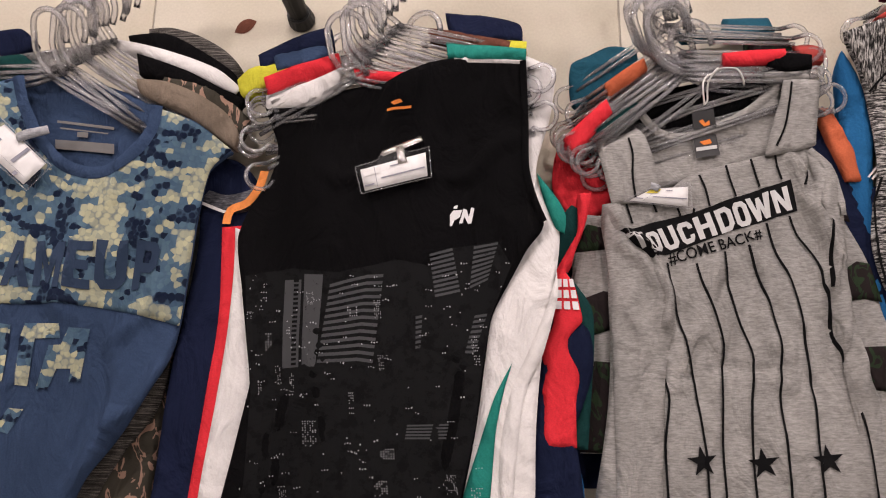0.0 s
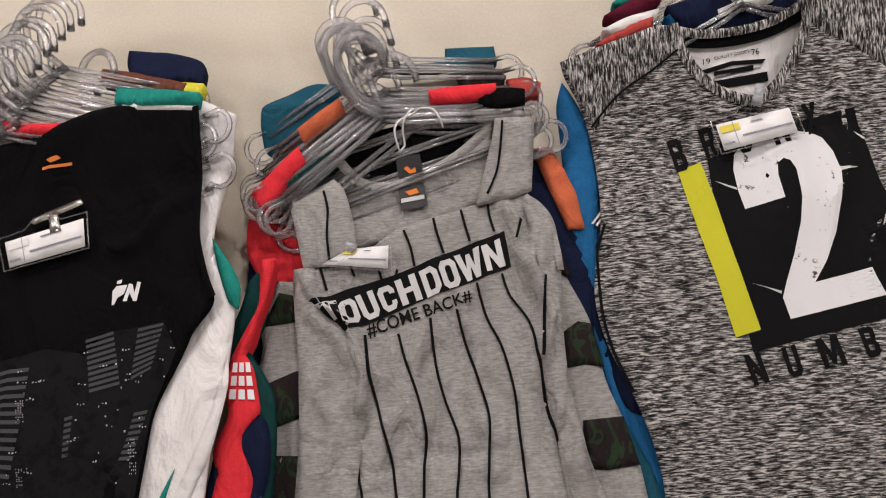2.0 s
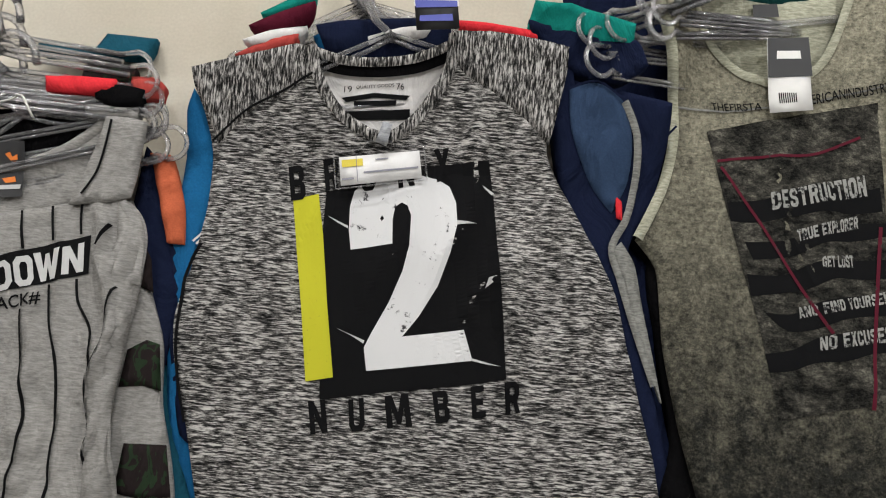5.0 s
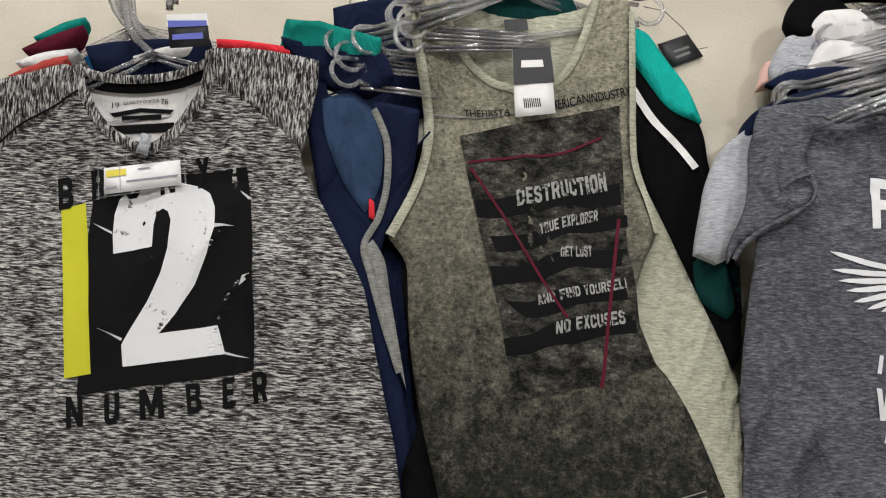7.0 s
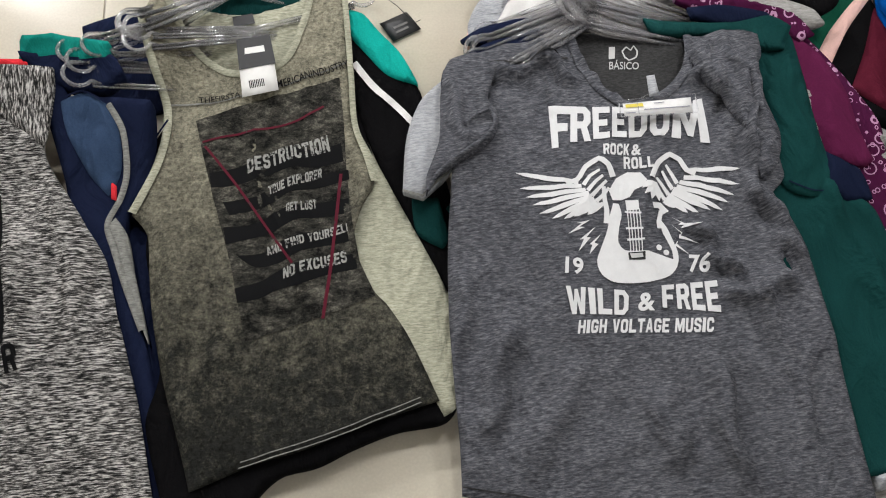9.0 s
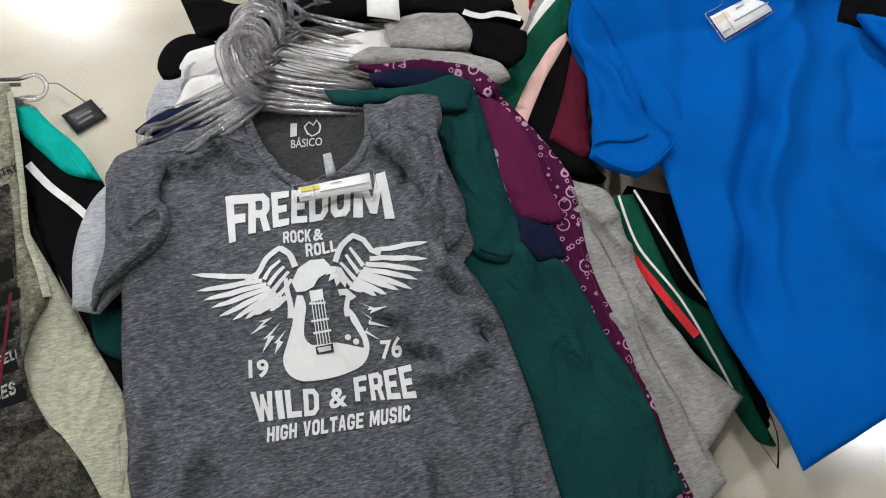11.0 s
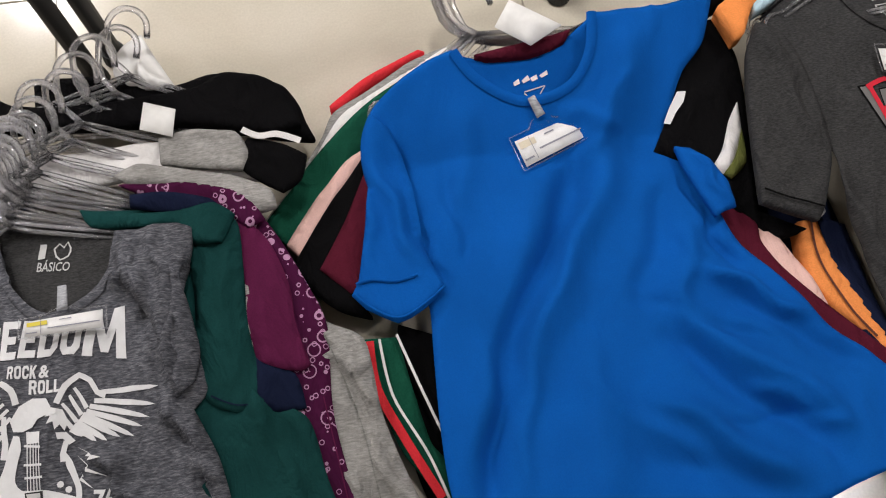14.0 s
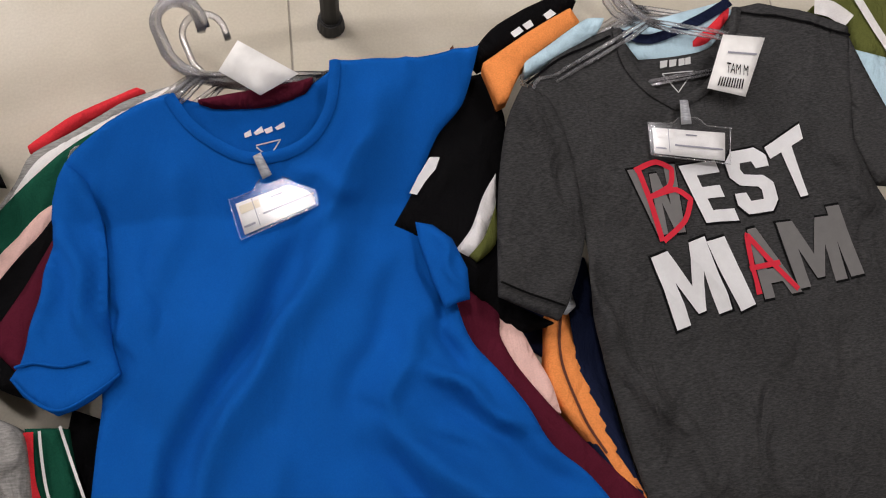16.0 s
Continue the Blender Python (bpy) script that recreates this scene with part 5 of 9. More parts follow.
ribbon("collar", [(0.244, 0.443), (0.274, 0.410), (0.310, 0.403), (0.356, 0.414), (0.407, 0.438), (0.446, 0.467), (0.459, 0.482)], 0.013, MAT["grey"], tk, Drape("C", -0.006, (), 0, 0), 0.004, thick=0.003)
ribbon("armhole_binding", [(0.495, 0.373), (0.512, 0.351), (0.527, 0.317), (0.532, 0.266)], 0.010, MAT["grey"], tk, dC, 0.003, thick=0.002)
for q in ([(0.323, 0.439), (0.356, 0.443), (0.360, 0.415), (0.325, 0.412)], [(0.324, 0.398), (0.359, 0.404), (0.363, 0.370), (0.326, 0.365)]):
    shape("maker_label", [q], MAT["black_tag"], tk, Drape("C", 0.000, (), 0, 0), 0.003, "black woven label with an orange mark")
shape("label_mark", [[(0.333, 0.424), (0.339, 0.427), (0.343, 0.421), (0.349, 0.425), (0.350, 0.418), (0.341, 0.416)]], MAT["ink_orange"], tk, Drape("C", 0.000, (), 0, 0), 0.004)
shape("label_mark", [[(0.333, 0.392), (0.349, 0.396), (0.352, 0.389), (0.339, 0.386)]], MAT["ink_orange"], tk, Drape("C", 0.000, (), 0, 0), 0.004)
shape("label_mark", [[(0.327, 0.382), (0.359, 0.386), (0.359, 0.380), (0.327, 0.376)]], MAT["ink_offwhite"], tk, Drape("C", 0.000, (), 0, 0), 0.004)
# pinstripes
for q in ([(0.215, 0.292), (0.223, 0.260)], [(0.271, 0.198), (0.276, 0.143), (0.287, 0.088), (0.297, 0.041), (0.301, -0.003), (0.306, -0.074), (0.306, -0.160)],
          [(0.256, 0.048), (0.256, 0.023), (0.260, -0.004), (0.251, -0.067), (0.251, -0.160)],
          [(0.314, 0.197), (0.321, 0.163), (0.335, 0.115), (0.343, 0.068), (0.338, 0.028), (0.336, -0.004), (0.331, -0.073), (0.331, -0.160)],
          [(0.357, 0.215), (0.360, 0.155), (0.369, 0.108), (0.383, 0.061), (0.381, 0.022), (0.377, -0.004), (0.372, -0.074), (0.372, -0.160)],
          [(0.392, 0.224), (0.399, 0.183), (0.412, 0.134), (0.423, 0.087), (0.420, 0.041), (0.416, -0.004), (0.418, -0.073), (0.418, -0.160)],
          [(0.421, 0.258), (0.430, 0.211), (0.447, 0.169), (0.458, 0.113), (0.460, 0.061), (0.463, -0.005), (0.462, -0.074), (0.462, -0.160)],
          [(0.455, 0.268), (0.462, 0.239), (0.484, 0.203), (0.492, 0.154), (0.496, 0.101), (0.506, 0.047), (0.518, -0.004), (0.528, -0.074), (0.528, -0.160)],
          [(0.487, 0.341), (0.477, 0.311)], [(0.517, 0.282), (0.508, 0.246), (0.503, 0.197), (0.497, 0.154)],
          [(0.255, 0.293), (0.260, 0.277)], [(0.292, 0.284), (0.297, 0.266)], [(0.328, 0.337), (0.336, 0.313), (0.340, 0.286)],
          [(0.369, 0.351), (0.373, 0.328), (0.380, 0.301)], [(0.407, 0.360), (0.411, 0.338), (0.416, 0.315)], [(0.444, 0.370), (0.445, 0.349), (0.450, 0.326)],
          [(0.313, 0.269), (0.317, 0.283)]):
    ribbon("pinstripe", q, 0.0034, MAT["ink_black"], tk, dC, 0.0030)
ribbon("pinstripe", [(0.223, 0.398), (0.228, 0.372), (0.226, 0.334), (0.229, 0.297)], 0.0032, MAT["ink_black"], tk, Drape("C", 0.014, (), 0.003, 23), 0.002)
ribbon("pinstripe", [(0.472, 0.476), (0.467, 0.442), (0.459, 0.407), (0.444, 0.377)], 0.0032, MAT["ink_black"], tk, Drape("C", 0.012, (), 0.003, 24), 0.002)
# slogan
panel = shape("slogan_panel", [[(0.200, 0.244), (0.256, 0.262), (0.313, 0.276), (0.384, 0.301), (0.463, 0.326), (0.468, 0.276), (0.428, 0.263), (0.370, 0.247), (0.314, 0.226), (0.247, 0.202), (0.225, 0.218), (0.213, 0.232)]], MAT["ink_black"], tk, dC, 0.0014, "black printed slogan panel")
for ch, q in (("T", [(0.229, 0.216), (0.243, 0.219), (0.235, 0.246), (0.208, 0.238)]), ("O", [(0.248, 0.209), (0.268, 0.216), (0.258, 0.249), (0.237, 0.242)]), ("U", [(0.273, 0.216), (0.294, 0.224), (0.282, 0.258), (0.259, 0.250)]), ("C", [(0.299, 0.225), (0.317, 0.232), (0.309, 0.264), (0.286, 0.258)]), ("H", [(0.322, 0.233), (0.349, 0.241), (0.339, 0.277), (0.312, 0.267)]), ("D", [(0.355, 0.242), (0.377, 0.250), (0.367, 0.287), (0.345, 0.278)]), ("O", [(0.380, 0.251), (0.402, 0.257), (0.392, 0.295), (0.370, 0.288)]), ("W", [(0.405, 0.259), (0.432, 0.268), (0.427, 0.307), (0.393, 0.296)]), ("N", [(0.436, 0.271), (0.461, 0.278), (0.456, 0.316), (0.430, 0.307)])):
    block_word("letter", ch, q, MAT["ink_offwhite"], panel, dC, 0.0024)
lettering("slogan_line", "#COME BACK#", [(0.276, 0.193), (0.415, 0.233), (0.411, 0.250), (0.271, 0.213)], MAT["ink_black"], tk, dC, 0.0022, 0.012)
# stars along the hem
for cx, cy in [(0.212, -0.106), (0.300, -0.090), (0.385, -0.092), (0.472, -0.087), (0.553, -0.094)]:
    pts = []
    for k in range(10):
        a, r = radians(90 + 36 * k + 6), (0.022 if k % 2 == 0 else 0.0085)
        pts.append((cx + r * math.cos(a), cy + r * math.sin(a)))
    shape("star_print", [pts], MAT["ink_black"], tk, dC, 0.0024)
price_card([(0.216, 0.294), (0.307, 0.281), (0.309, 0.315), (0.255, 0.313)], dC, 0.006, [(0.256, 0.309), (0.260, 0.319)])
# string tie on the topmost hanger
cord = thing("string_tie", "thin white string looped round a hanger neck", "string", (0.35, 0.5, 0.12))
bm = bmesh.new()
pts = smooth_loop([(0.390, 0.457), (0.378, 0.479), (0.357, 0.488), (0.338, 0.475), (0.327, 0.452), (0.331, 0.430), (0.338, 0.439), (0.338, 0.463), (0.353, 0.482)], 0.006, False)
tube(bm, [(x, y, 0.135 + 0.012 * math.sin(i * 0.5)) for i, (x, y) in enumerate(pts)], 0.0014, 5)
part("loop", bm, MAT["thread"], cord)

for nm, mt, lf, lab, q, dn in (
    ("camouflage_shirt", "grey", -0.014, "grey shirt with dark camouflage sleeves under a pinstripe top", [(0.129, 0.232), (0.155, 0.283), (0.194, 0.281), (0.312, 0.309), (0.463, 0.368), (0.497, 0.382), (0.520, 0.336), (0.541, 0.267), (0.567, 0.200), (0.579, 0.121), (0.597, 0.065), (0.610, 0.011), (0.617, -0.061), (0.615, -0.086), (0.134, -0.079), (0.134, -0.002), (0.141, 0.056), (0.136, 0.086), (0.131, 0.108), (0.121, 0.142), (0.132, 0.193)], 0.02),
    ("red_shirt", "red", -0.030, "crimson top under hanger ends in a heap", [(0.121, 0.412), (0.176, 0.446), (0.211, 0.376), (0.196, 0.304), (0.151, 0.279), (0.120, 0.301), (0.106, 0.342)], 0.03),
    ("navy_shirt", "navy", -0.050, "dark navy shirt at the bottom of a heap", [(0.106, 0.341), (0.169, 0.325), (0.353, 0.276), (0.549, 0.305), (0.603, 0.170), (0.643, -0.130), (0.104, -0.129), (0.099, 0.059), (0.098, 0.203)], 0.034),
    ("teal_shirt", "petrol", -0.034, "petrol-blue top low in a heap", [(0.544, 0.213), (0.571, 0.170), (0.608, 0.057), (0.633, -0.009), (0.653, -0.126), (0.492, -0.126), (0.529, 0.199)], 0.04),
    ("navy_shirt", "navy", -0.024, "navy and coral top in a heap", [(0.505, 0.459), (0.539, 0.401), (0.565, 0.331), (0.581, 0.255), (0.569, 0.169), (0.528, 0.198), (0.496, 0.362)], 0.03),
):
    g = thing(nm, lab, "shirt", (0.4, 0.1, 0), "shirts under the pinstripe top")
    dq = Drape("C", lf, (), 0.004, len(lab))
    cloth("body", q, MAT[mt], g, dq, dn)
    if "camouflage" in lab:
        for q2 in ([(0.133, 0.221), (0.156, 0.266), (0.195, 0.256), (0.196, 0.227)], [(0.123, 0.140), (0.177, 0.160), (0.197, 0.156), (0.191, 0.103), (0.149, 0.089), (0.133, 0.108)], [(0.137, 0.055), (0.193, 0.051), (0.187, 0.012), (0.176, -0.079), (0.132, -0.078), (0.137, -0.002)], [(0.507, 0.323), (0.524, 0.327), (0.538, 0.304), (0.548, 0.261), (0.532, 0.266), (0.515, 0.297)], [(0.528, 0.186), (0.550, 0.200), (0.567, 0.196), (0.578, 0.138), (0.554, 0.143), (0.525, 0.139)], [(0.543, 0.072), (0.595, 0.074), (0.609, 0.013), (0.567, 0.009), (0.539, 0.013)]):
            cloth("sleeve_band", q2, MAT["camo_green"], g, Drape("C", lf + 0.004, (), 0.004, len(lab)), 0.004, corner=True, label="dark camouflage sleeve band")
for nm, mt, lf, lab, q in (
    ("petrol_shirt", "petrol", -0.022, "petrol-blue top folded over a clear hanger", [(0.139, 0.530), (0.173, 0.557), (0.210, 0.580), (0.249, 0.569), (0.243, 0.517), (0.213, 0.496), (0.150, 0.463), (0.139, 0.471)]),
    ("petrol_shirt", "petrol", -0.016, "petrol-blue strap over a clear hanger", [(0.319, 0.606), (0.401, 0.607), (0.403, 0.640), (0.477, 0.637), (0.478, 0.599), (0.410, 0.593), (0.327, 0.589)]),
    ("coral_shirt", "rust", 0.004, "coral top folded over a clear hanger", [(0.190, 0.488), (0.219, 0.508), (0.251, 0.525), (0.257, 0.508), (0.229, 0.488), (0.198, 0.468)]),
    ("red_shirt", "red", 0.010, "bright red top folded over a clear hanger", [(0.122, 0.403), (0.154, 0.430), (0.191, 0.461), (0.200, 0.440), (0.169, 0.405), (0.141, 0.374)]),
    ("pine_shirt", "pine", 0.007, "dark green top folded over a clear hanger", [(0.165, 0.419), (0.202, 0.440), (0.240, 0.456), (0.254, 0.443), (0.210, 0.413), (0.173, 0.404)]),
    ("black_shirt", "black", -0.010, "black top inside the heap", [(0.229, 0.451), (0.282, 0.479), (0.357, 0.492), (0.454, 0.492), (0.416, 0.456), (0.340, 0.420), (0.273, 0.421)]),
    ("red_shirt", "red", 0.002, "red top folded over a clear hanger", [(0.374, 0.530), (0.425, 0.534), (0.468, 0.532), (0.467, 0.515), (0.424, 0.511), (0.376, 0.512)]),
    ("camouflage_shirt", "camo_green", 0.003, "grey camouflage top folded over a clear hanger", [(0.414, 0.557), (0.452, 0.563), (0.482, 0.560), (0.481, 0.535), (0.454, 0.532), (0.421, 0.532)]),
    ("black_shirt", "black", 0.005, "black top folded over a clear hanger", [(0.441, 0.522), (0.476, 0.525), (0.507, 0.521), (0.505, 0.497), (0.468, 0.496), (0.443, 0.503)]),
    ("brick_shirt", "brick", 0.000, "brick-red top folded over a clear hanger", [(0.483, 0.542), (0.514, 0.544), (0.531, 0.531), (0.527, 0.513), (0.491, 0.511)]),
    ("coral_shirt", "rust", -0.016, "coral side of a top in a heap", [(0.513, 0.448), (0.540, 0.448), (0.567, 0.383), (0.575, 0.329), (0.553, 0.329), (0.530, 0.399)]),
    ("grey_shirt", "grey", 0.006, "grey camouflage strap over a clear hanger", [(0.431, 0.494), (0.468, 0.497), (0.501, 0.498), (0.502, 0.482), (0.464, 0.481), (0.434, 0.486)]),
):
    g = thing(nm, lab, "tank top", (0.35, 0.5, 0), "folded tops on hangers")
    cloth("shoulder", q, MAT[mt], g, Drape("C", lf, (), 0.004, len(lab), crease=0.010, run=25), 0.025, 0.004, 0.007)
hanger_row([(0.279, 0.534), (0.310, 0.490)], 0.090, 0.108, 15, 18, 8, 17, 21, 13)
top_hanger("C", [(0.346, 0.482)], 17, 12)
for k, (x, y) in enumerate([(0.485, 0.554), (0.500, 0.532), (0.507, 0.510), (0.514, 0.484), (0.518, 0.453)]):
    a = radians(13 + k)
    hanger(x - 0.18 * math.cos(a) - 0.078 * math.sin(a), y - 0.18 * math.sin(a) + 0.078 * math.cos(a), heap_z("C", x, y) + 0.004 - 0.004 * k, 13 + k, 8, -4)

# =====================================================================
# heap D: black and white melange shirt with a large numeral
# =====================================================================
dD = Drape("D", 0.0, [(0.622, 0.273, 0.628, 0.023, 0.016, 0.011), (0.662, 0.232, 0.668, 0.026, 0.0144, 0.0088), (1.002, 0.356, 1.016, 0.156, 0.016, 0.0132), (1.075, 0.362, 1.136, 0.122, 0.0176, 0.011), (0.582, 0.314, 0.605, 0.229, 0.008, -0.004)], 0.004, 31, crease=0.010, run=85)
sh = thing("melange_t_shirt", "black and white melange short-sleeved shirt with a large white numeral", "t-shirt", (0.85, 0.25, 0))
cloth("body", [(0.561, 0.561), (0.619, 0.578), (0.700, 0.598), (0.722, 0.598), (0.731, 0.564), (0.755, 0.524), (0.787, 0.502), (0.824, 0.490), (0.857, 0.510), (0.883, 0.546), (0.903, 0.585), (0.905, 0.630), (0.954, 0.634), (1.013, 0.631), (1.058, 0.624), (1.058, 0.591), (1.048, 0.536), (1.040, 0.493), (1.054, 0.459), (1.081, 0.415), (1.111, 0.364), (1.142, 0.307), (1.160, 0.235), (1.182, 0.153), (1.197, 0.099), (1.210, 0.033), (1.246, -0.144), (0.633, -0.181), (0.638, -0.002), (0.612, 0.103), (0.587, 0.171), (0.578, 0.227), (0.583, 0.270), (0.595, 0.323), (0.600, 0.383), (0.596, 0.458), (0.582, 0.507), (0.566, 0.540)], MAT["melange"], sh, dD, 0.006, 0.005, 0.008)
cloth("sleeve", [(0.562, 0.560), (0.620, 0.578), (0.700, 0.599), (0.719, 0.595), (0.724, 0.562), (0.689, 0.539), (0.646, 0.513), (0.603, 0.466), (0.589, 0.499), (0.570, 0.538)], MAT["melange_up"], sh, dD.up(0.003), 0.004, 0.004)
cloth("sleeve", [(0.904, 0.630), (0.953, 0.635), (1.012, 0.631), (1.058, 0.624), (1.058, 0.590), (1.049, 0.533), (1.042, 0.497), (1.013, 0.525), (0.959, 0.562), (0.917, 0.586)], MAT["melange_up"], sh, dD.up(0.003), 0.004, 0.004)
cloth("back_neck", [(0.714, 0.599), (0.766, 0.587), (0.818, 0.587), (0.871, 0.599), (0.909, 0.624), (0.916, 0.583), (0.890, 0.532), (0.847, 0.504), (0.794, 0.501), (0.739, 0.530), (0.722, 0.564)], MAT["white"], sh, Drape("D", -0.016, (), 0.002, 32), label="white inside of the neck with a printed size mark")
ribbon("neck_tape", [(0.719, 0.585), (0.760, 0.578), (0.811, 0.579), (0.863, 0.589), (0.908, 0.610)], 0.018, MAT["black"], sh, Drape("D", -0.012, (), 0, 0), 0.003)
ribbon("collar", [(0.719, 0.597), (0.730, 0.562), (0.756, 0.522), (0.787, 0.500), (0.824, 0.488), (0.857, 0.507), (0.884, 0.544), (0.903, 0.581), (0.906, 0.626)], 0.015, MAT["melange_up"], sh, dD, 0.003, thick=0.003)
ribbon("collar", [(0.717, 0.596), (0.759, 0.586), (0.811, 0.587), (0.862, 0.597), (0.906, 0.618)], 0.012, MAT["melange_up"], sh, Drape("D", -0.008, (), 0, 0), 0.004, thick=0.003)
dDn = Drape("D", -0.016, (), 0.002, 32)
for w, q in (("19", [(0.764, 0.549), (0.775, 0.551), (0.774, 0.558), (0.764, 0.557)]), ("76", [(0.834, 0.558), (0.844, 0.559), (0.844, 0.567), (0.833, 0.566)]), ("QUALITY GOODS", [(0.780, 0.554), (0.831, 0.561), (0.830, 0.566), (0.780, 0.559)])):
    lettering("neck_print", w, q, MAT["ink_black"], sh, dDn, 0.002)
shape("neck_print", [[(0.761, 0.542), (0.805, 0.552), (0.853, 0.552), (0.848, 0.546), (0.806, 0.546), (0.768, 0.537)], [(0.778, 0.539), (0.835, 0.545), (0.835, 0.538), (0.779, 0.532)], [(0.765, 0.525), (0.854, 0.535), (0.855, 0.522), (0.766, 0.514)]], MAT["ink_black"], sh, dDn, 0.002)
ribbon("side_seam", [(0.597, 0.468), (0.638, 0.510), (0.689, 0.540), (0.724, 0.563)], 0.003, MAT["ink_black"], sh, dD, 0.005)
ribbon("armhole_seam", [(0.601, 0.330), (0.587, 0.292), (0.585, 0.257), (0.585, 0.206), (0.594, 0.157), (0.612, 0.103)], 0.004, MAT["ink_black"], sh, dD, 0.0015)
# numeral print
panel = shape("number_panel", [[(0.754, 0.414), (0.770, 0.418), (0.775, 0.440), (0.965, 0.472), (0.975, 0.422), (0.987, 0.341), (0.999, 0.253), (1.006, 0.187), (0.937, 0.173), (0.853, 0.159), (0.775, 0.144), (0.765, 0.239), (0.755, 0.326)]], MAT["ink_black"], sh, dD, 0.0013, "black printed panel with rough edges")
shape("colour_bar", [[(0.711, 0.400), (0.744, 0.410), (0.756, 0.355), (0.771, 0.268), (0.789, 0.173), (0.755, 0.165), (0.740, 0.252), (0.724, 0.331)]], MAT["ink_yellow"], sh, dD, 0.0018, "lime yellow printed bar")
shape("numeral", [[(0.794, 0.338), (0.848, 0.349), (0.845, 0.382), (0.847, 0.399), (0.855, 0.405), (0.863, 0.401), (0.869, 0.388), (0.870, 0.348), (0.864, 0.314), (0.850, 0.273), (0.832, 0.233), (0.824, 0.213), (0.830, 0.184), (0.963, 0.208), (0.949, 0.246), (0.871, 0.231), (0.890, 0.258), (0.911, 0.299), (0.924, 0.344), (0.930, 0.382), (0.926, 0.412), (0.916, 0.433), (0.899, 0.442), (0.877, 0.444), (0.829, 0.436), (0.803, 0.430), (0.791, 0.417), (0.787, 0.395), (0.789, 0.364)]], MAT["ink_worn"], panel, dD, 0.0021, "large worn white printed numeral two")
for ch, q in (("B", [(0.709, 0.397), (0.728, 0.402), (0.720, 0.448), (0.700, 0.443)]), ("R", [(0.753, 0.414), (0.770, 0.418), (0.764, 0.460), (0.745, 0.456)]), ("O", [(0.800, 0.417), (0.819, 0.421), (0.813, 0.463), (0.794, 0.460)]), ("N", [(0.849, 0.424), (0.870, 0.429), (0.863, 0.470), (0.842, 0.466)]), ("X", [(0.898, 0.438), (0.919, 0.444), (0.911, 0.484), (0.890, 0.480)])):
    block_word("letter", ch, q, MAT["ink_black"], sh, dD, 0.0026)
for ch, q in (("N", [(0.769, 0.101), (0.790, 0.105), (0.782, 0.145), (0.761, 0.141)]), ("U", [(0.817, 0.107), (0.836, 0.111), (0.830, 0.151), (0.811, 0.147)]), ("M", [(0.863, 0.116), (0.894, 0.121), (0.885, 0.161), (0.856, 0.155)]), ("B", [(0.923, 0.127), (0.941, 0.130), (0.935, 0.169), (0.915, 0.165)]), ("E", [(0.968, 0.136), (0.985, 0.140), (0.979, 0.179), (0.963, 0.175)]), ("R", [(1.009, 0.144), (1.027, 0.148), (1.022, 0.187), (1.004, 0.183)])):
    block_word("letter", ch, q, MAT["ink_black"], sh, dD, 0.0022)
for q in ([[(0.929, 0.387), (0.956, 0.386), (0.941, 0.383), (0.930, 0.381)], [(0.787, 0.370), (0.759, 0.381), (0.773, 0.373), (0.788, 0.366)], [(0.824, 0.222), (0.786, 0.235), (0.806, 0.227), (0.823, 0.218)], [(0.976, 0.315), (0.986, 0.318), (0.985, 0.312), (0.972, 0.301)], [(0.962, 0.211), (0.999, 0.203), (0.978, 0.205), (0.961, 0.208)], [(0.959, 0.438), (0.975, 0.429), (0.972, 0.426), (0.962, 0.434)]]):
    shape("torn_print", [q], MAT["ink_offwhite"], panel, dD, 0.0023)
price_card([(0.772, 0.417), (0.881, 0.438), (0.874, 0.477), (0.765, 0.458)], dD, 0.008, [(0.829, 0.502), (0.822, 0.476)])

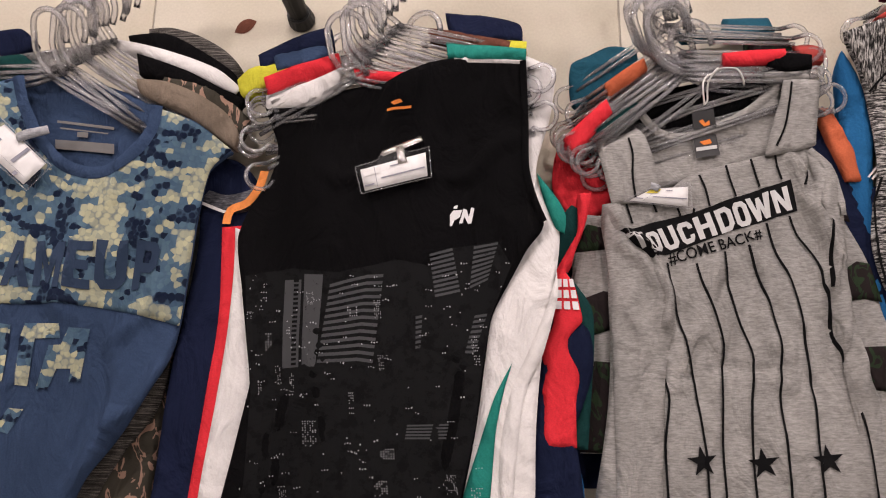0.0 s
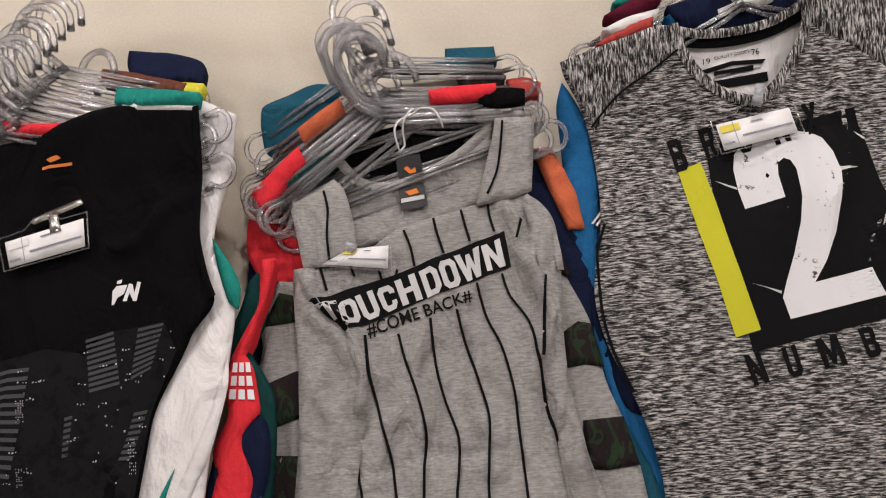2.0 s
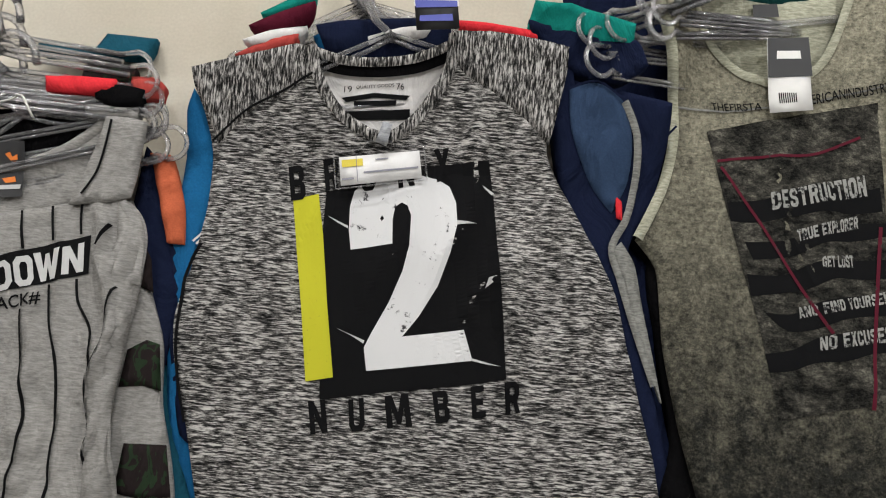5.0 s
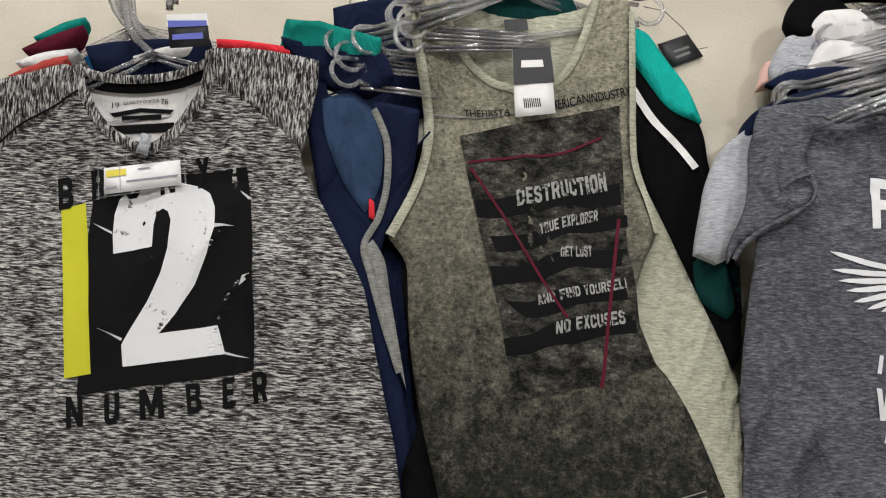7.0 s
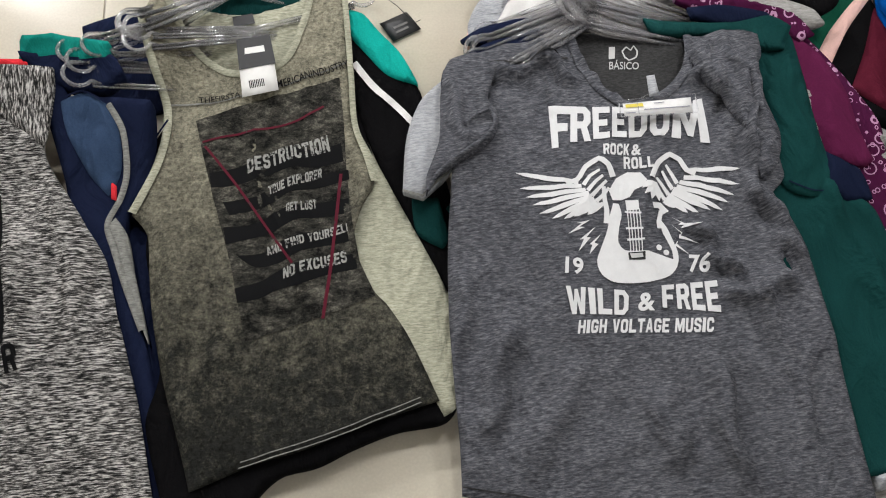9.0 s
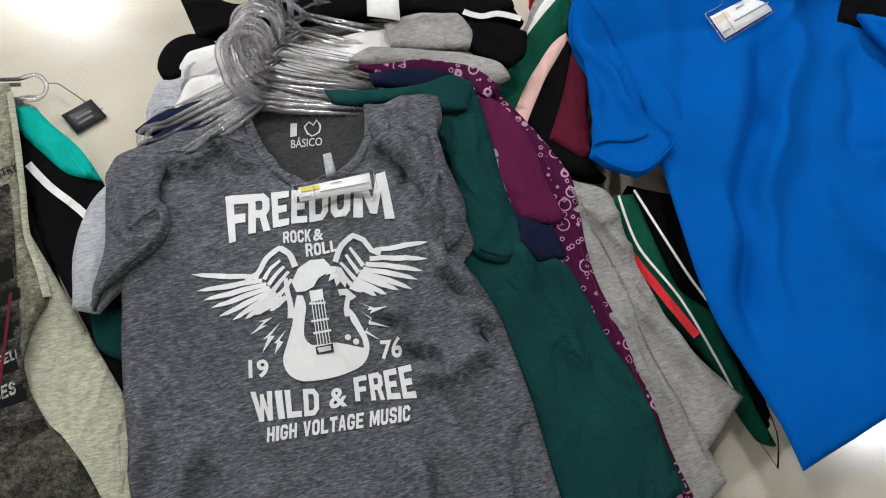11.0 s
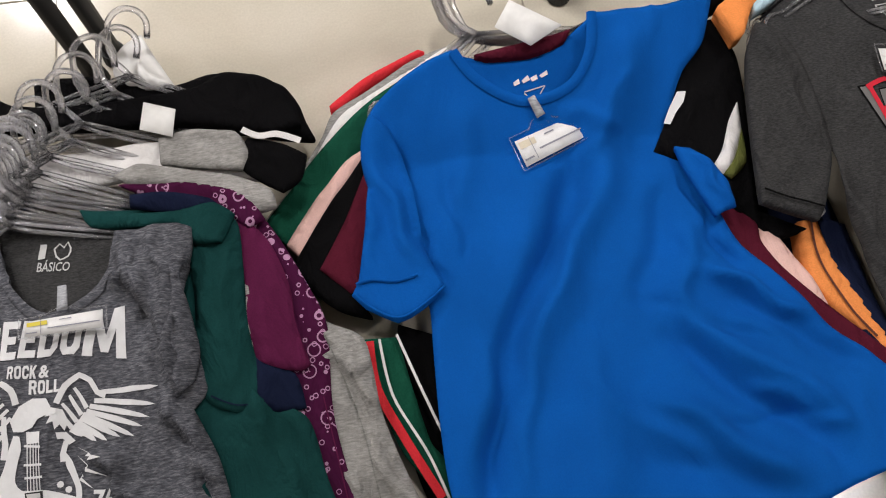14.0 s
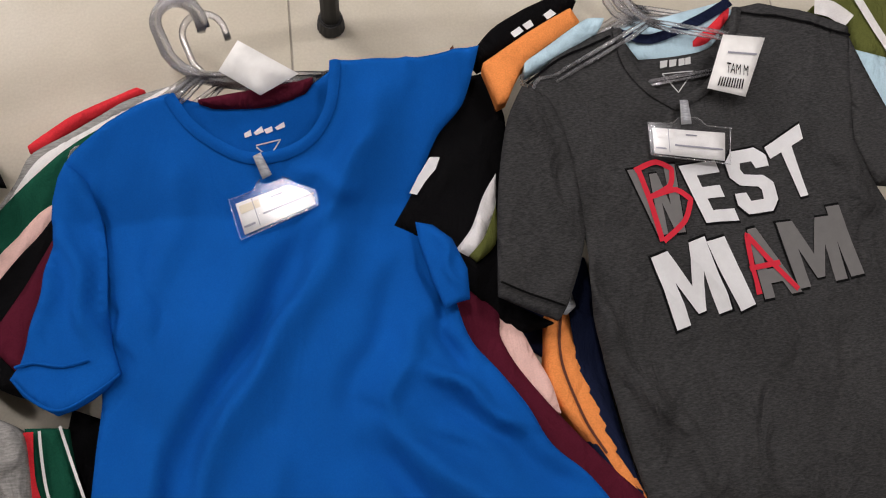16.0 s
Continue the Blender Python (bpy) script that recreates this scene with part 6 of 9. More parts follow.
for nm, mt, lf, lab, q, dn in (
    ("blue_tank_top", "blue", -0.012, "mid-blue sleeveless top under a melange shirt", [(0.563, 0.539), (0.584, 0.505), (0.601, 0.455), (0.604, 0.390), (0.596, 0.320), (0.625, 0.214), (0.708, 0.169), (0.684, -0.088), (0.633, -0.087), (0.629, -0.011), (0.618, 0.024), (0.599, 0.069), (0.582, 0.121), (0.570, 0.197), (0.555, 0.260), (0.540, 0.321), (0.546, 0.340), (0.556, 0.383), (0.558, 0.456), (0.555, 0.514)], 0.02),
    ("navy_tank_top", "navy", -0.014, "navy top with grey piping beside a melange shirt", [(1.015, 0.650), (1.058, 0.625), (1.072, 0.584), (1.140, 0.581), (1.205, 0.571), (1.205, 0.535), (1.190, 0.441), (1.160, 0.370), (1.176, 0.281), (1.200, 0.182), (1.219, 0.099), (1.247, -0.073), (1.122, -0.080), (1.078, 0.380)], 0.03),
    ("black_shirt", "black", -0.052, "black top between two heaps", [(1.173, 0.480), (1.197, 0.524), (1.222, 0.555), (1.240, 0.470), (1.225, 0.377), (1.246, 0.228), (1.281, 0.033), (1.300, -0.085), (1.189, -0.092), (1.142, 0.386)], 0.03),
    ("slate_shirt", "denim", -0.008, "slate-blue panel of a top beside a melange shirt", [(1.065, 0.574), (1.101, 0.587), (1.139, 0.565), (1.155, 0.517), (1.153, 0.460), (1.135, 0.421), (1.105, 0.457), (1.072, 0.526)], 0.01),
    ("grey_shirt", "stone", -0.006, "grey edge of a top between two heaps", [(1.149, 0.382), (1.167, 0.354), (1.180, 0.296), (1.197, 0.224), (1.208, 0.175), (1.188, 0.224), (1.166, 0.280), (1.151, 0.331), (1.135, 0.367)], 0.01),
):
    g = thing(nm, lab, "tank top", (0.9, 0.2, 0), "tops under the melange shirt")
    dq = Drape("D", lf, (), 0.004, len(lab))
    cloth("body", q, MAT[mt], g, dq, dn)
    if mt in ("denim", "black"):
        ribbon("seam", [q[0], q[1], q[2]], 0.003, MAT["navy"], g, dq, 0.002)
    if lab.startswith("mid-blue"):
        # side of the blue top, its shade put into the colour as navy
        cloth("side_panel", [(0.559, 0.281), (0.579, 0.304), (0.599, 0.323), (0.604, 0.243), (0.620, 0.156), (0.627, 0.072), (0.604, 0.086), (0.584, 0.156), (0.567, 0.229)], MAT["navy"], g, Drape("D", lf + 0.003, (), 0.003, 5), 0.003, label="side panel coloured navy for its shade")
        for q2 in ([(0.586, 0.334), (0.601, 0.351)], [(0.591, 0.331), (0.603, 0.344)]):
            ribbon("shoulder_stripe", q2, 0.003, MAT["white"], g, dq, 0.006)
    if "piping" in lab:
        ribbon("piping", [(1.140, 0.565), (1.160, 0.525), (1.164, 0.468), (1.155, 0.415), (1.137, 0.372), (1.149, 0.331), (1.171, 0.266), (1.198, 0.196)], 0.010, MAT["stone"], g, dq, 0.004, thick=0.003)
        cloth("flash", [(1.139, 0.443), (1.147, 0.437), (1.149, 0.411), (1.141, 0.414)], MAT["red"], g, Drape("D", lf + 0.008, (), 0, 0), 0.005, 0.003, 0.005, "small red tab")
for nm, mt, lf, lab, q in (
    ("brick_shirt", "brick", -0.010, "brick-red top folded over a clear hanger", [(0.614, 0.586), (0.661, 0.609), (0.698, 0.618), (0.695, 0.601), (0.632, 0.583)]),
    ("white_shirt", "white", -0.012, "white top folded over a clear hanger", [(0.624, 0.604), (0.660, 0.620), (0.708, 0.630), (0.698, 0.615), (0.646, 0.599)]),
    ("maroon_shirt", "maroon", -0.018, "dark red top folded over a clear hanger", [(0.629, 0.626), (0.673, 0.646), (0.717, 0.661), (0.711, 0.640), (0.659, 0.620)]),
    ("teal_shirt", "teal", -0.020, "teal top folded over a clear hanger", [(0.643, 0.645), (0.687, 0.668), (0.716, 0.677), (0.710, 0.662), (0.658, 0.639)]),
    ("navy_shirt", "navy", -0.018, "navy top with a blue neckband inside a heap", [(0.719, 0.634), (0.763, 0.644), (0.895, 0.659), (0.906, 0.624), (0.863, 0.601), (0.795, 0.593), (0.735, 0.600)]),
    ("blue_shirt", "blue", -0.021, "mid-blue neckband inside a heap", [(0.716, 0.621), (0.730, 0.629), (0.758, 0.606), (0.803, 0.597), (0.863, 0.607), (0.905, 0.639), (0.910, 0.621), (0.871, 0.595), (0.803, 0.585), (0.743, 0.592)]),
    ("white_shirt", "white", -0.014, "white neck facing inside a heap", [(0.790, 0.623), (0.837, 0.638), (0.875, 0.643), (0.868, 0.629), (0.824, 0.619), (0.792, 0.615)]),
    ("brick_shirt", "red", -0.008, "red shoulder of a top behind a melange shirt", [(0.910, 0.649), (0.954, 0.650), (1.014, 0.644), (1.030, 0.632), (0.955, 0.637), (0.911, 0.638)]),
    ("aqua_shirt", "teal", -0.008, "faded teal sleeve folded over a clear hanger", [(1.009, 0.682), (1.073, 0.678), (1.145, 0.664), (1.144, 0.634), (1.070, 0.638), (1.001, 0.647)]),
    ("navy_shirt", "navy", -0.010, "navy shoulder of a top behind a melange shirt", [(1.002, 0.656), (1.081, 0.651), (1.151, 0.642), (1.166, 0.612), (1.130, 0.590), (1.060, 0.603), (1.009, 0.640)]),
):
    g = thing(nm, lab, "tank top", (0.9, 0.6, 0), "folded tops on hangers")
    cloth("shoulder", q, MAT[mt], g, Drape("D", lf, (), 0.004, len(lab), crease=0.010, run=15), 0.03, 0.004, 0.007)
tag = thing("swing_tag", "dark blue and white cardboard swing tag", "swing tag", (0.86, 0.72, 0.15))
tag_card = cloth("card", [(0.857, 0.615), (0.912, 0.621), (0.905, 0.664), (0.850, 0.658)], MAT["black_tag"], tag, Drape("D", 0.030, (), 0, 0), 0.0015, 0.001, 0.02, corner=True)
shape("tag_print", [[(0.854, 0.641), (0.907, 0.646), (0.906, 0.653), (0.852, 0.650)], [(0.860, 0.625), (0.903, 0.629), (0.901, 0.637), (0.860, 0.632)]], MAT["card_blue"], tag_card, Drape("D", 0.030, (), 0, 0), 0.001)
shape("tag_band", [[(0.852, 0.643), (0.909, 0.647), (0.906, 0.663), (0.850, 0.658)]], MAT["card"], tag_card, Drape("D", 0.030, (), 0, 0), 0.0005)
hanger_row([(0.777, 0.690), (0.816, 0.645)], 0.072, 0.094, 8, 8, 7, 24, 30, 14)
top_hanger("D", [(0.821, 0.624)], 8, 24, -0.012)

# =====================================================================
# heap E: acid-washed olive tank top
# =====================================================================
dE = Drape("E", 0.0, [(1.227, 0.369, 1.275, 0.019, 0.0176, 0.0132), (1.310, 0.162, 1.337, -0.016, 0.0208, 0.011), (1.537, 0.464, 1.529, 0.287, 0.0112, 0.0176), (1.464, 0.220, 1.545, 0.030, 0.0192, 0.0088), (1.411, 0.516, 1.447, 0.221, 0.024, 0.0088), (1.195, 0.889, 1.217, 0.608, 0.0336, 0.0396)], 0.004, 41, crease=0.006, run=100)
tk = thing("washed_tank_top", "acid-washed olive and charcoal sleeveless top with a printed slogan panel", "tank top", (1.4, 0.35, 0))
cloth("back", [(1.523, 0.545), (1.557, 0.465), (1.589, 0.388), (1.647, 0.250), (1.666, 0.186), (1.657, 0.045), (1.637, 0.032), (1.589, 0.134), (1.533, 0.234), (1.464, 0.222), (1.464, 0.473)], MAT["marl"], tk, Drape("E", -0.004, (), 0.003, 42), 0.014, label="pale olive marl back panel turned outwards")
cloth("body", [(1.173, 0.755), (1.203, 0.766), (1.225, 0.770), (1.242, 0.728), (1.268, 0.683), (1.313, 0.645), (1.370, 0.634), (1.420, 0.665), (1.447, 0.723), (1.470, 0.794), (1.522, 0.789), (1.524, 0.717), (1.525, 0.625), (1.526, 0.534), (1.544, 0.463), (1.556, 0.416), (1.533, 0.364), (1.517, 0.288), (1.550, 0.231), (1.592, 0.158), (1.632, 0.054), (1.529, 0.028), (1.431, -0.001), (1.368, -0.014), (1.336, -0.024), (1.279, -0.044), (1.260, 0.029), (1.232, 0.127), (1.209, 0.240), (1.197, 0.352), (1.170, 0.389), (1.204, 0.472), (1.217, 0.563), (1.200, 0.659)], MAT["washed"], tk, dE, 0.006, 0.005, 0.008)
cloth("back_neck", [(1.221, 0.790), (1.259, 0.776), (1.347, 0.759), (1.457, 0.783), (1.473, 0.814), (1.458, 0.730), (1.424, 0.660), (1.369, 0.633), (1.311, 0.643), (1.256, 0.692)], MAT["marl"], tk, Drape("E", -0.012, (), 0.002, 43))
ribbon("neckline", [(1.227, 0.767), (1.244, 0.724), (1.270, 0.679), (1.315, 0.642), (1.372, 0.631), (1.422, 0.662), (1.449, 0.719), (1.470, 0.791)], 0.012, MAT["marl"], tk, dE, 0.002, thick=0.002)
ribbon("armhole_binding", [(1.176, 0.752), (1.202, 0.656), (1.220, 0.561), (1.207, 0.473), (1.172, 0.390)], 0.014, MAT["marl"], tk, dE, 0.003, thick=0.003)
ribbon("side_edge", [(1.524, 0.768), (1.526, 0.685), (1.527, 0.614), (1.529, 0.526), (1.546, 0.462), (1.556, 0.415)], 0.010, MAT["marl"], tk, dE, 0.003, thick=0.002)
ribbon("chest_seam", [(1.215, 0.585), (1.283, 0.585), (1.377, 0.600), (1.455, 0.622), (1.520, 0.643)], 0.003, MAT["stone"], tk, dE, 0.002)
for w, q in (("THEFIRSTA", [(1.272, 0.584), (1.341, 0.589), (1.340, 0.600), (1.270, 0.596)]), ("MERICANINDUSTRY", [(1.403, 0.603), (1.525, 0.633), (1.522, 0.647), (1.401, 0.617)])):
    lettering("chest_word", w, q, MAT["ink_black"], tk, dE, 0.0045, 0.01)
panel = shape("print_panel", [[(1.266, 0.553), (1.339, 0.573), (1.416, 0.594), (1.507, 0.617), (1.511, 0.529), (1.512, 0.434), (1.519, 0.344), (1.527, 0.278), (1.549, 0.221), (1.467, 0.191), (1.411, 0.179), (1.354, 0.162), (1.331, 0.284), (1.298, 0.412), (1.281, 0.485)]], MAT["ink_night"], tk, dE, 0.0013, "washed black printed panel")
for q in ([(1.292, 0.451), (1.344, 0.460), (1.385, 0.479), (1.418, 0.488), (1.466, 0.482), (1.505, 0.492), (1.508, 0.458), (1.464, 0.450), (1.424, 0.449), (1.383, 0.439), (1.335, 0.426), (1.296, 0.424)], [(1.315, 0.397), (1.374, 0.405), (1.414, 0.428), (1.463, 0.436), (1.515, 0.442), (1.516, 0.424), (1.469, 0.412), (1.421, 0.404), (1.381, 0.383), (1.326, 0.373)], [(1.317, 0.353), (1.364, 0.355), (1.411, 0.377), (1.459, 0.384), (1.514, 0.390), (1.514, 0.364), (1.473, 0.359), (1.434, 0.356), (1.402, 0.341), (1.370, 0.332), (1.322, 0.323)], [(1.339, 0.303), (1.377, 0.304), (1.416, 0.324), (1.463, 0.335), (1.517, 0.343), (1.516, 0.314), (1.477, 0.309), (1.438, 0.300), (1.406, 0.286), (1.368, 0.281)], [(1.337, 0.248), (1.375, 0.257), (1.413, 0.277), (1.467, 0.285), (1.521, 0.293), (1.523, 0.266), (1.480, 0.260), (1.442, 0.247), (1.404, 0.242), (1.373, 0.229), (1.342, 0.224)]):
    shape("brush_band", [[tuple(v) for v in smooth_loop(q, 0.006)]], MAT["ink_black"], panel, dE, 0.0018)
for w, q in (("DESTRUCTION", [(1.354, 0.445), (1.487, 0.478), (1.483, 0.507), (1.352, 0.470)]), ("TRUE EXPLORER", [(1.388, 0.404), (1.472, 0.430), (1.472, 0.448), (1.386, 0.420)]), ("GET LOST", [(1.416, 0.369), (1.463, 0.375), (1.462, 0.392), (1.416, 0.384)]), ("AND FIND YOURSELF", [(1.386, 0.299), (1.516, 0.332), (1.515, 0.348), (1.383, 0.313)]), ("NO EXCUSES", [(1.410, 0.258), (1.508, 0.279), (1.506, 0.299), (1.410, 0.276)])):
    block_word("slogan_letter", w, q, MAT["ink_dust"], panel, dE, 0.0025)
ribbon("brush_stroke", [(1.279, 0.509), (1.356, 0.523), (1.412, 0.531), (1.479, 0.562)], 0.004, MAT["ink_crimson"], tk, dE, 0.003)
ribbon("brush_stroke", [(1.284, 0.501), (1.334, 0.429), (1.385, 0.346), (1.425, 0.281)], 0.004, MAT["ink_crimson"], tk, dE, 0.003)
ribbon("brush_stroke", [(1.503, 0.435), (1.492, 0.347), (1.480, 0.254), (1.470, 0.187)], 0.005, MAT["ink_crimson"], tk, dE, 0.003)
ribbon("hem_stitch", [(1.350, -0.010), (1.417, 0.006), (1.497, 0.026), (1.605, 0.060)], 0.0016, MAT["stone"], tk, dE, 0.002)
ribbon("hem_stitch", [(1.347, -0.018), (1.415, -0.002), (1.496, 0.018), (1.606, 0.053)], 0.0016, MAT["stone"], tk, dE, 0.002)
tag = thing("swing_tag", "black and white barcode swing tag on an olive top", "swing tag", (1.38, 0.62, 0.07))
ft = Drape("E", 0.026, (), 0, 0)
tag_card = cloth("card", [(1.347, 0.580), (1.407, 0.590), (1.396, 0.691), (1.339, 0.685)], MAT["card"], tag, ft, 0.0015, 0.001, 0.02, corner=True)
shape("tag_band", [[(1.343, 0.630), (1.404, 0.637), (1.396, 0.691), (1.339, 0.685)]], MAT["black_tag"], tag_card, ft, 0.0006)
shape("tag_mark", [[(1.353, 0.657), (1.387, 0.660), (1.385, 0.671), (1.353, 0.668)]], MAT["card"], tag_card, ft, 0.0010)
for i in range(9):
    u = i / 9
    a = np.array([(1.360, 0.595), (1.386, 0.599), (1.384, 0.612), (1.358, 0.610)])
    f = lambda s, v: tuple((1 - v) * ((1 - s) * a[0] + s * a[1]) + v * ((1 - s) * a[3] + s * a[2]))
    shape("barcode_bar", [[f(u, 0), f(u + 0.06, 0), f(u + 0.06, 1), f(u, 1)]], MAT["ink_black"], tag_card, ft, 0.0008)
shape("neck_label", [[(1.327, 0.748), (1.362, 0.752), (1.366, 0.733), (1.329, 0.730)]], MAT["black_tag"], tk, Drape("E", -0.010, (), 0.0, 43), 0.006, "black woven neck label")

for nm, mt, lf, lab, q, dn in (
    ("black_shirt", "black", -0.012, "black shirt under an olive tank top", [(1.197, 0.376), (1.208, 0.244), (1.225, 0.129), (1.209, 0.057), (1.253, -0.105), (1.336, -0.111), (1.363, -0.058), (1.397, -0.032), (1.452, -0.022), (1.500, -0.003), (1.566, 0.017), (1.639, 0.026), (1.659, 0.054), (1.612, 0.176), (1.556, 0.468), (1.514, 0.633), (1.316, 0.487)], 0.045),
    ("navy_shirt", "navy", -0.028, "navy shirt at the side of an olive tank top", [(1.129, 0.382), (1.160, 0.395), (1.196, 0.357), (1.205, 0.245), (1.224, 0.130), (1.256, 0.038), (1.286, -0.085), (1.202, -0.079), (1.176, 0.044), (1.147, 0.213)], 0.04),
    ("black_shirt", "black", -0.018, "black shirt with a white shoulder stripe", [(1.522, 0.729), (1.566, 0.673), (1.638, 0.606), (1.649, 0.539), (1.681, 0.359), (1.673, 0.244), (1.651, 0.210), (1.607, 0.344), (1.557, 0.481), (1.514, 0.636)], 0.035),
    ("aqua_shirt", "aqua", -0.010, "bright aqua-green top on a clear hanger", [(1.523, 0.755), (1.552, 0.744), (1.578, 0.709), (1.613, 0.665), (1.639, 0.607), (1.591, 0.626), (1.555, 0.669), (1.525, 0.713)], 0.03),
    ("navy_shirt", "navy", -0.024, "dark navy shirt under hanger ends between two heaps", [(1.058, 0.766), (1.148, 0.789), (1.257, 0.779), (1.254, 0.612), (1.169, 0.590), (1.087, 0.594), (1.069, 0.684)], 0.025),
    ("teal_shirt", "pine", -0.022, "dark teal sleeve low between two heaps", [(1.633, 0.394), (1.685, 0.380), (1.683, 0.301), (1.656, 0.304), (1.629, 0.335)], 0.03),
):
    g = thing(nm, lab, "shirt", (1.5, 0.3, 0), "shirts under the olive tank top")
    dq = Drape("E", lf, (), 0.004, len(lab))
    cloth("body", q, MAT[mt], g, dq, dn)
    if "stripe" in lab:
        ribbon("shoulder_stripe", [(1.532, 0.654), (1.560, 0.611), (1.595, 0.570), (1.626, 0.529)], 0.012, MAT["white"], g, dq, 0.004)
for nm, mt, lf, lab, q in (("pine_shirt", "pine", -0.014, "dark green top inside the neck of an olive one", [(1.259, 0.787), (1.329, 0.804), (1.428, 0.807), (1.446, 0.774), (1.366, 0.753), (1.288, 0.757)]),):
    g = thing(nm, lab, "shirt", (1.4, 0.75, 0))
    cloth("shoulder", q, MAT[mt], g, Drape("E", lf, (), 0.003, 9), 0.03, 0.01, 0.01)
bt = thing("swing_tag", "small black cardboard swing tag on its cord, lying on the floor", "swing tag", (1.64, 0.72, 0.0))
tag_card = cloth("card", [(1.580, 0.749), (1.630, 0.771), (1.653, 0.732), (1.602, 0.709)], MAT["black_tag"], bt, lambda x, y: 0.008, 0.003, 0.002, 0.02, corner=True)
bm = bmesh.new()
tube(bm, [(x, y, 0.012 + 0.02 * abs(math.sin(i))) for i, (x, y) in enumerate([(1.557, 0.814), (1.586, 0.796), (1.614, 0.766), (1.642, 0.739), (1.653, 0.735)])], 0.0008, 4)
part("cord", bm, MAT["black_tag"], bt)
shape("tag_print", [[(1.603, 0.737), (1.629, 0.748), (1.631, 0.744), (1.606, 0.733)], [(1.607, 0.727), (1.630, 0.738), (1.632, 0.734), (1.609, 0.723)]], MAT["ink_grey"], tag_card, lambda x, y: 0.008, 0.001)
hanger_row([(1.335, 0.822), (1.345, 0.794)], 0.060, 0.074, 11, 15, 5, 10, 12, 16, 17.0)
top_hanger("E", [(1.362, 0.817)], 12, 10)
for (x, y), turn in zip([(1.082, 0.652), (1.098, 0.633), (1.094, 0.608), (1.120, 0.661)], (10, 13, 9, 15)):
    a = radians(turn)
    ex, ey = -0.169 * math.cos(a) + 0.078 * math.sin(a), -0.169 * math.sin(a) - 0.078 * math.cos(a)
    hanger(x - ex, y - ey, 0.042, turn, 4, 26)

# =====================================================================
# heap F: charcoal heather t-shirt with a rock print
# =====================================================================
dF = Drape("F", 0.0, [(2.157, 0.538, 2.133, 0.353, 0.0096, 0.0198), (2.176, 0.533, 2.157, 0.375, 0.0056, -0.012), (2.129, 0.535, 2.100, 0.427, 0.0096, -0.008), (2.112, 0.573, 2.063, 0.499, 0.0096, 0.0176), (2.124, 0.337, 2.179, 0.224, 0.0112, 0.0176), (2.137, 0.307, 2.179, 0.180, 0.0064, -0.012), (2.028, 0.277, 2.083, 0.193, 0.0112, 0.0176), (2.037, 0.248, 2.092, 0.178, 0.0064, -0.01), (2.057, 0.161, 2.167, 0.184, 0.0144, 0.0132), (1.739, 0.162, 1.689, 0.002, 0.016, 0.011), (1.948, 0.041, 1.959, -0.070, 0.0192, 0.011), (1.689, 0.240, 1.645, 0.059, 0.0128, 0.011), (1.915, 0.563, 1.952, 0.494, 0.008, 0.0132), (1.829, 0.586, 1.888, 0.528, 0.0096, 0.0132), (1.804, 0.550, 1.840, 0.469, 0.0096, -0.005), (2.113, 0.180, 2.165, -0.063, 0.016, 0.0132), (2.131, 0.125, 2.176, -0.081, 0.0096, -0.008), (2.026, 0.086, 2.042, -0.093, 0.0176, 0.0132), (2.049, 0.063, 2.070, -0.107, 0.0096, -0.007), (1.837, 0.088, 1.756, -0.047, 0.0208, 0.011), (1.763, 0.123, 1.723, -0.022, 0.0112, -0.006), (1.885, 0.592, 1.916, 0.530, 0.0064, -0.005), (1.726, 0.562, 1.860, 0.562, 0.008, 0.011), (1.713, 0.540, 1.820, 0.541, 0.0056, -0.007)], 0.005, 51, crease=0.011, run=100)
dF.folds = [(a, b, c, d, w, 1.6 * h) for a, b, c, d, w, h in dF.folds]
sh = thing("t_shirt", "charcoal heather t-shirt with a white eagle and guitar rock print", "t-shirt", (1.95, 0.25, 0))
cloth("body", [(1.692, 0.592), (1.752, 0.605), (1.835, 0.614), (1.891, 0.606), (1.904, 0.555), (1.929, 0.506), (1.967, 0.479), (2.015, 0.490), (2.059, 0.532), (2.073, 0.592), (2.125, 0.589), (2.189, 0.586), (2.174, 0.545), (2.162, 0.460), (2.174, 0.389), (2.180, 0.339), (2.159, 0.317), (2.188, 0.246), (2.203, 0.155), (2.210, 0.069), (2.215, -0.014), (2.221, -0.095), (2.225, -0.150), (2.177, -0.155), (2.017, -0.146), (1.834, -0.119), (1.653, -0.078), (1.656, -0.007), (1.655, 0.063), (1.655, 0.149), (1.660, 0.246), (1.667, 0.312), (1.677, 0.381), (1.684, 0.472)], MAT["charcoal"], sh, dF, 0.006, 0.005, 0.008)
cloth("sleeve", [(1.693, 0.585), (1.735, 0.594), (1.765, 0.563), (1.745, 0.507), (1.757, 0.482), (1.753, 0.449), (1.729, 0.424), (1.691, 0.404), (1.647, 0.379), (1.636, 0.358), (1.639, 0.385), (1.663, 0.442), (1.671, 0.518), (1.680, 0.561)], MAT["charcoal"], sh, Drape("F", 0.016, [(1.682, 0.564, 1.703, 0.437, 0.0096, 0.0154), (1.694, 0.430, 1.750, 0.455, 0.0064, 0.011)], 0.004, 52), 0.014)
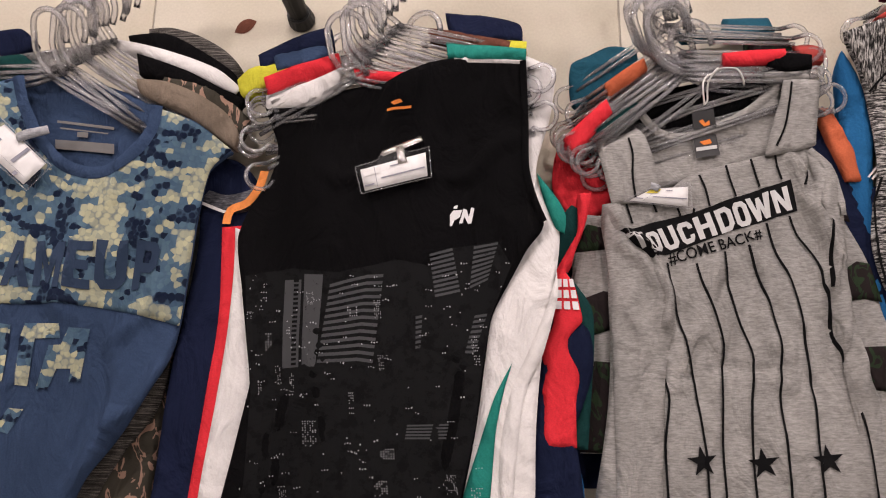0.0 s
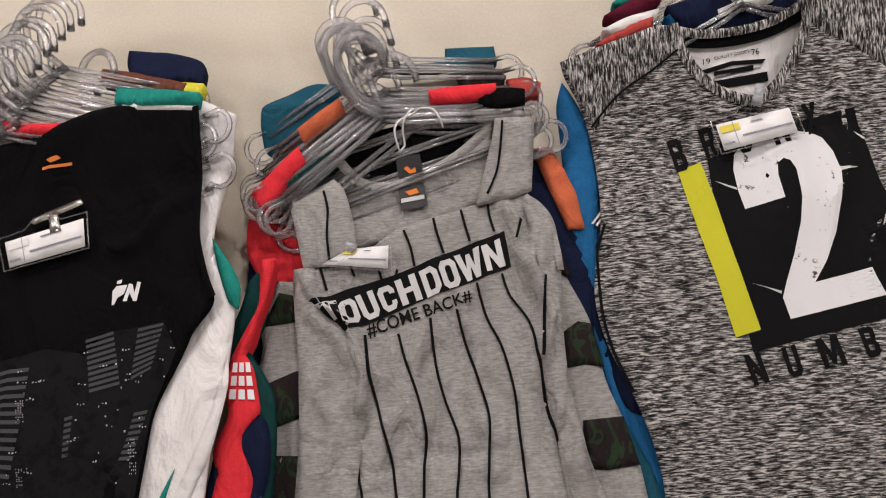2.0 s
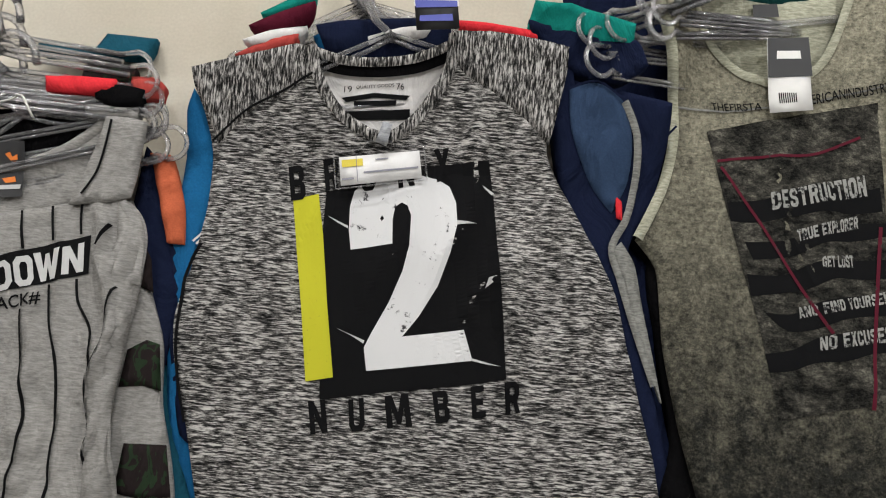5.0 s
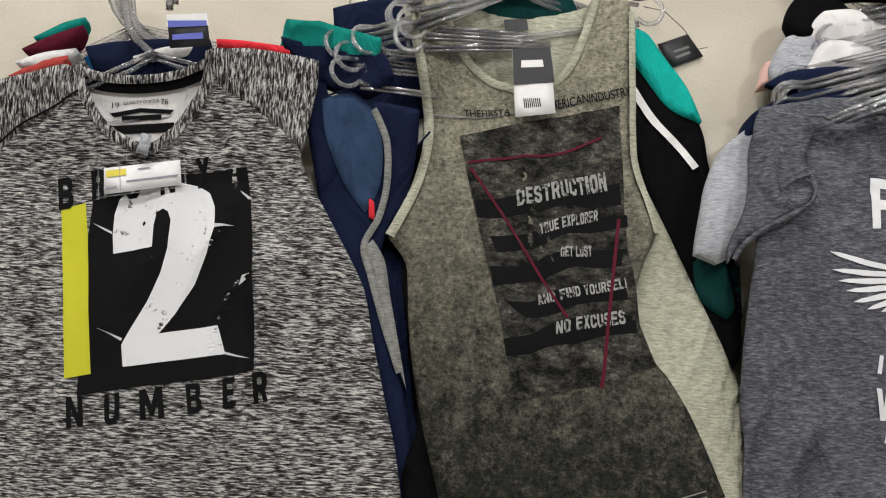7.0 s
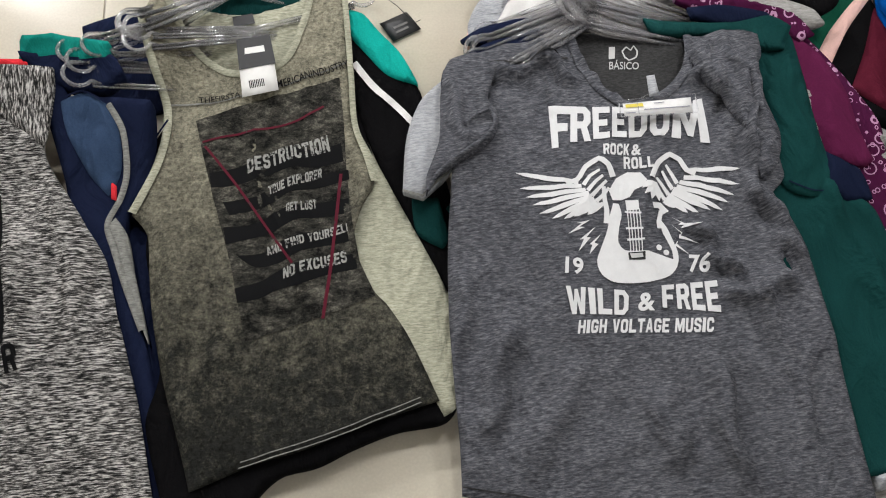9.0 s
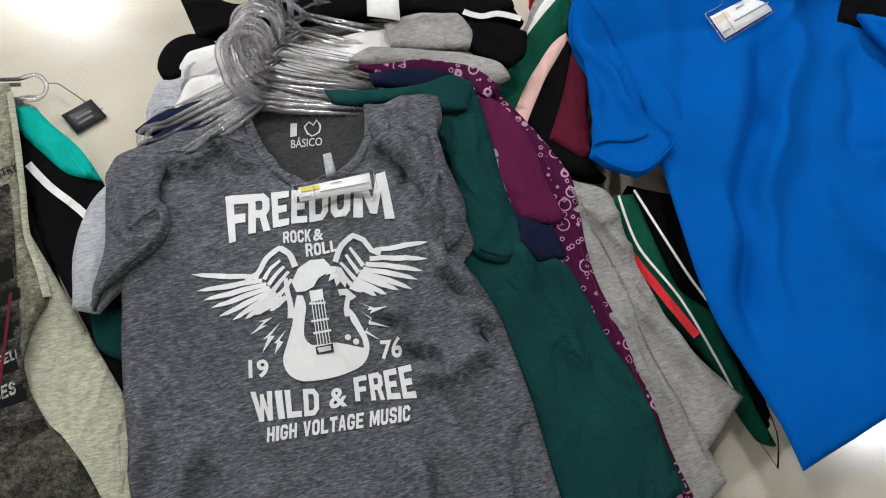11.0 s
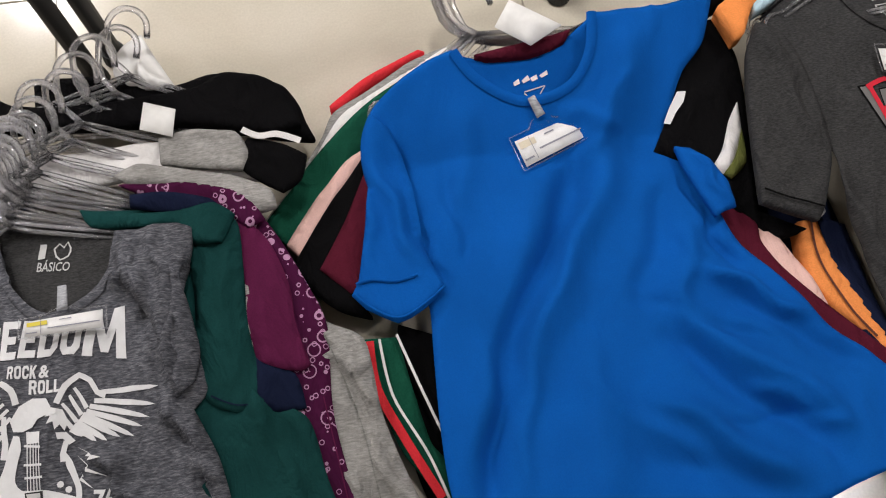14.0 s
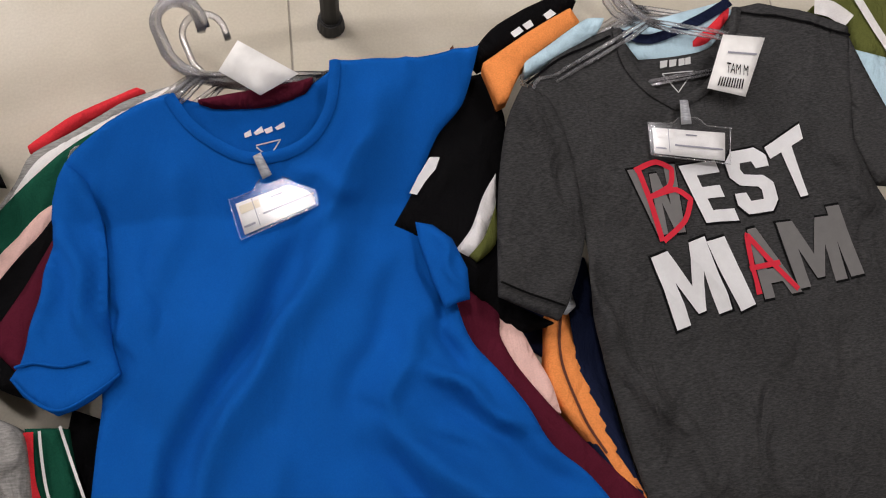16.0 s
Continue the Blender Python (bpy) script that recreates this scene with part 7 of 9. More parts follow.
cloth("sleeve", [(2.063, 0.561), (2.083, 0.574), (2.117, 0.586), (2.160, 0.584), (2.179, 0.574), (2.177, 0.536), (2.161, 0.505), (2.172, 0.434), (2.178, 0.391), (2.165, 0.351), (2.141, 0.333), (2.133, 0.372), (2.122, 0.423), (2.099, 0.472), (2.074, 0.512)], MAT["charcoal"], sh, Drape("F", 0.016, [(2.079, 0.564, 2.105, 0.465, 0.0072, 0.0132), (2.123, 0.578, 2.144, 0.442, 0.0072, 0.0154), (2.155, 0.554, 2.160, 0.405, 0.0064, 0.0154), (2.102, 0.532, 2.132, 0.391, 0.0064, 0.011), (2.151, 0.423, 2.154, 0.339, 0.0064, 0.0132)], 0.005, 54, crease=0.012, run=110), 0.012)
ribbon("cuff", [(1.702, 0.457), (1.725, 0.475), (1.744, 0.481), (1.752, 0.465), (1.743, 0.440), (1.718, 0.424), (1.686, 0.406), (1.654, 0.382), (1.639, 0.359)], 0.007, MAT["charcoal"], sh, Drape("F", 0.020, [(1.682, 0.564, 1.703, 0.437, 0.0096, 0.0154), (1.694, 0.430, 1.750, 0.455, 0.0064, 0.011)], 0.004, 52), 0.003, thick=0.004)
# neck inside is the same charcoal; darker graphite puts its shade into the colour
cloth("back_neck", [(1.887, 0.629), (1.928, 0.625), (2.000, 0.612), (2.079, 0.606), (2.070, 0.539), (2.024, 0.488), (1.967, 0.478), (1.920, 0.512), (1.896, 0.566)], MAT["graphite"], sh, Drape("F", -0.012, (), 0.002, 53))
ribbon("collar", [(1.889, 0.605), (1.903, 0.550), (1.928, 0.502), (1.966, 0.475), (2.016, 0.486), (2.060, 0.528), (2.073, 0.588)], 0.014, MAT["charcoal"], sh, dF, 0.003, thick=0.003)
ribbon("shoulder_seam", [(1.749, 0.578), (1.809, 0.571), (1.880, 0.571)], 0.004, MAT["graphite"], sh, dF, 0.002)
ribbon("hem_stitch", [(1.655, -0.066), (1.837, -0.107), (2.021, -0.134), (2.177, -0.143), (2.221, -0.138)], 0.002, MAT["graphite"], sh, dF, 0.002)
dFn = Drape("F", -0.012, (), 0.002, 53)
lettering("neck_print", "BÁSICO", [(1.946, 0.551), (1.993, 0.546), (1.996, 0.563), (1.949, 0.569)], MAT["ink_offwhite"], sh, dFn, 0.002, 0.01)
lettering("neck_print", "I", [(1.948, 0.570), (1.958, 0.570), (1.962, 0.592), (1.952, 0.593)], MAT["ink_offwhite"], sh, dFn, 0.002, 0.01)
ribbon("neck_mark", [(1.975, 0.569), (1.972, 0.583), (1.980, 0.590), (1.986, 0.583), (1.992, 0.591), (1.996, 0.581), (1.992, 0.569), (1.980, 0.565), (1.975, 0.571)], 0.0025, MAT["ink_offwhite"], sh, dFn, 0.002)
# rock print
IW = MAT["ink_white"]
for ch, q in (("F", [(1.835, 0.415), (1.863, 0.415), (1.873, 0.484), (1.839, 0.489)]), ("R", [(1.864, 0.422), (1.896, 0.421), (1.903, 0.479), (1.873, 0.484)]), ("E", [(1.900, 0.424), (1.924, 0.421), (1.932, 0.475), (1.906, 0.479)]), ("E", [(1.927, 0.422), (1.950, 0.420), (1.957, 0.472), (1.936, 0.475)]), ("D", [(1.953, 0.419), (1.980, 0.418), (1.990, 0.468), (1.961, 0.472)]), ("O", [(1.984, 0.417), (2.012, 0.414), (2.023, 0.466), (1.994, 0.470)]), ("M", [(2.016, 0.411), (2.075, 0.399), (2.076, 0.475), (2.029, 0.469)])):
    block_word("letter", ch, q, IW, sh, dF, 0.002)
for w, q in (("ROCK &", [(1.911, 0.396), (1.950, 0.391), (1.953, 0.409), (1.913, 0.413)]), ("&", [(1.953, 0.391), (1.968, 0.390), (1.971, 0.407), (1.956, 0.408)]), ("ROLL", [(1.939, 0.371), (1.985, 0.367), (1.986, 0.384), (1.941, 0.390)]), ("19", [(1.831, 0.219), (1.859, 0.215), (1.861, 0.240), (1.835, 0.244)]), ("76", [(2.014, 0.206), (2.044, 0.203), (2.048, 0.229), (2.018, 0.233)]), ("WILD", [(1.831, 0.160), (1.916, 0.151), (1.922, 0.186), (1.830, 0.201)]), ("&", [(1.931, 0.155), (1.956, 0.154), (1.961, 0.180), (1.935, 0.182)]), ("FREE", [(1.968, 0.158), (2.052, 0.144), (2.053, 0.191), (1.971, 0.190)]), ("HIGH VOLTAGE MUSIC", [(1.840, 0.131), (2.036, 0.116), (2.041, 0.137), (1.844, 0.150)])):
    if w in ("&", "19", "76"):
        lettering("letter", w, q, IW, sh, dF, 0.002, 0.03)
    else:
        block_word("letter", w.replace(" &", ""), q, IW, sh, dF, 0.002)
for roots, tips in (
        ([(1.868, 0.356), (1.872, 0.350), (1.877, 0.343), (1.881, 0.337), (1.885, 0.332), (1.888, 0.328), (1.891, 0.324), (1.896, 0.320), (1.901, 0.320)], [(1.775, 0.382), (1.779, 0.357), (1.786, 0.342), (1.795, 0.328), (1.804, 0.313), (1.822, 0.304), (1.839, 0.301), (1.854, 0.303), (1.875, 0.304)]),
        ([(2.035, 0.358), (2.027, 0.349), (2.020, 0.343), (2.015, 0.337), (2.010, 0.334), (2.006, 0.329), (2.001, 0.325), (1.997, 0.321), (1.992, 0.316)], [(2.115, 0.356), (2.109, 0.332), (2.099, 0.316), (2.089, 0.305), (2.078, 0.293), (2.059, 0.295), (2.041, 0.293), (2.026, 0.295), (2.010, 0.305)])):
    for (x0, y0), (x1, y1) in zip(roots, tips):
        dv = np.array([x1 - x0, y1 - y0])
        n = np.array([-dv[1], dv[0]]) / np.linalg.norm(dv) * 0.0040
        p0, m1, m2 = np.array([x0, y0]), np.array([x0, y0]) + dv * 0.55, np.array([x0, y0]) + dv * 0.85
        shape("feather_print", [[tuple(p0 + n * 0.8), tuple(m1 + n), tuple(m2 + n * 0.7), (x1, y1), tuple(m2 - n * 0.7), tuple(m1 - n), tuple(p0 - n * 0.8)]], IW, sh, dF, 0.002)
ribbon("wing_arch_print", [(1.849, 0.357), (1.867, 0.361), (1.883, 0.381), (1.903, 0.391), (1.916, 0.380), (1.921, 0.360)], (0.007, 0.009), IW, sh, dF, 0.0023)
ribbon("wing_arch_print", [(1.978, 0.352), (1.991, 0.374), (2.010, 0.386), (2.024, 0.377), (2.032, 0.360), (2.044, 0.352)], (0.008, 0.007), IW, sh, dF, 0.0023)
for q in ([(1.875, 0.351), (1.887, 0.365), (1.902, 0.372)], [(1.880, 0.341), (1.893, 0.354), (1.906, 0.363)], [(1.885, 0.332), (1.900, 0.346), (1.911, 0.355)], [(1.891, 0.324), (1.904, 0.334), (1.913, 0.344)], [(2.016, 0.341), (2.009, 0.357), (2.002, 0.370)], [(2.008, 0.333), (2.000, 0.349), (1.995, 0.361)], [(2.001, 0.325), (1.991, 0.342), (1.985, 0.351)], [(1.994, 0.318), (1.987, 0.330), (1.981, 0.341)]):
    ribbon("covert_print", q, (0.0065, 0.004), IW, sh, dF, 0.0022)
shape("eagle_body_print", [[(1.912, 0.339), (1.925, 0.357), (1.944, 0.365), (1.963, 0.362), (1.970, 0.349), (1.965, 0.340), (1.950, 0.336), (1.942, 0.326), (1.929, 0.322), (1.916, 0.324)]], IW, sh, dF, 0.0024)
shape("eagle_head_print", [[(1.970, 0.348), (1.985, 0.343), (1.991, 0.327), (1.985, 0.315), (1.980, 0.324), (1.973, 0.318), (1.972, 0.329), (1.963, 0.327), (1.969, 0.337), (1.961, 0.337)]], IW, sh, dF, 0.0025)
shape("beak_print", [[(1.974, 0.314), (1.987, 0.313), (1.998, 0.300), (1.989, 0.296), (1.982, 0.305), (1.975, 0.305)]], IW, sh, dF, 0.0025)
ribbon("claw_print", [(1.905, 0.346), (1.904, 0.325), (1.905, 0.309), (1.902, 0.289)], (0.006, 0.009), IW, sh, dF, 0.0024)
ribbon("claw_print", [(1.986, 0.301), (1.980, 0.284), (1.980, 0.275)], 0.007, IW, sh, dF, 0.0024)
guitar = shape("guitar_print", [[(1.916, 0.319), (1.924, 0.317), (1.926, 0.300), (1.920, 0.281), (1.916, 0.258), (1.924, 0.246), (1.958, 0.241), (1.994, 0.227), (1.994, 0.239), (1.989, 0.255), (1.983, 0.271), (1.984, 0.287), (1.991, 0.276), (1.997, 0.257), (2.002, 0.238), (2.001, 0.223), (1.994, 0.210), (1.980, 0.201), (1.947, 0.196), (1.902, 0.200), (1.885, 0.214), (1.881, 0.234), (1.889, 0.252), (1.902, 0.279), (1.909, 0.302)]], IW, sh, dF, 0.0026, corner=False)
shape("guitar_head_print", [[(1.934, 0.321), (1.953, 0.319), (1.952, 0.304), (1.934, 0.305)]], IW, guitar, dF, 0.0026)
shape("bridge_print", [[(1.928, 0.242), (1.953, 0.241), (1.952, 0.229), (1.928, 0.231)]], MAT["graphite"], guitar, dF, 0.0034)
shape("bridge_print", [[(1.930, 0.240), (1.949, 0.239), (1.949, 0.233), (1.932, 0.233)]], MAT["ink_offwhite"], guitar, dF, 0.0040)
for k in range(5):
    s = k / 4
    a0, a1 = np.array([(1.935, 0.306), (1.952, 0.305)]), np.array([(1.932, 0.241), (1.949, 0.240)])
    ribbon("string_print", [tuple(a0[0] + (a0[1] - a0[0]) * s), tuple(a1[0] + (a1[1] - a1[0]) * s)], 0.0014, IW, guitar, dF, 0.0030)
for q in ([(1.931, 0.303), (1.954, 0.298)], [(1.929, 0.278), (1.954, 0.275)], [(1.929, 0.261), (1.954, 0.259)]):
    ribbon("fret_print", q, 0.0030, IW, guitar, dF, 0.0032)
for cx, cy in [(1.975, 0.246), (1.985, 0.238)]:
    shape("knob_print", [[(cx + 0.0045 * math.cos(k * 0.7854), cy + 0.0045 * math.sin(k * 0.7854)) for k in range(8)]], IW, guitar, dF, 0.0026)
for q in ([(1.878, 0.296), (1.861, 0.287), (1.869, 0.286), (1.843, 0.278), (1.865, 0.292), (1.857, 0.293)], [(1.886, 0.286), (1.870, 0.271), (1.876, 0.270), (1.855, 0.250), (1.866, 0.269), (1.859, 0.268)], [(1.893, 0.275), (1.881, 0.262), (1.886, 0.259), (1.871, 0.245), (1.877, 0.259), (1.873, 0.260)], [(1.999, 0.292), (2.014, 0.282), (2.009, 0.278), (2.038, 0.270), (2.011, 0.272), (2.018, 0.278)], [(1.999, 0.280), (2.013, 0.265), (2.008, 0.263), (2.037, 0.247), (2.007, 0.258), (2.012, 0.264)], [(1.999, 0.265), (2.005, 0.252), (2.002, 0.251), (2.018, 0.233), (1.999, 0.248), (2.004, 0.254)]):
    shape("lightning_print", [q], IW, sh, dF, 0.002)
price_card([(1.944, 0.443), (2.053, 0.442), (2.054, 0.469), (1.944, 0.466)], dF, 0.012, [(1.997, 0.511), (1.997, 0.475)])

for nm, mt, lf, lab, q, dn in (
    ("green_t_shirt", "pine", -0.016, "pine green t-shirt under a charcoal one", [(2.157, 0.626), (2.214, 0.624), (2.255, 0.599), (2.266, 0.544), (2.243, 0.446), (2.228, 0.370), (2.255, 0.316), (2.310, 0.286), (2.332, 0.189), (2.365, 0.080), (2.392, -0.057), (2.315, -0.085), (2.238, -0.099), (2.126, -0.067), (2.058, 0.287), (2.027, 0.639), (2.109, 0.627)], 0.02),
    ("plum_print_shirt", "plum_print", -0.026, "plum shirt printed all over with small wheels", [(2.142, 0.672), (2.224, 0.651), (2.281, 0.586), (2.330, 0.482), (2.354, 0.411), (2.348, 0.280), (2.370, 0.138), (2.391, -0.005), (2.404, -0.069), (2.296, -0.099), (2.206, -0.088), (2.118, 0.186), (2.123, 0.573)], 0.025),
    ("plum_shirt", "plum", -0.015, "plum t-shirt with a grey sleeve band", [(2.218, 0.602), (2.252, 0.586), (2.286, 0.543), (2.308, 0.471), (2.311, 0.416), (2.325, 0.356), (2.312, 0.349), (2.256, 0.369), (2.234, 0.435), (2.218, 0.523)], 0.02),
    ("grey_shirt", "grey", -0.032, "light grey heather shirt at the side of a heap", [(2.298, 0.463), (2.356, 0.414), (2.404, 0.382), (2.418, 0.265), (2.463, 0.125), (2.515, 0.046), (2.446, -0.012), (2.458, -0.060), (2.406, -0.093), (2.298, -0.153), (2.217, -0.154), (2.155, -0.120), (2.203, 0.166)], 0.05),
    ("ash_shirt", "ash", -0.014, "pale grey t-shirt sleeve under a charcoal t-shirt", [(1.703, 0.585), (1.672, 0.560), (1.640, 0.530), (1.614, 0.468), (1.601, 0.377), (1.631, 0.364), (1.677, 0.403), (1.714, 0.509)], 0.02),
    ("pink_shirt", "pink", -0.060, "pale pink edge of a shirt behind a heap", [(1.736, 0.703), (1.757, 0.710), (1.756, 0.670), (1.726, 0.664)], 0.03),
    ("white_shirt", "white", -0.024, "white shirt bunched behind a charcoal one", [(1.770, 0.662), (1.789, 0.690), (1.804, 0.715), (1.834, 0.722), (1.913, 0.704), (1.901, 0.674), (1.846, 0.647), (1.799, 0.655)], 0.05),
    ("navy_shirt", "navy", -0.006, "navy t-shirt folded in a heap", [(1.681, 0.581), (1.700, 0.597), (1.750, 0.621), (1.844, 0.643), (1.906, 0.682), (1.932, 0.668), (1.902, 0.644), (1.853, 0.626), (1.801, 0.601), (1.752, 0.593), (1.709, 0.575), (1.672, 0.539)], 0.04),
    ("teal_shirt", "pine", -0.045, "dark teal shirt low in a heap", [(1.614, 0.379), (1.656, 0.378), (1.668, 0.311), (1.657, 0.296), (1.619, 0.324)], 0.04),
    ("navy_shirt", "navy", -0.017, "dark navy shirt edge between plum and green ones", [(2.232, 0.418), (2.270, 0.362), (2.302, 0.346), (2.312, 0.297), (2.265, 0.299), (2.242, 0.332)], 0.015),
    ("grey_hem_shirt", "ash", -0.016, "pale grey hem of a shirt in a heap", [(2.235, -0.096), (2.290, -0.088), (2.288, -0.107), (2.237, -0.120)], 0.02),
):
    g = thing(nm, lab, "t-shirt", (2.1, 0.25, 0), "shirts under the charcoal t-shirt")
    dq = Drape("F", lf, [(2.282, 0.492, 2.236, 0.236, 0.0208, 0.0132), (2.285, 0.224, 2.318, -0.040, 0.024, 0.011), (2.356, 0.223, 2.375, 0.027, 0.0176, 0.0132)], 0.004, len(lab), crease=0.008 if mt in ("grey", "ash") else 0.004, run=115)
    if mt == "ash" and "sleeve" in lab:
        ribbon("cuff", [q[4], q[5], q[6]], 0.004, MAT["stone"], g, dq, 0.003)
    if "pine green t-shirt under" in lab:
        dq.folds = list(dq.folds) + [(2.238, 0.361, 2.296, 0.144, 0.0072, 0.0088), (2.261, 0.342, 2.324, 0.109, 0.0056, -0.004), (2.299, 0.304, 2.360, 0.058, 0.0072, 0.0088), (2.212, 0.527, 2.263, 0.359, 0.0056, -0.004)]
    if "side of a heap" in lab:
        dq.folds = list(dq.folds) + [(2.349, 0.398, 2.435, 0.255, 0.0072, 0.0154), (2.361, 0.347, 2.443, 0.156, 0.0064, -0.009), (2.387, 0.260, 2.454, 0.108, 0.008, 0.0154), (2.357, 0.199, 2.414, 0.036, 0.0072, 0.0154), (2.330, 0.367, 2.411, 0.340, 0.0064, 0.011), (2.395, 0.178, 2.463, 0.045, 0.0056, -0.008)]
    cloth("body", q, MAT[mt], g, dq, dn)
    if mt == "pine" and "t-shirt" in lab:
        cloth("sleeve", [(2.175, 0.600), (2.211, 0.610), (2.241, 0.582), (2.245, 0.505), (2.245, 0.420), (2.256, 0.343), (2.260, 0.305), (2.217, 0.305), (2.178, 0.327), (2.170, 0.396), (2.172, 0.477), (2.163, 0.555)], MAT[mt], g, Drape("F", -0.005, [(2.214, 0.546, 2.221, 0.347, 0.0096, 0.0132), (2.189, 0.549, 2.198, 0.383, 0.008, 0.011)], 0.004, 63), 0.006)
        ribbon("sleeve_hem", [(2.185, 0.331), (2.219, 0.313), (2.257, 0.312)], 0.002, MAT["navy"], g, Drape("F", -0.005, [(2.214, 0.546, 2.221, 0.347, 0.0096, 0.0132), (2.189, 0.549, 2.198, 0.383, 0.008, 0.011)], 0.004, 63), 0.0015)
    if mt in ("grey", "plum_print"):
        ribbon("side_seam", [(2.349, 0.396), (2.383, 0.273), (2.401, 0.141), (2.430, 0.020), (2.439, -0.025)] if mt == "grey" else [(2.337, 0.309), (2.356, 0.150), (2.376, 0.032), (2.393, -0.068)], 0.002, MAT["stone"] if mt == "grey" else MAT["plum"], g, dq, 0.002)
    if mt == "plum":
        cloth("sleeve_band", [(2.245, 0.503), (2.264, 0.467), (2.286, 0.397), (2.264, 0.378), (2.251, 0.373), (2.233, 0.424)], MAT["grey"], g, Drape("F", -0.011, (), 0.003, 2), 0.01)
# red, white and green striped edge beside the blue shirt
g = thing("striped_polo", "bottle green top with red and white side stripes", "shirt", (2.45, 0.25, 0))
dq = Drape("F", -0.062, (), 0.003, 61)
cloth("body", [(2.403, 0.389), (2.453, 0.384), (2.481, 0.224), (2.519, 0.177), (2.545, 0.026), (2.558, -0.029), (2.537, -0.017), (2.520, 0.033), (2.516, 0.069), (2.482, 0.149), (2.435, 0.226), (2.407, 0.335)], MAT["green"], g, dq, 0.04)
ribbon("red_stripe", [(2.411, 0.383), (2.413, 0.315), (2.446, 0.231), (2.484, 0.149)], 0.013, MAT["red"], g, dq, 0.005)
ribbon("white_stripe", [(2.426, 0.383), (2.434, 0.301), (2.475, 0.206), (2.503, 0.108), (2.515, 0.052)], 0.004, MAT["white"], g, dq, 0.007)
ribbon("white_stripe", [(2.452, 0.386), (2.474, 0.311), (2.501, 0.227), (2.521, 0.180)], 0.004, MAT["white"], g, dq, 0.007)
g = thing("black_shirt", "black shirt low between two heaps", "shirt", (2.45, 0.2, 0))
cloth("body", [(2.457, 0.409), (2.557, 0.363), (2.571, -0.012), (2.553, -0.060), (2.524, 0.026), (2.470, 0.131), (2.436, 0.296)], MAT["black"], g, Drape("F", -0.085, (), 0.003, 62), 0.05)

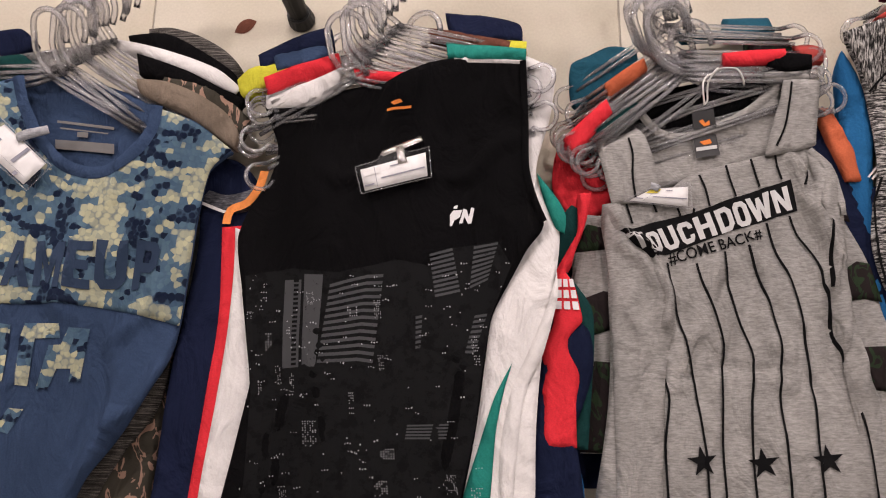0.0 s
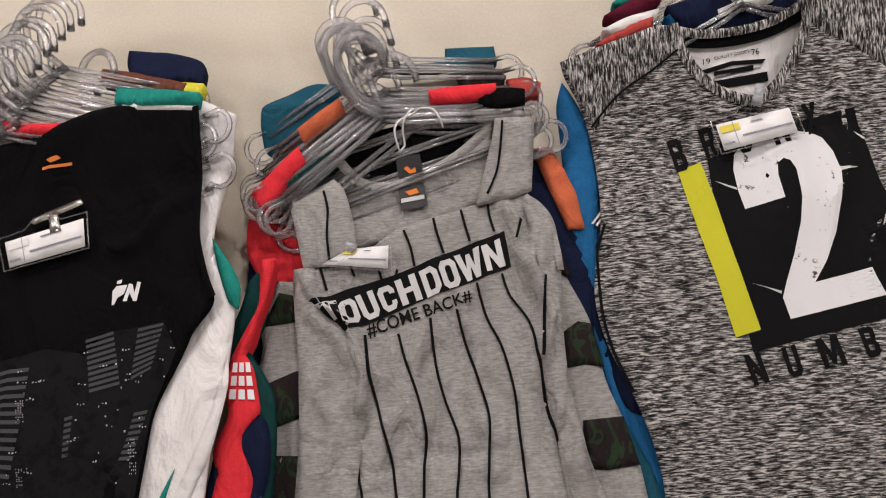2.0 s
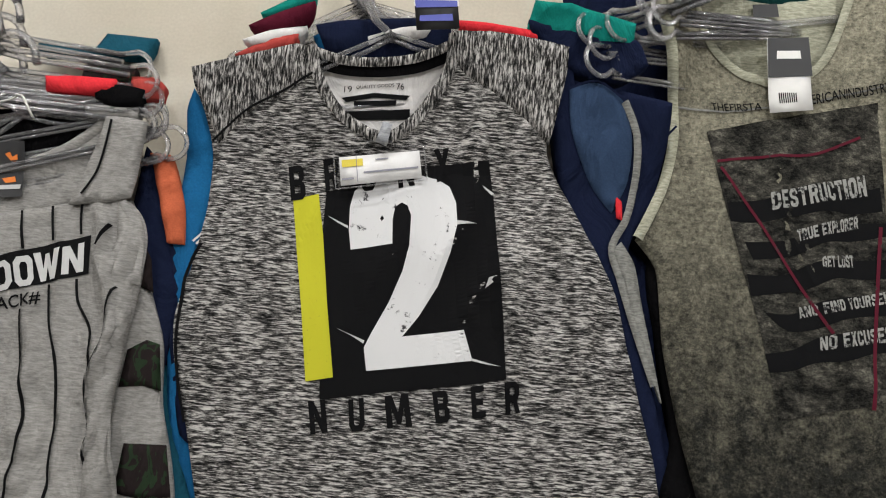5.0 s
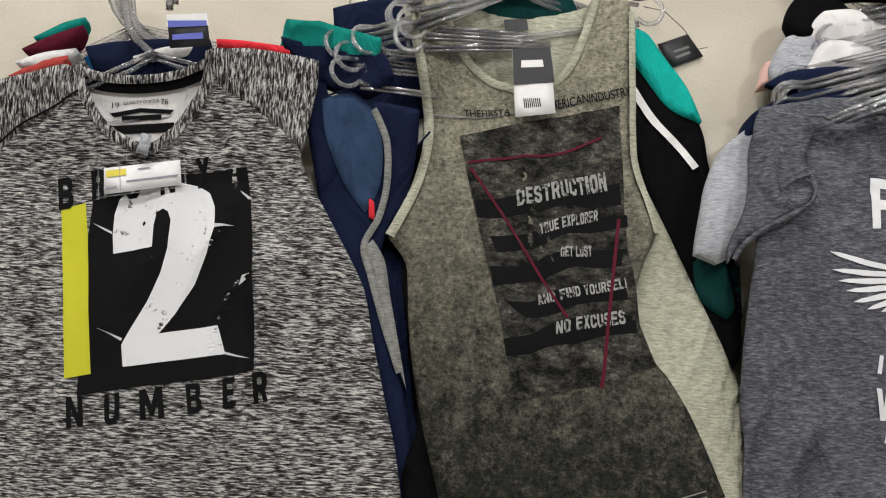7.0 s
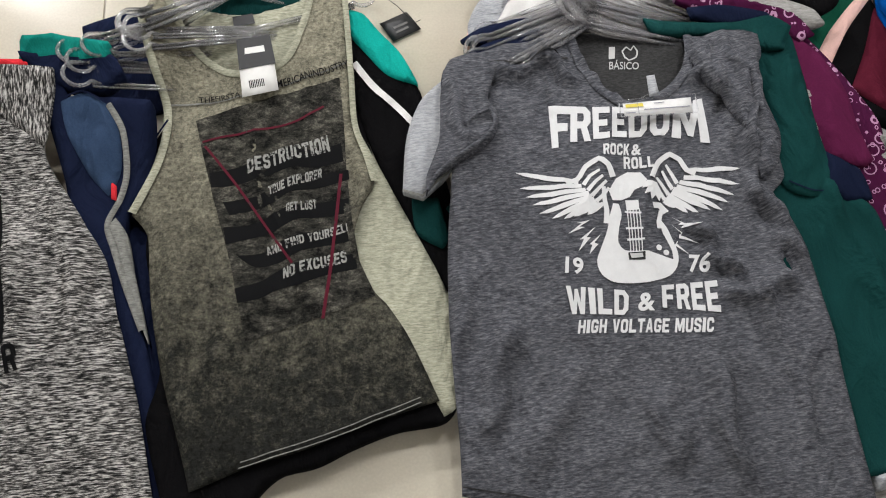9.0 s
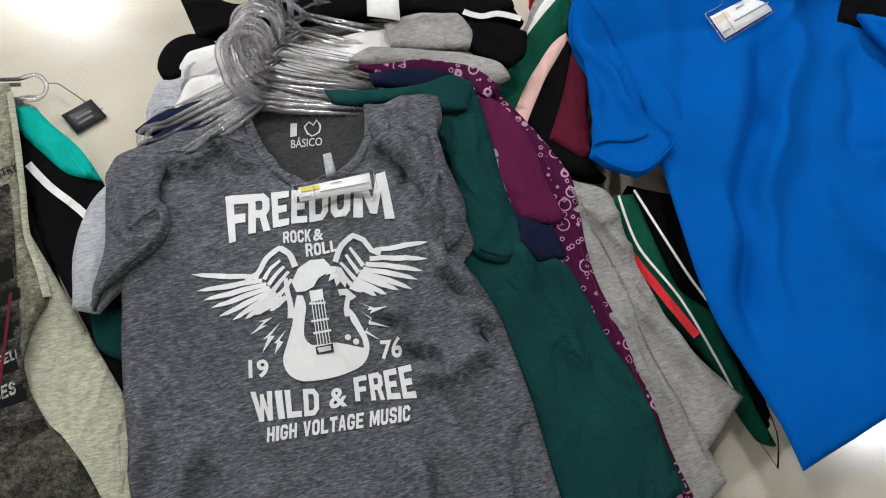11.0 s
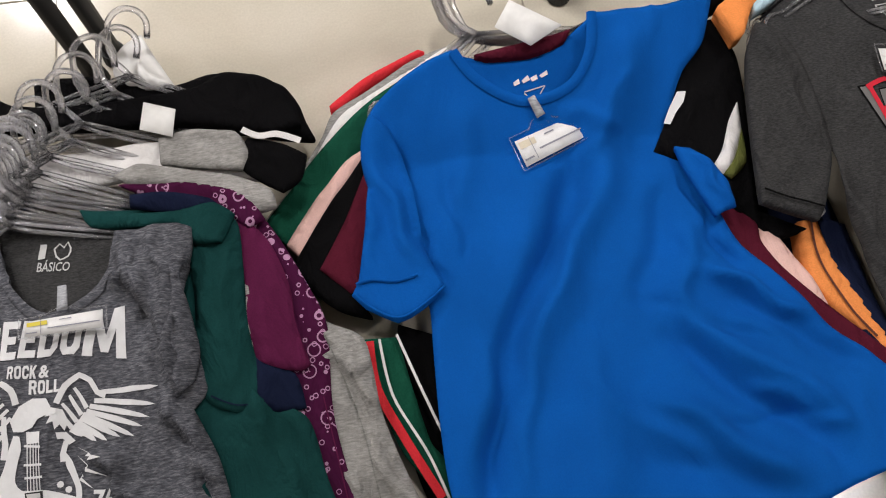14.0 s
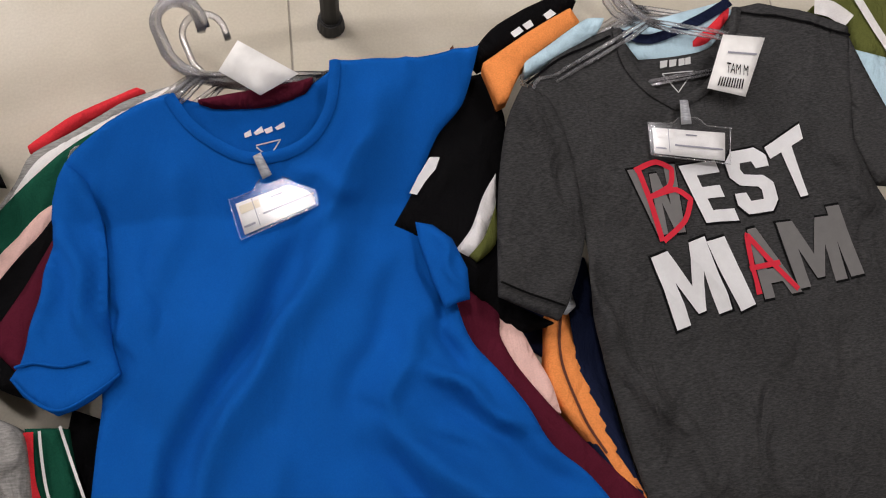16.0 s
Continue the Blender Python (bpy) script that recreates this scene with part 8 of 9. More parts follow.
# shirts behind heap F, seen along their shoulders
for nm, mt, lf, lab, q, dn in (
    ("black_jacket", "black", -0.060, "black top lying on the floor behind a heap", [(2.140, 0.863), (2.208, 0.876), (2.270, 0.861), (2.324, 0.832), (2.348, 0.791), (2.357, 0.758), (2.368, 0.730), (2.315, 0.739), (2.243, 0.762), (2.163, 0.785), (2.045, 0.811), (1.919, 0.826), (1.919, 0.901), (2.011, 0.896)], 0.06),
    ("black_jacket", "black", -0.030, "black top folded over a clear hanger", [(1.809, 0.890), (1.837, 0.895), (1.865, 0.871), (1.902, 0.846), (2.022, 0.832), (2.181, 0.835), (2.239, 0.851), (2.312, 0.820), (2.345, 0.772), (2.350, 0.740), (2.304, 0.734), (2.177, 0.771), (1.993, 0.792), (1.902, 0.803), (1.829, 0.800)], 0.06),
    ("black_jacket", "black", -0.040, "black top in a heap of pale shirts", [(1.758, 0.758), (1.779, 0.802), (1.825, 0.813), (1.862, 0.782), (1.826, 0.745), (1.772, 0.729)], 0.06),
    ("white_shirt", "white", -0.034, "white shirt with pale lining on a clear hanger", [(1.791, 0.739), (1.810, 0.769), (1.864, 0.777), (1.900, 0.753), (2.102, 0.750), (2.211, 0.737), (2.301, 0.706), (2.315, 0.652), (2.225, 0.673), (2.117, 0.696), (1.991, 0.690), (1.847, 0.697), (1.794, 0.708)], 0.05),
    ("cream_shirt", "ash", -0.036, "pale grey shirt on a clear hanger", [(1.731, 0.682), (1.757, 0.730), (1.791, 0.735), (1.846, 0.709), (1.838, 0.679), (1.777, 0.661), (1.733, 0.660)], 0.05),
    ("navy_shirt", "navy", -0.022, "navy shirt on a clear hanger", [(1.715, 0.643), (1.748, 0.663), (1.809, 0.674), (1.853, 0.676), (1.862, 0.650), (1.810, 0.644), (1.758, 0.628)], 0.04),
    ("grey_shirt", "ash", -0.030, "light grey shirt on a clear hanger", [(1.754, 0.625), (1.796, 0.642), (1.840, 0.649), (1.865, 0.634), (1.849, 0.614), (1.789, 0.616)], 0.03),
    ("grey_shirt", "grey", -0.012, "grey heather sleeve folded over a clear hanger", [(2.130, 0.743), (2.178, 0.746), (2.250, 0.732), (2.266, 0.697), (2.255, 0.670), (2.193, 0.683), (2.131, 0.700)], 0.04),
    ("black_shirt", "black", -0.020, "black shoulder with a white stripe in a heap", [(2.247, 0.704), (2.267, 0.724), (2.320, 0.705), (2.354, 0.681), (2.341, 0.642), (2.312, 0.625), (2.279, 0.649), (2.254, 0.673)], 0.04),
    ("grey_shirt", "grey", -0.008, "grey heather shirt folded over a clear hanger", [(2.061, 0.687), (2.097, 0.702), (2.175, 0.679), (2.245, 0.658), (2.296, 0.626), (2.302, 0.596), (2.275, 0.594), (2.225, 0.629), (2.156, 0.652), (2.086, 0.666)], 0.03),
    ("plum_print_shirt", "plum_print", -0.006, "plum wheel-print shoulder over a clear hanger", [(2.069, 0.669), (2.157, 0.656), (2.226, 0.642), (2.260, 0.619), (2.283, 0.580), (2.256, 0.571), (2.206, 0.611), (2.121, 0.641)], 0.03),
    ("navy_shirt", "navy", -0.003, "dark navy shoulder over a clear hanger", [(2.087, 0.648), (2.157, 0.637), (2.207, 0.619), (2.224, 0.603), (2.154, 0.608), (2.088, 0.626)], 0.03),
    ("green_shoulder", "pine", 0.001, "pine green shoulder over a clear hanger", [(2.013, 0.636), (2.087, 0.617), (2.155, 0.609), (2.212, 0.611), (2.241, 0.589), (2.220, 0.548), (2.169, 0.555), (2.154, 0.585), (2.085, 0.595), (2.026, 0.608)], 0.03),
):
    g = thing(nm, lab, "shirt", (2.1, 0.75, 0), "folded shirts on hangers")
    dq = Drape("F", lf, (), 0.006, len(lab), crease=0.016, run=165)
    cloth("shoulder", q, MAT[mt], g, dq, dn * 0.35, 0.003, 0.007)
    if "stripe" in lab:
        ribbon("stripe", [(2.260, 0.735), (2.285, 0.719), (2.312, 0.718), (2.348, 0.701)], 0.010, MAT["white"], g, dq, 0.006)
paper = thing("price_slip", "small white paper slip on a hanger", "paper slip", (2.1, 0.75, 0.1))
cloth("slip", [(2.113, 0.804), (2.162, 0.783), (2.155, 0.736), (2.105, 0.757)], MAT["card"], paper, Drape("F", -0.004, (), 0, 0), 0.002, 0.001, 0.02, corner=True)
bag = thing("plastic_bag", "crumpled white plastic bag behind the hangers", "plastic bag", (2.05, 0.9, 0))
cloth("sheet", [(2.055, 0.943), (2.098, 0.970), (2.116, 0.928), (2.149, 0.862), (2.084, 0.862), (2.049, 0.901)], MAT["card"], bag, Drape("F", -0.06, [(2.091, 0.908, 2.149, 0.826, 0.008, 0.022)], 0.012, 71), 0.06, 0.03, 0.008)
hanger_row([(2.081, 0.880), (1.924, 0.679)], 0.090, 0.122, -8, 0, 8, 22, 26, 17)
hanger_row([(1.940, 0.690), (1.909, 0.628)], 0.118, 0.130, 0, 3, 7, 24, 30, 18)
top_hanger("F", [(1.916, 0.624)], 6, 26, -0.018)

# =====================================================================
# heap G: royal blue t-shirt
# =====================================================================
dG = Drape("G", 0.0, [(2.778, 0.616, 2.606, 0.318, 0.0192, -0.0243), (2.624, 0.386, 2.541, 0.108, 0.0208, -0.0221), (2.834, 0.629, 2.662, 0.344, 0.0304, 0.0229), (2.704, 0.596, 2.543, 0.198, 0.0352, 0.0172), (2.922, 0.830, 2.806, 0.612, 0.0272, 0.02), (2.950, 0.569, 2.980, 0.414, 0.0104, -0.0199), (2.916, 0.564, 2.825, 0.372, 0.0192, -0.0133), (2.935, 0.488, 2.870, 0.347, 0.016, 0.0143), (2.937, 0.420, 3.056, 0.318, 0.012, 0.0229), (2.943, 0.381, 3.126, 0.227, 0.0176, -0.0155), (2.858, 0.367, 3.065, 0.162, 0.0208, 0.0229), (2.844, 0.315, 3.039, 0.119, 0.0176, -0.0199), (2.804, 0.237, 2.971, 0.090, 0.0208, 0.0229), (2.737, 0.174, 2.948, 0.072, 0.0208, -0.0133), (2.487, 0.712, 2.502, 0.555, 0.008, -0.0111), (2.502, 0.555, 2.534, 0.448, 0.008, -0.0133), (2.498, 0.720, 2.435, 0.666, 0.0112, 0.0114), (2.728, 0.334, 2.720, 0.109, 0.032, 0.0114), (2.620, 0.731, 2.559, 0.526, 0.024, 0.0114), (2.779, 0.721, 2.857, 0.668, 0.0144, 0.0114), (2.789, 0.605, 2.693, 0.440, 0.0120, -0.0130), (2.756, 0.522, 2.642, 0.326, 0.0130, 0.0110), (2.642, 0.326, 2.592, 0.145, 0.0120, 0.0100), (2.605, 0.350, 2.554, 0.151, 0.0100, -0.0100), (2.562, 0.632, 2.583, 0.477, 0.0100, -0.0100), (2.952, 0.569, 2.972, 0.449, 0.0080, 0.0090), (2.945, 0.233, 3.056, 0.152, 0.0100, 0.0090), (2.886, 0.178, 3.048, 0.178, 0.0100, -0.0080), (2.883, 0.758, 2.791, 0.615, 0.0120, 0.0100), (2.823, 0.382, 2.996, 0.283, 0.0100, -0.0090), (2.716, 0.264, 2.874, 0.110, 0.0120, 0.0080)], 0.004, 81, (4.0, 3.0), 0.0055, 70)
sh = thing("royal_blue_t_shirt", "plain royal blue crew-neck t-shirt laid over a heap of clothes", "t-shirt", (2.75, 0.4, 0))
cloth("body", [(2.607, 0.832), (2.629, 0.792), (2.667, 0.761), (2.707, 0.743), (2.754, 0.742), (2.800, 0.764), (2.831, 0.805), (2.845, 0.863), (2.898, 0.865), (2.956, 0.863), (3.057, 0.875), (3.028, 0.798), (2.989, 0.759), (2.957, 0.698), (2.941, 0.639), (2.967, 0.607), (2.983, 0.558), (2.989, 0.503), (3.003, 0.448), (3.038, 0.398), (3.068, 0.351), (3.094, 0.295), (3.140, 0.248), (3.178, 0.186), (3.205, 0.138), (3.190, 0.112), (3.126, 0.092), (3.043, 0.073), (2.527, -0.071), (2.523, -0.001), (2.494, 0.144), (2.493, 0.229), (2.500, 0.335), (2.506, 0.417), (2.496, 0.460), (2.469, 0.521), (2.443, 0.625), (2.436, 0.675), (2.443, 0.718), (2.467, 0.758), (2.518, 0.796), (2.568, 0.821)], MAT["royal"], sh, dG, 0.006, 0.005, 0.008)
dGs = Drape("G", 0.016, [(2.457, 0.663, 2.496, 0.488, 0.0096, 0.0172), (2.483, 0.678, 2.517, 0.486, 0.0064, -0.0111), (2.440, 0.636, 2.426, 0.490, 0.0112, 0.0114)], 0.003, 82, crease=0.004, run=75)
cloth("sleeve", [(2.440, 0.694), (2.450, 0.725), (2.462, 0.744), (2.488, 0.716), (2.502, 0.671), (2.510, 0.620), (2.512, 0.569), (2.512, 0.520), (2.520, 0.484), (2.533, 0.445), (2.516, 0.426), (2.497, 0.413), (2.478, 0.403), (2.457, 0.397), (2.435, 0.410), (2.413, 0.426), (2.395, 0.450), (2.407, 0.470), (2.419, 0.515), (2.429, 0.562), (2.436, 0.600), (2.442, 0.630), (2.437, 0.670)], MAT["royal"], sh, dGs, 0.012, 0.003, corner=True)
ribbon("cuff", [(2.403, 0.464), (2.425, 0.468), (2.462, 0.460), (2.495, 0.466)], 0.005, MAT["royal"], sh, dGs, 0.003, thick=0.003)
ribbon("cuff", [(2.533, 0.443), (2.500, 0.420), (2.459, 0.403), (2.423, 0.423), (2.400, 0.449)], 0.004, MAT["royal"], sh, dGs, 0.002, thick=0.002)
cloth("sleeve", [(2.941, 0.625), (2.965, 0.619), (2.991, 0.595), (3.007, 0.548), (3.005, 0.503), (2.987, 0.500), (2.970, 0.492), (2.957, 0.533), (2.949, 0.567), (2.943, 0.596)], MAT["royal"], sh, Drape("G", 0.020, [(2.969, 0.607, 2.993, 0.507, 0.0070, 0.0120)], 0.004, 83, crease=0.004, run=150), 0.012, 0.003, 0.006, corner=True)
cloth("back_neck", [(2.605, 0.841), (2.654, 0.825), (2.740, 0.821), (2.801, 0.841), (2.852, 0.874), (2.852, 0.810), (2.806, 0.752), (2.736, 0.733), (2.672, 0.754), (2.621, 0.799)], MAT["royal"], sh, Drape("G", -0.024, (), 0.002, 84))
ribbon("collar", [(2.608, 0.826), (2.631, 0.788), (2.667, 0.758), (2.707, 0.738), (2.754, 0.738), (2.801, 0.759), (2.832, 0.801), (2.844, 0.861)], 0.016, MAT["royal"], sh, dG, 0.003, thick=0.003)
dGn = Drape("G", -0.024, (), 0.002, 84)
shape("neck_print", [[(2.704, 0.780), (2.714, 0.785), (2.715, 0.777), (2.705, 0.774)], [(2.718, 0.781), (2.730, 0.789), (2.733, 0.781), (2.721, 0.777)], [(2.733, 0.784), (2.745, 0.788), (2.746, 0.781), (2.736, 0.778)], [(2.749, 0.786), (2.763, 0.793), (2.764, 0.786), (2.752, 0.782)]], MAT["ink_white"], sh, dGn, 0.002)
ribbon("neck_mark", [(2.720, 0.763), (2.756, 0.769), (2.737, 0.745), (2.720, 0.761)], 0.0018, MAT["ink_offwhite"], sh, dGn, 0.002)
price_card([(2.696, 0.626), (2.810, 0.669), (2.795, 0.710), (2.684, 0.676)], dG, 0.002, [(2.723, 0.738), (2.735, 0.707)], "card_cream")
for nm, mt, lf, lab, q, dn in (
    ("red_trim_shirt", "red", -0.038, "grey shirt with a coral-red edge on a clear hanger", [(2.397, 0.788), (2.455, 0.822), (2.515, 0.846), (2.556, 0.859), (2.566, 0.855), (2.514, 0.835), (2.453, 0.808), (2.411, 0.782), (2.399, 0.779)], 0.04),
    ("grey_shirt", "grey", -0.032, "grey heather sleeve in a fan of shirts", [(2.401, 0.774), (2.461, 0.801), (2.543, 0.840), (2.602, 0.856), (2.570, 0.833), (2.468, 0.782), (2.406, 0.745), (2.343, 0.691), (2.277, 0.602), (2.266, 0.609), (2.323, 0.675), (2.378, 0.739)], 0.04),
    ("white_trim_shirt", "white", -0.028, "white trimmed sleeve in a fan of shirts", [(2.410, 0.764), (2.490, 0.804), (2.602, 0.854), (2.609, 0.840), (2.507, 0.793), (2.446, 0.752), (2.362, 0.687), (2.320, 0.646)], 0.03),
    ("green_shirt", "green", -0.024, "bottle green sleeve in a fan of shirts", [(2.268, 0.601), (2.333, 0.678), (2.407, 0.743), (2.469, 0.785), (2.549, 0.820), (2.609, 0.842), (2.522, 0.763), (2.459, 0.718), (2.406, 0.671), (2.306, 0.561)], 0.03),
    ("pink_shirt", "pink", -0.020, "pale pink sleeve in a fan of shirts", [(2.303, 0.562), (2.357, 0.637), (2.411, 0.691), (2.439, 0.705), (2.445, 0.682), (2.393, 0.642), (2.324, 0.535)], 0.025),
    ("black_shirt", "black", -0.016, "black sleeve in a fan of shirts", [(2.315, 0.530), (2.384, 0.631), (2.437, 0.690), (2.450, 0.652), (2.402, 0.556), (2.408, 0.450), (2.421, 0.421), (2.372, 0.442), (2.333, 0.481), (2.310, 0.513)], 0.03),
    ("maroon_shirt", "maroon", -0.009, "maroon sleeve in a fan of shirts", [(2.351, 0.508), (2.398, 0.585), (2.440, 0.670), (2.456, 0.627), (2.427, 0.541), (2.407, 0.467), (2.393, 0.462)], 0.02),
    ("maroon_shirt", "maroon", -0.024, "maroon shirt edge under a royal blue t-shirt", [(2.988, 0.546), (3.007, 0.528), (3.034, 0.514), (3.051, 0.484), (3.048, 0.455), (3.065, 0.411), (3.114, 0.336), (3.181, 0.252), (3.224, 0.198), (3.232, 0.129), (3.171, 0.157), (3.128, 0.232), (3.082, 0.311), (3.033, 0.384), (2.996, 0.447), (2.979, 0.498)], 0.02),
    ("pink_shirt", "pink", -0.030, "pale pink shirt edge under a royal blue t-shirt", [(3.037, 0.514), (3.055, 0.487), (3.079, 0.465), (3.097, 0.421), (3.113, 0.382), (3.121, 0.336), (3.096, 0.352), (3.065, 0.400), (3.039, 0.452)], 0.03),
    ("orange_shirt", "orange", -0.034, "orange shirt with a dark seam between two heaps", [(3.125, 0.482), (3.158, 0.484), (3.157, 0.453), (3.160, 0.411), (3.175, 0.361), (3.196, 0.278), (3.217, 0.223), (3.235, 0.164), (3.193, 0.197), (3.170, 0.270), (3.139, 0.321), (3.113, 0.381), (3.117, 0.430)], 0.05),
    ("navy_shirt", "navy", -0.036, "navy shirt between two heaps", [(3.162, 0.490), (3.201, 0.466), (3.201, 0.335), (3.217, 0.230), (3.244, 0.112), (3.249, 0.037), (3.192, 0.061), (3.168, 0.238), (3.146, 0.361)], 0.05),
):
    g = thing(nm, lab, "t-shirt", (2.75, 0.4, 0), "shirts in the blue heap")
    dq = Drape("G", lf, (), 0.003, len(lab))
    cloth("body", q, MAT[mt], g, dq, dn)
    if "dark seam" in lab:
        ribbon("seam", [(3.144, 0.479), (3.134, 0.436), (3.134, 0.397), (3.154, 0.319), (3.175, 0.275)], 0.004, MAT["brown"], g, dq, 0.003)
# behind the neck
for nm, mt, lf, lab, q in (
    ("maroon_shirt", "maroon", -0.010, "maroon shirt behind a blue neckline", [(2.644, 0.825), (2.702, 0.833), (2.760, 0.839), (2.810, 0.848), (2.798, 0.832), (2.739, 0.816), (2.662, 0.818)]),
    ("maroon_shirt", "maroon", -0.012, "maroon shoulder behind a royal blue t-shirt", [(3.009, 0.859), (3.037, 0.855), (3.040, 0.837), (3.025, 0.827), (3.007, 0.836)]),
):
    g = thing(nm, lab, "t-shirt", (2.8, 0.85, 0))
    cloth("shoulder", q, MAT[mt], g, Drape("G", lf, (), 0.003, 7), 0.03, 0.01, 0.009)
paper = thing("price_slip", "white paper slip tucked behind a blue neckline", "paper slip", (2.75, 0.86, 0.12))
cloth("slip", [(2.680, 0.852), (2.710, 0.891), (2.791, 0.843), (2.735, 0.817)], MAT["card"], paper, Drape("G", 0.012, (), 0, 0), 0.002, 0.001, 0.02, corner=True)
hanger_row([(2.637, 0.876), (2.649, 0.858)], 0.098, 0.122, 13, 16, 6, 22, 28, 19)
top_hanger("G", [(2.677, 0.860)], 17, 12, -0.024)

# =====================================================================
# heap H: graphite t-shirt with collegiate letters
# =====================================================================
dH = Drape("H", 0.0, [(3.184, 0.461, 3.259, 0.282, 0.0144, 0.0176), (3.173, 0.567, 3.195, 0.413, 0.0112, 0.0154), (3.237, 0.362, 3.345, 0.198, 0.0176, 0.0154), (3.586, 0.682, 3.621, 0.575, 0.016, 0.0132), (3.125, 0.782, 3.158, 0.576, 0.0112, 0.011), (3.376, 0.396, 3.388, 0.208, 0.0208, 0.0088)], 0.005, 91, crease=0.006, run=110)
sh = thing("graphite_t_shirt", "dark graphite heather t-shirt with white and red collegiate lettering", "t-shirt", (3.4, 0.5, 0))
cloth("body", [(3.271, 0.896), (3.279, 0.837), (3.307, 0.791), (3.344, 0.763), (3.396, 0.791), (3.442, 0.848), (3.469, 0.919), (3.507, 0.925), (3.588, 0.906), (3.649, 0.878), (3.636, 0.798), (3.622, 0.697), (3.636, 0.635), (3.678, 0.536), (3.727, 0.380), (3.736, 0.170), (3.729, 0.062), (3.243, 0.121), (3.223, 0.210), (3.208, 0.273), (3.194, 0.351), (3.180, 0.430), (3.175, 0.511), (3.178, 0.575), (3.154, 0.610), (3.118, 0.800), (3.188, 0.866)], MAT["graphite"], sh, dH, 0.006, 0.005, 0.008)
cloth("sleeve", [(3.113, 0.805), (3.149, 0.786), (3.172, 0.706), (3.179, 0.588), (3.168, 0.542), (3.140, 0.479), (3.126, 0.461), (3.087, 0.480), (3.045, 0.502), (3.054, 0.599), (3.066, 0.679), (3.087, 0.759)], MAT["graphite"], sh, Drape("H", 0.008, [(3.116, 0.783, 3.149, 0.577, 0.0112, 0.0132)], 0.003, 92), 0.02)
cloth("sleeve", [(3.643, 0.872), (3.663, 0.794), (3.694, 0.690), (3.715, 0.609), (3.644, 0.622), (3.620, 0.686), (3.630, 0.786)], MAT["graphite"], sh, Drape("H", 0.006, (), 0.003, 93), 0.02)
ribbon("sleeve_hem", [(3.048, 0.519), (3.089, 0.498), (3.135, 0.478)], 0.003, MAT["black"], sh, Drape("H", 0.009, (), 0.003, 92), 0.004)
ribbon("shoulder_seam", [(3.120, 0.808), (3.177, 0.846), (3.260, 0.879)], 0.004, MAT["black"], sh, dH, 0.003)
ribbon("shoulder_seam", [(3.471, 0.907), (3.557, 0.892), (3.644, 0.859)], 0.004, MAT["black"], sh, dH, 0.003)
cloth("back_neck", [(3.273, 0.907), (3.305, 0.848), (3.370, 0.851), (3.427, 0.865), (3.479, 0.932), (3.473, 0.853), (3.422, 0.790), (3.353, 0.757), (3.303, 0.787), (3.277, 0.845)], MAT["graphite"], sh, Drape("H", -0.012, (), 0.002, 94))
ribbon("collar", [(3.271, 0.890), (3.279, 0.834), (3.306, 0.787), (3.342, 0.759), (3.396, 0.787), (3.441, 0.843), (3.468, 0.915)], 0.015, MAT["graphite"], sh, dH, 0.003, thick=0.003)
dHn = Drape("H", -0.012, (), 0.002, 94)
shape("neck_print", [[(3.335, 0.829), (3.346, 0.831), (3.349, 0.842), (3.337, 0.841)], [(3.350, 0.830), (3.361, 0.832), (3.364, 0.843), (3.352, 0.842)], [(3.365, 0.831), (3.375, 0.833), (3.377, 0.844), (3.367, 0.843)], [(3.376, 0.833), (3.385, 0.834), (3.387, 0.846), (3.378, 0.844)]], MAT["ink_offwhite"], sh, dHn, 0.002)
ribbon("neck_mark", [(3.337, 0.820), (3.387, 0.822), (3.357, 0.788), (3.337, 0.820)], 0.0016, MAT["ink_offwhite"], sh, dHn, 0.002)
for ch, mt, q in (("W", "ink_grey", [(3.276, 0.567), (3.339, 0.571), (3.326, 0.672), (3.253, 0.667)]), ("E", "ink_white", [(3.362, 0.581), (3.413, 0.581), (3.389, 0.673), (3.332, 0.668)]), ("S", "ink_white", [(3.417, 0.588), (3.480, 0.592), (3.468, 0.691), (3.401, 0.683)]), ("T", "ink_white", [(3.501, 0.607), (3.540, 0.613), (3.530, 0.720), (3.469, 0.687)]),
                  ("M", "ink_white", [(3.296, 0.431), (3.382, 0.454), (3.356, 0.562), (3.271, 0.537)]), ("I", "ink_white", [(3.393, 0.449), (3.419, 0.458), (3.385, 0.559), (3.358, 0.554)]), ("A", "ink_grey", [(3.432, 0.463), (3.493, 0.470), (3.450, 0.571), (3.408, 0.564)]), ("M", "ink_grey", [(3.489, 0.474), (3.566, 0.483), (3.557, 0.578), (3.468, 0.573)]), ("I", "ink_grey", [(3.572, 0.485), (3.594, 0.488), (3.572, 0.593), (3.550, 0.591)])):
    q = np.array(q)
    c = q.mean(0)
    block_word("letter_shadow", ch, [tuple(c + (v - c) * 1.07) for v in q], MAT["ink_black"], sh, dH, 0.0012)
    block_word("letter", ch, [tuple(v) for v in q], MAT[mt], sh, dH, 0.0024)
ribbon("brush_letter", [(3.268, 0.671), (3.280, 0.624), (3.291, 0.559)], 0.008, MAT["ink_red"], sh, dH, 0.0036)
ribbon("brush_letter", [(3.264, 0.665), (3.298, 0.676), (3.320, 0.664), (3.315, 0.640), (3.277, 0.623), (3.323, 0.633), (3.343, 0.617), (3.330, 0.587), (3.293, 0.559)], 0.008, MAT["ink_red"], sh, dH, 0.0036)
ribbon("brush_letter", [(3.425, 0.471), (3.421, 0.514), (3.420, 0.559), (3.453, 0.515), (3.487, 0.474)], 0.008, MAT["ink_red"], sh, dH, 0.0036)
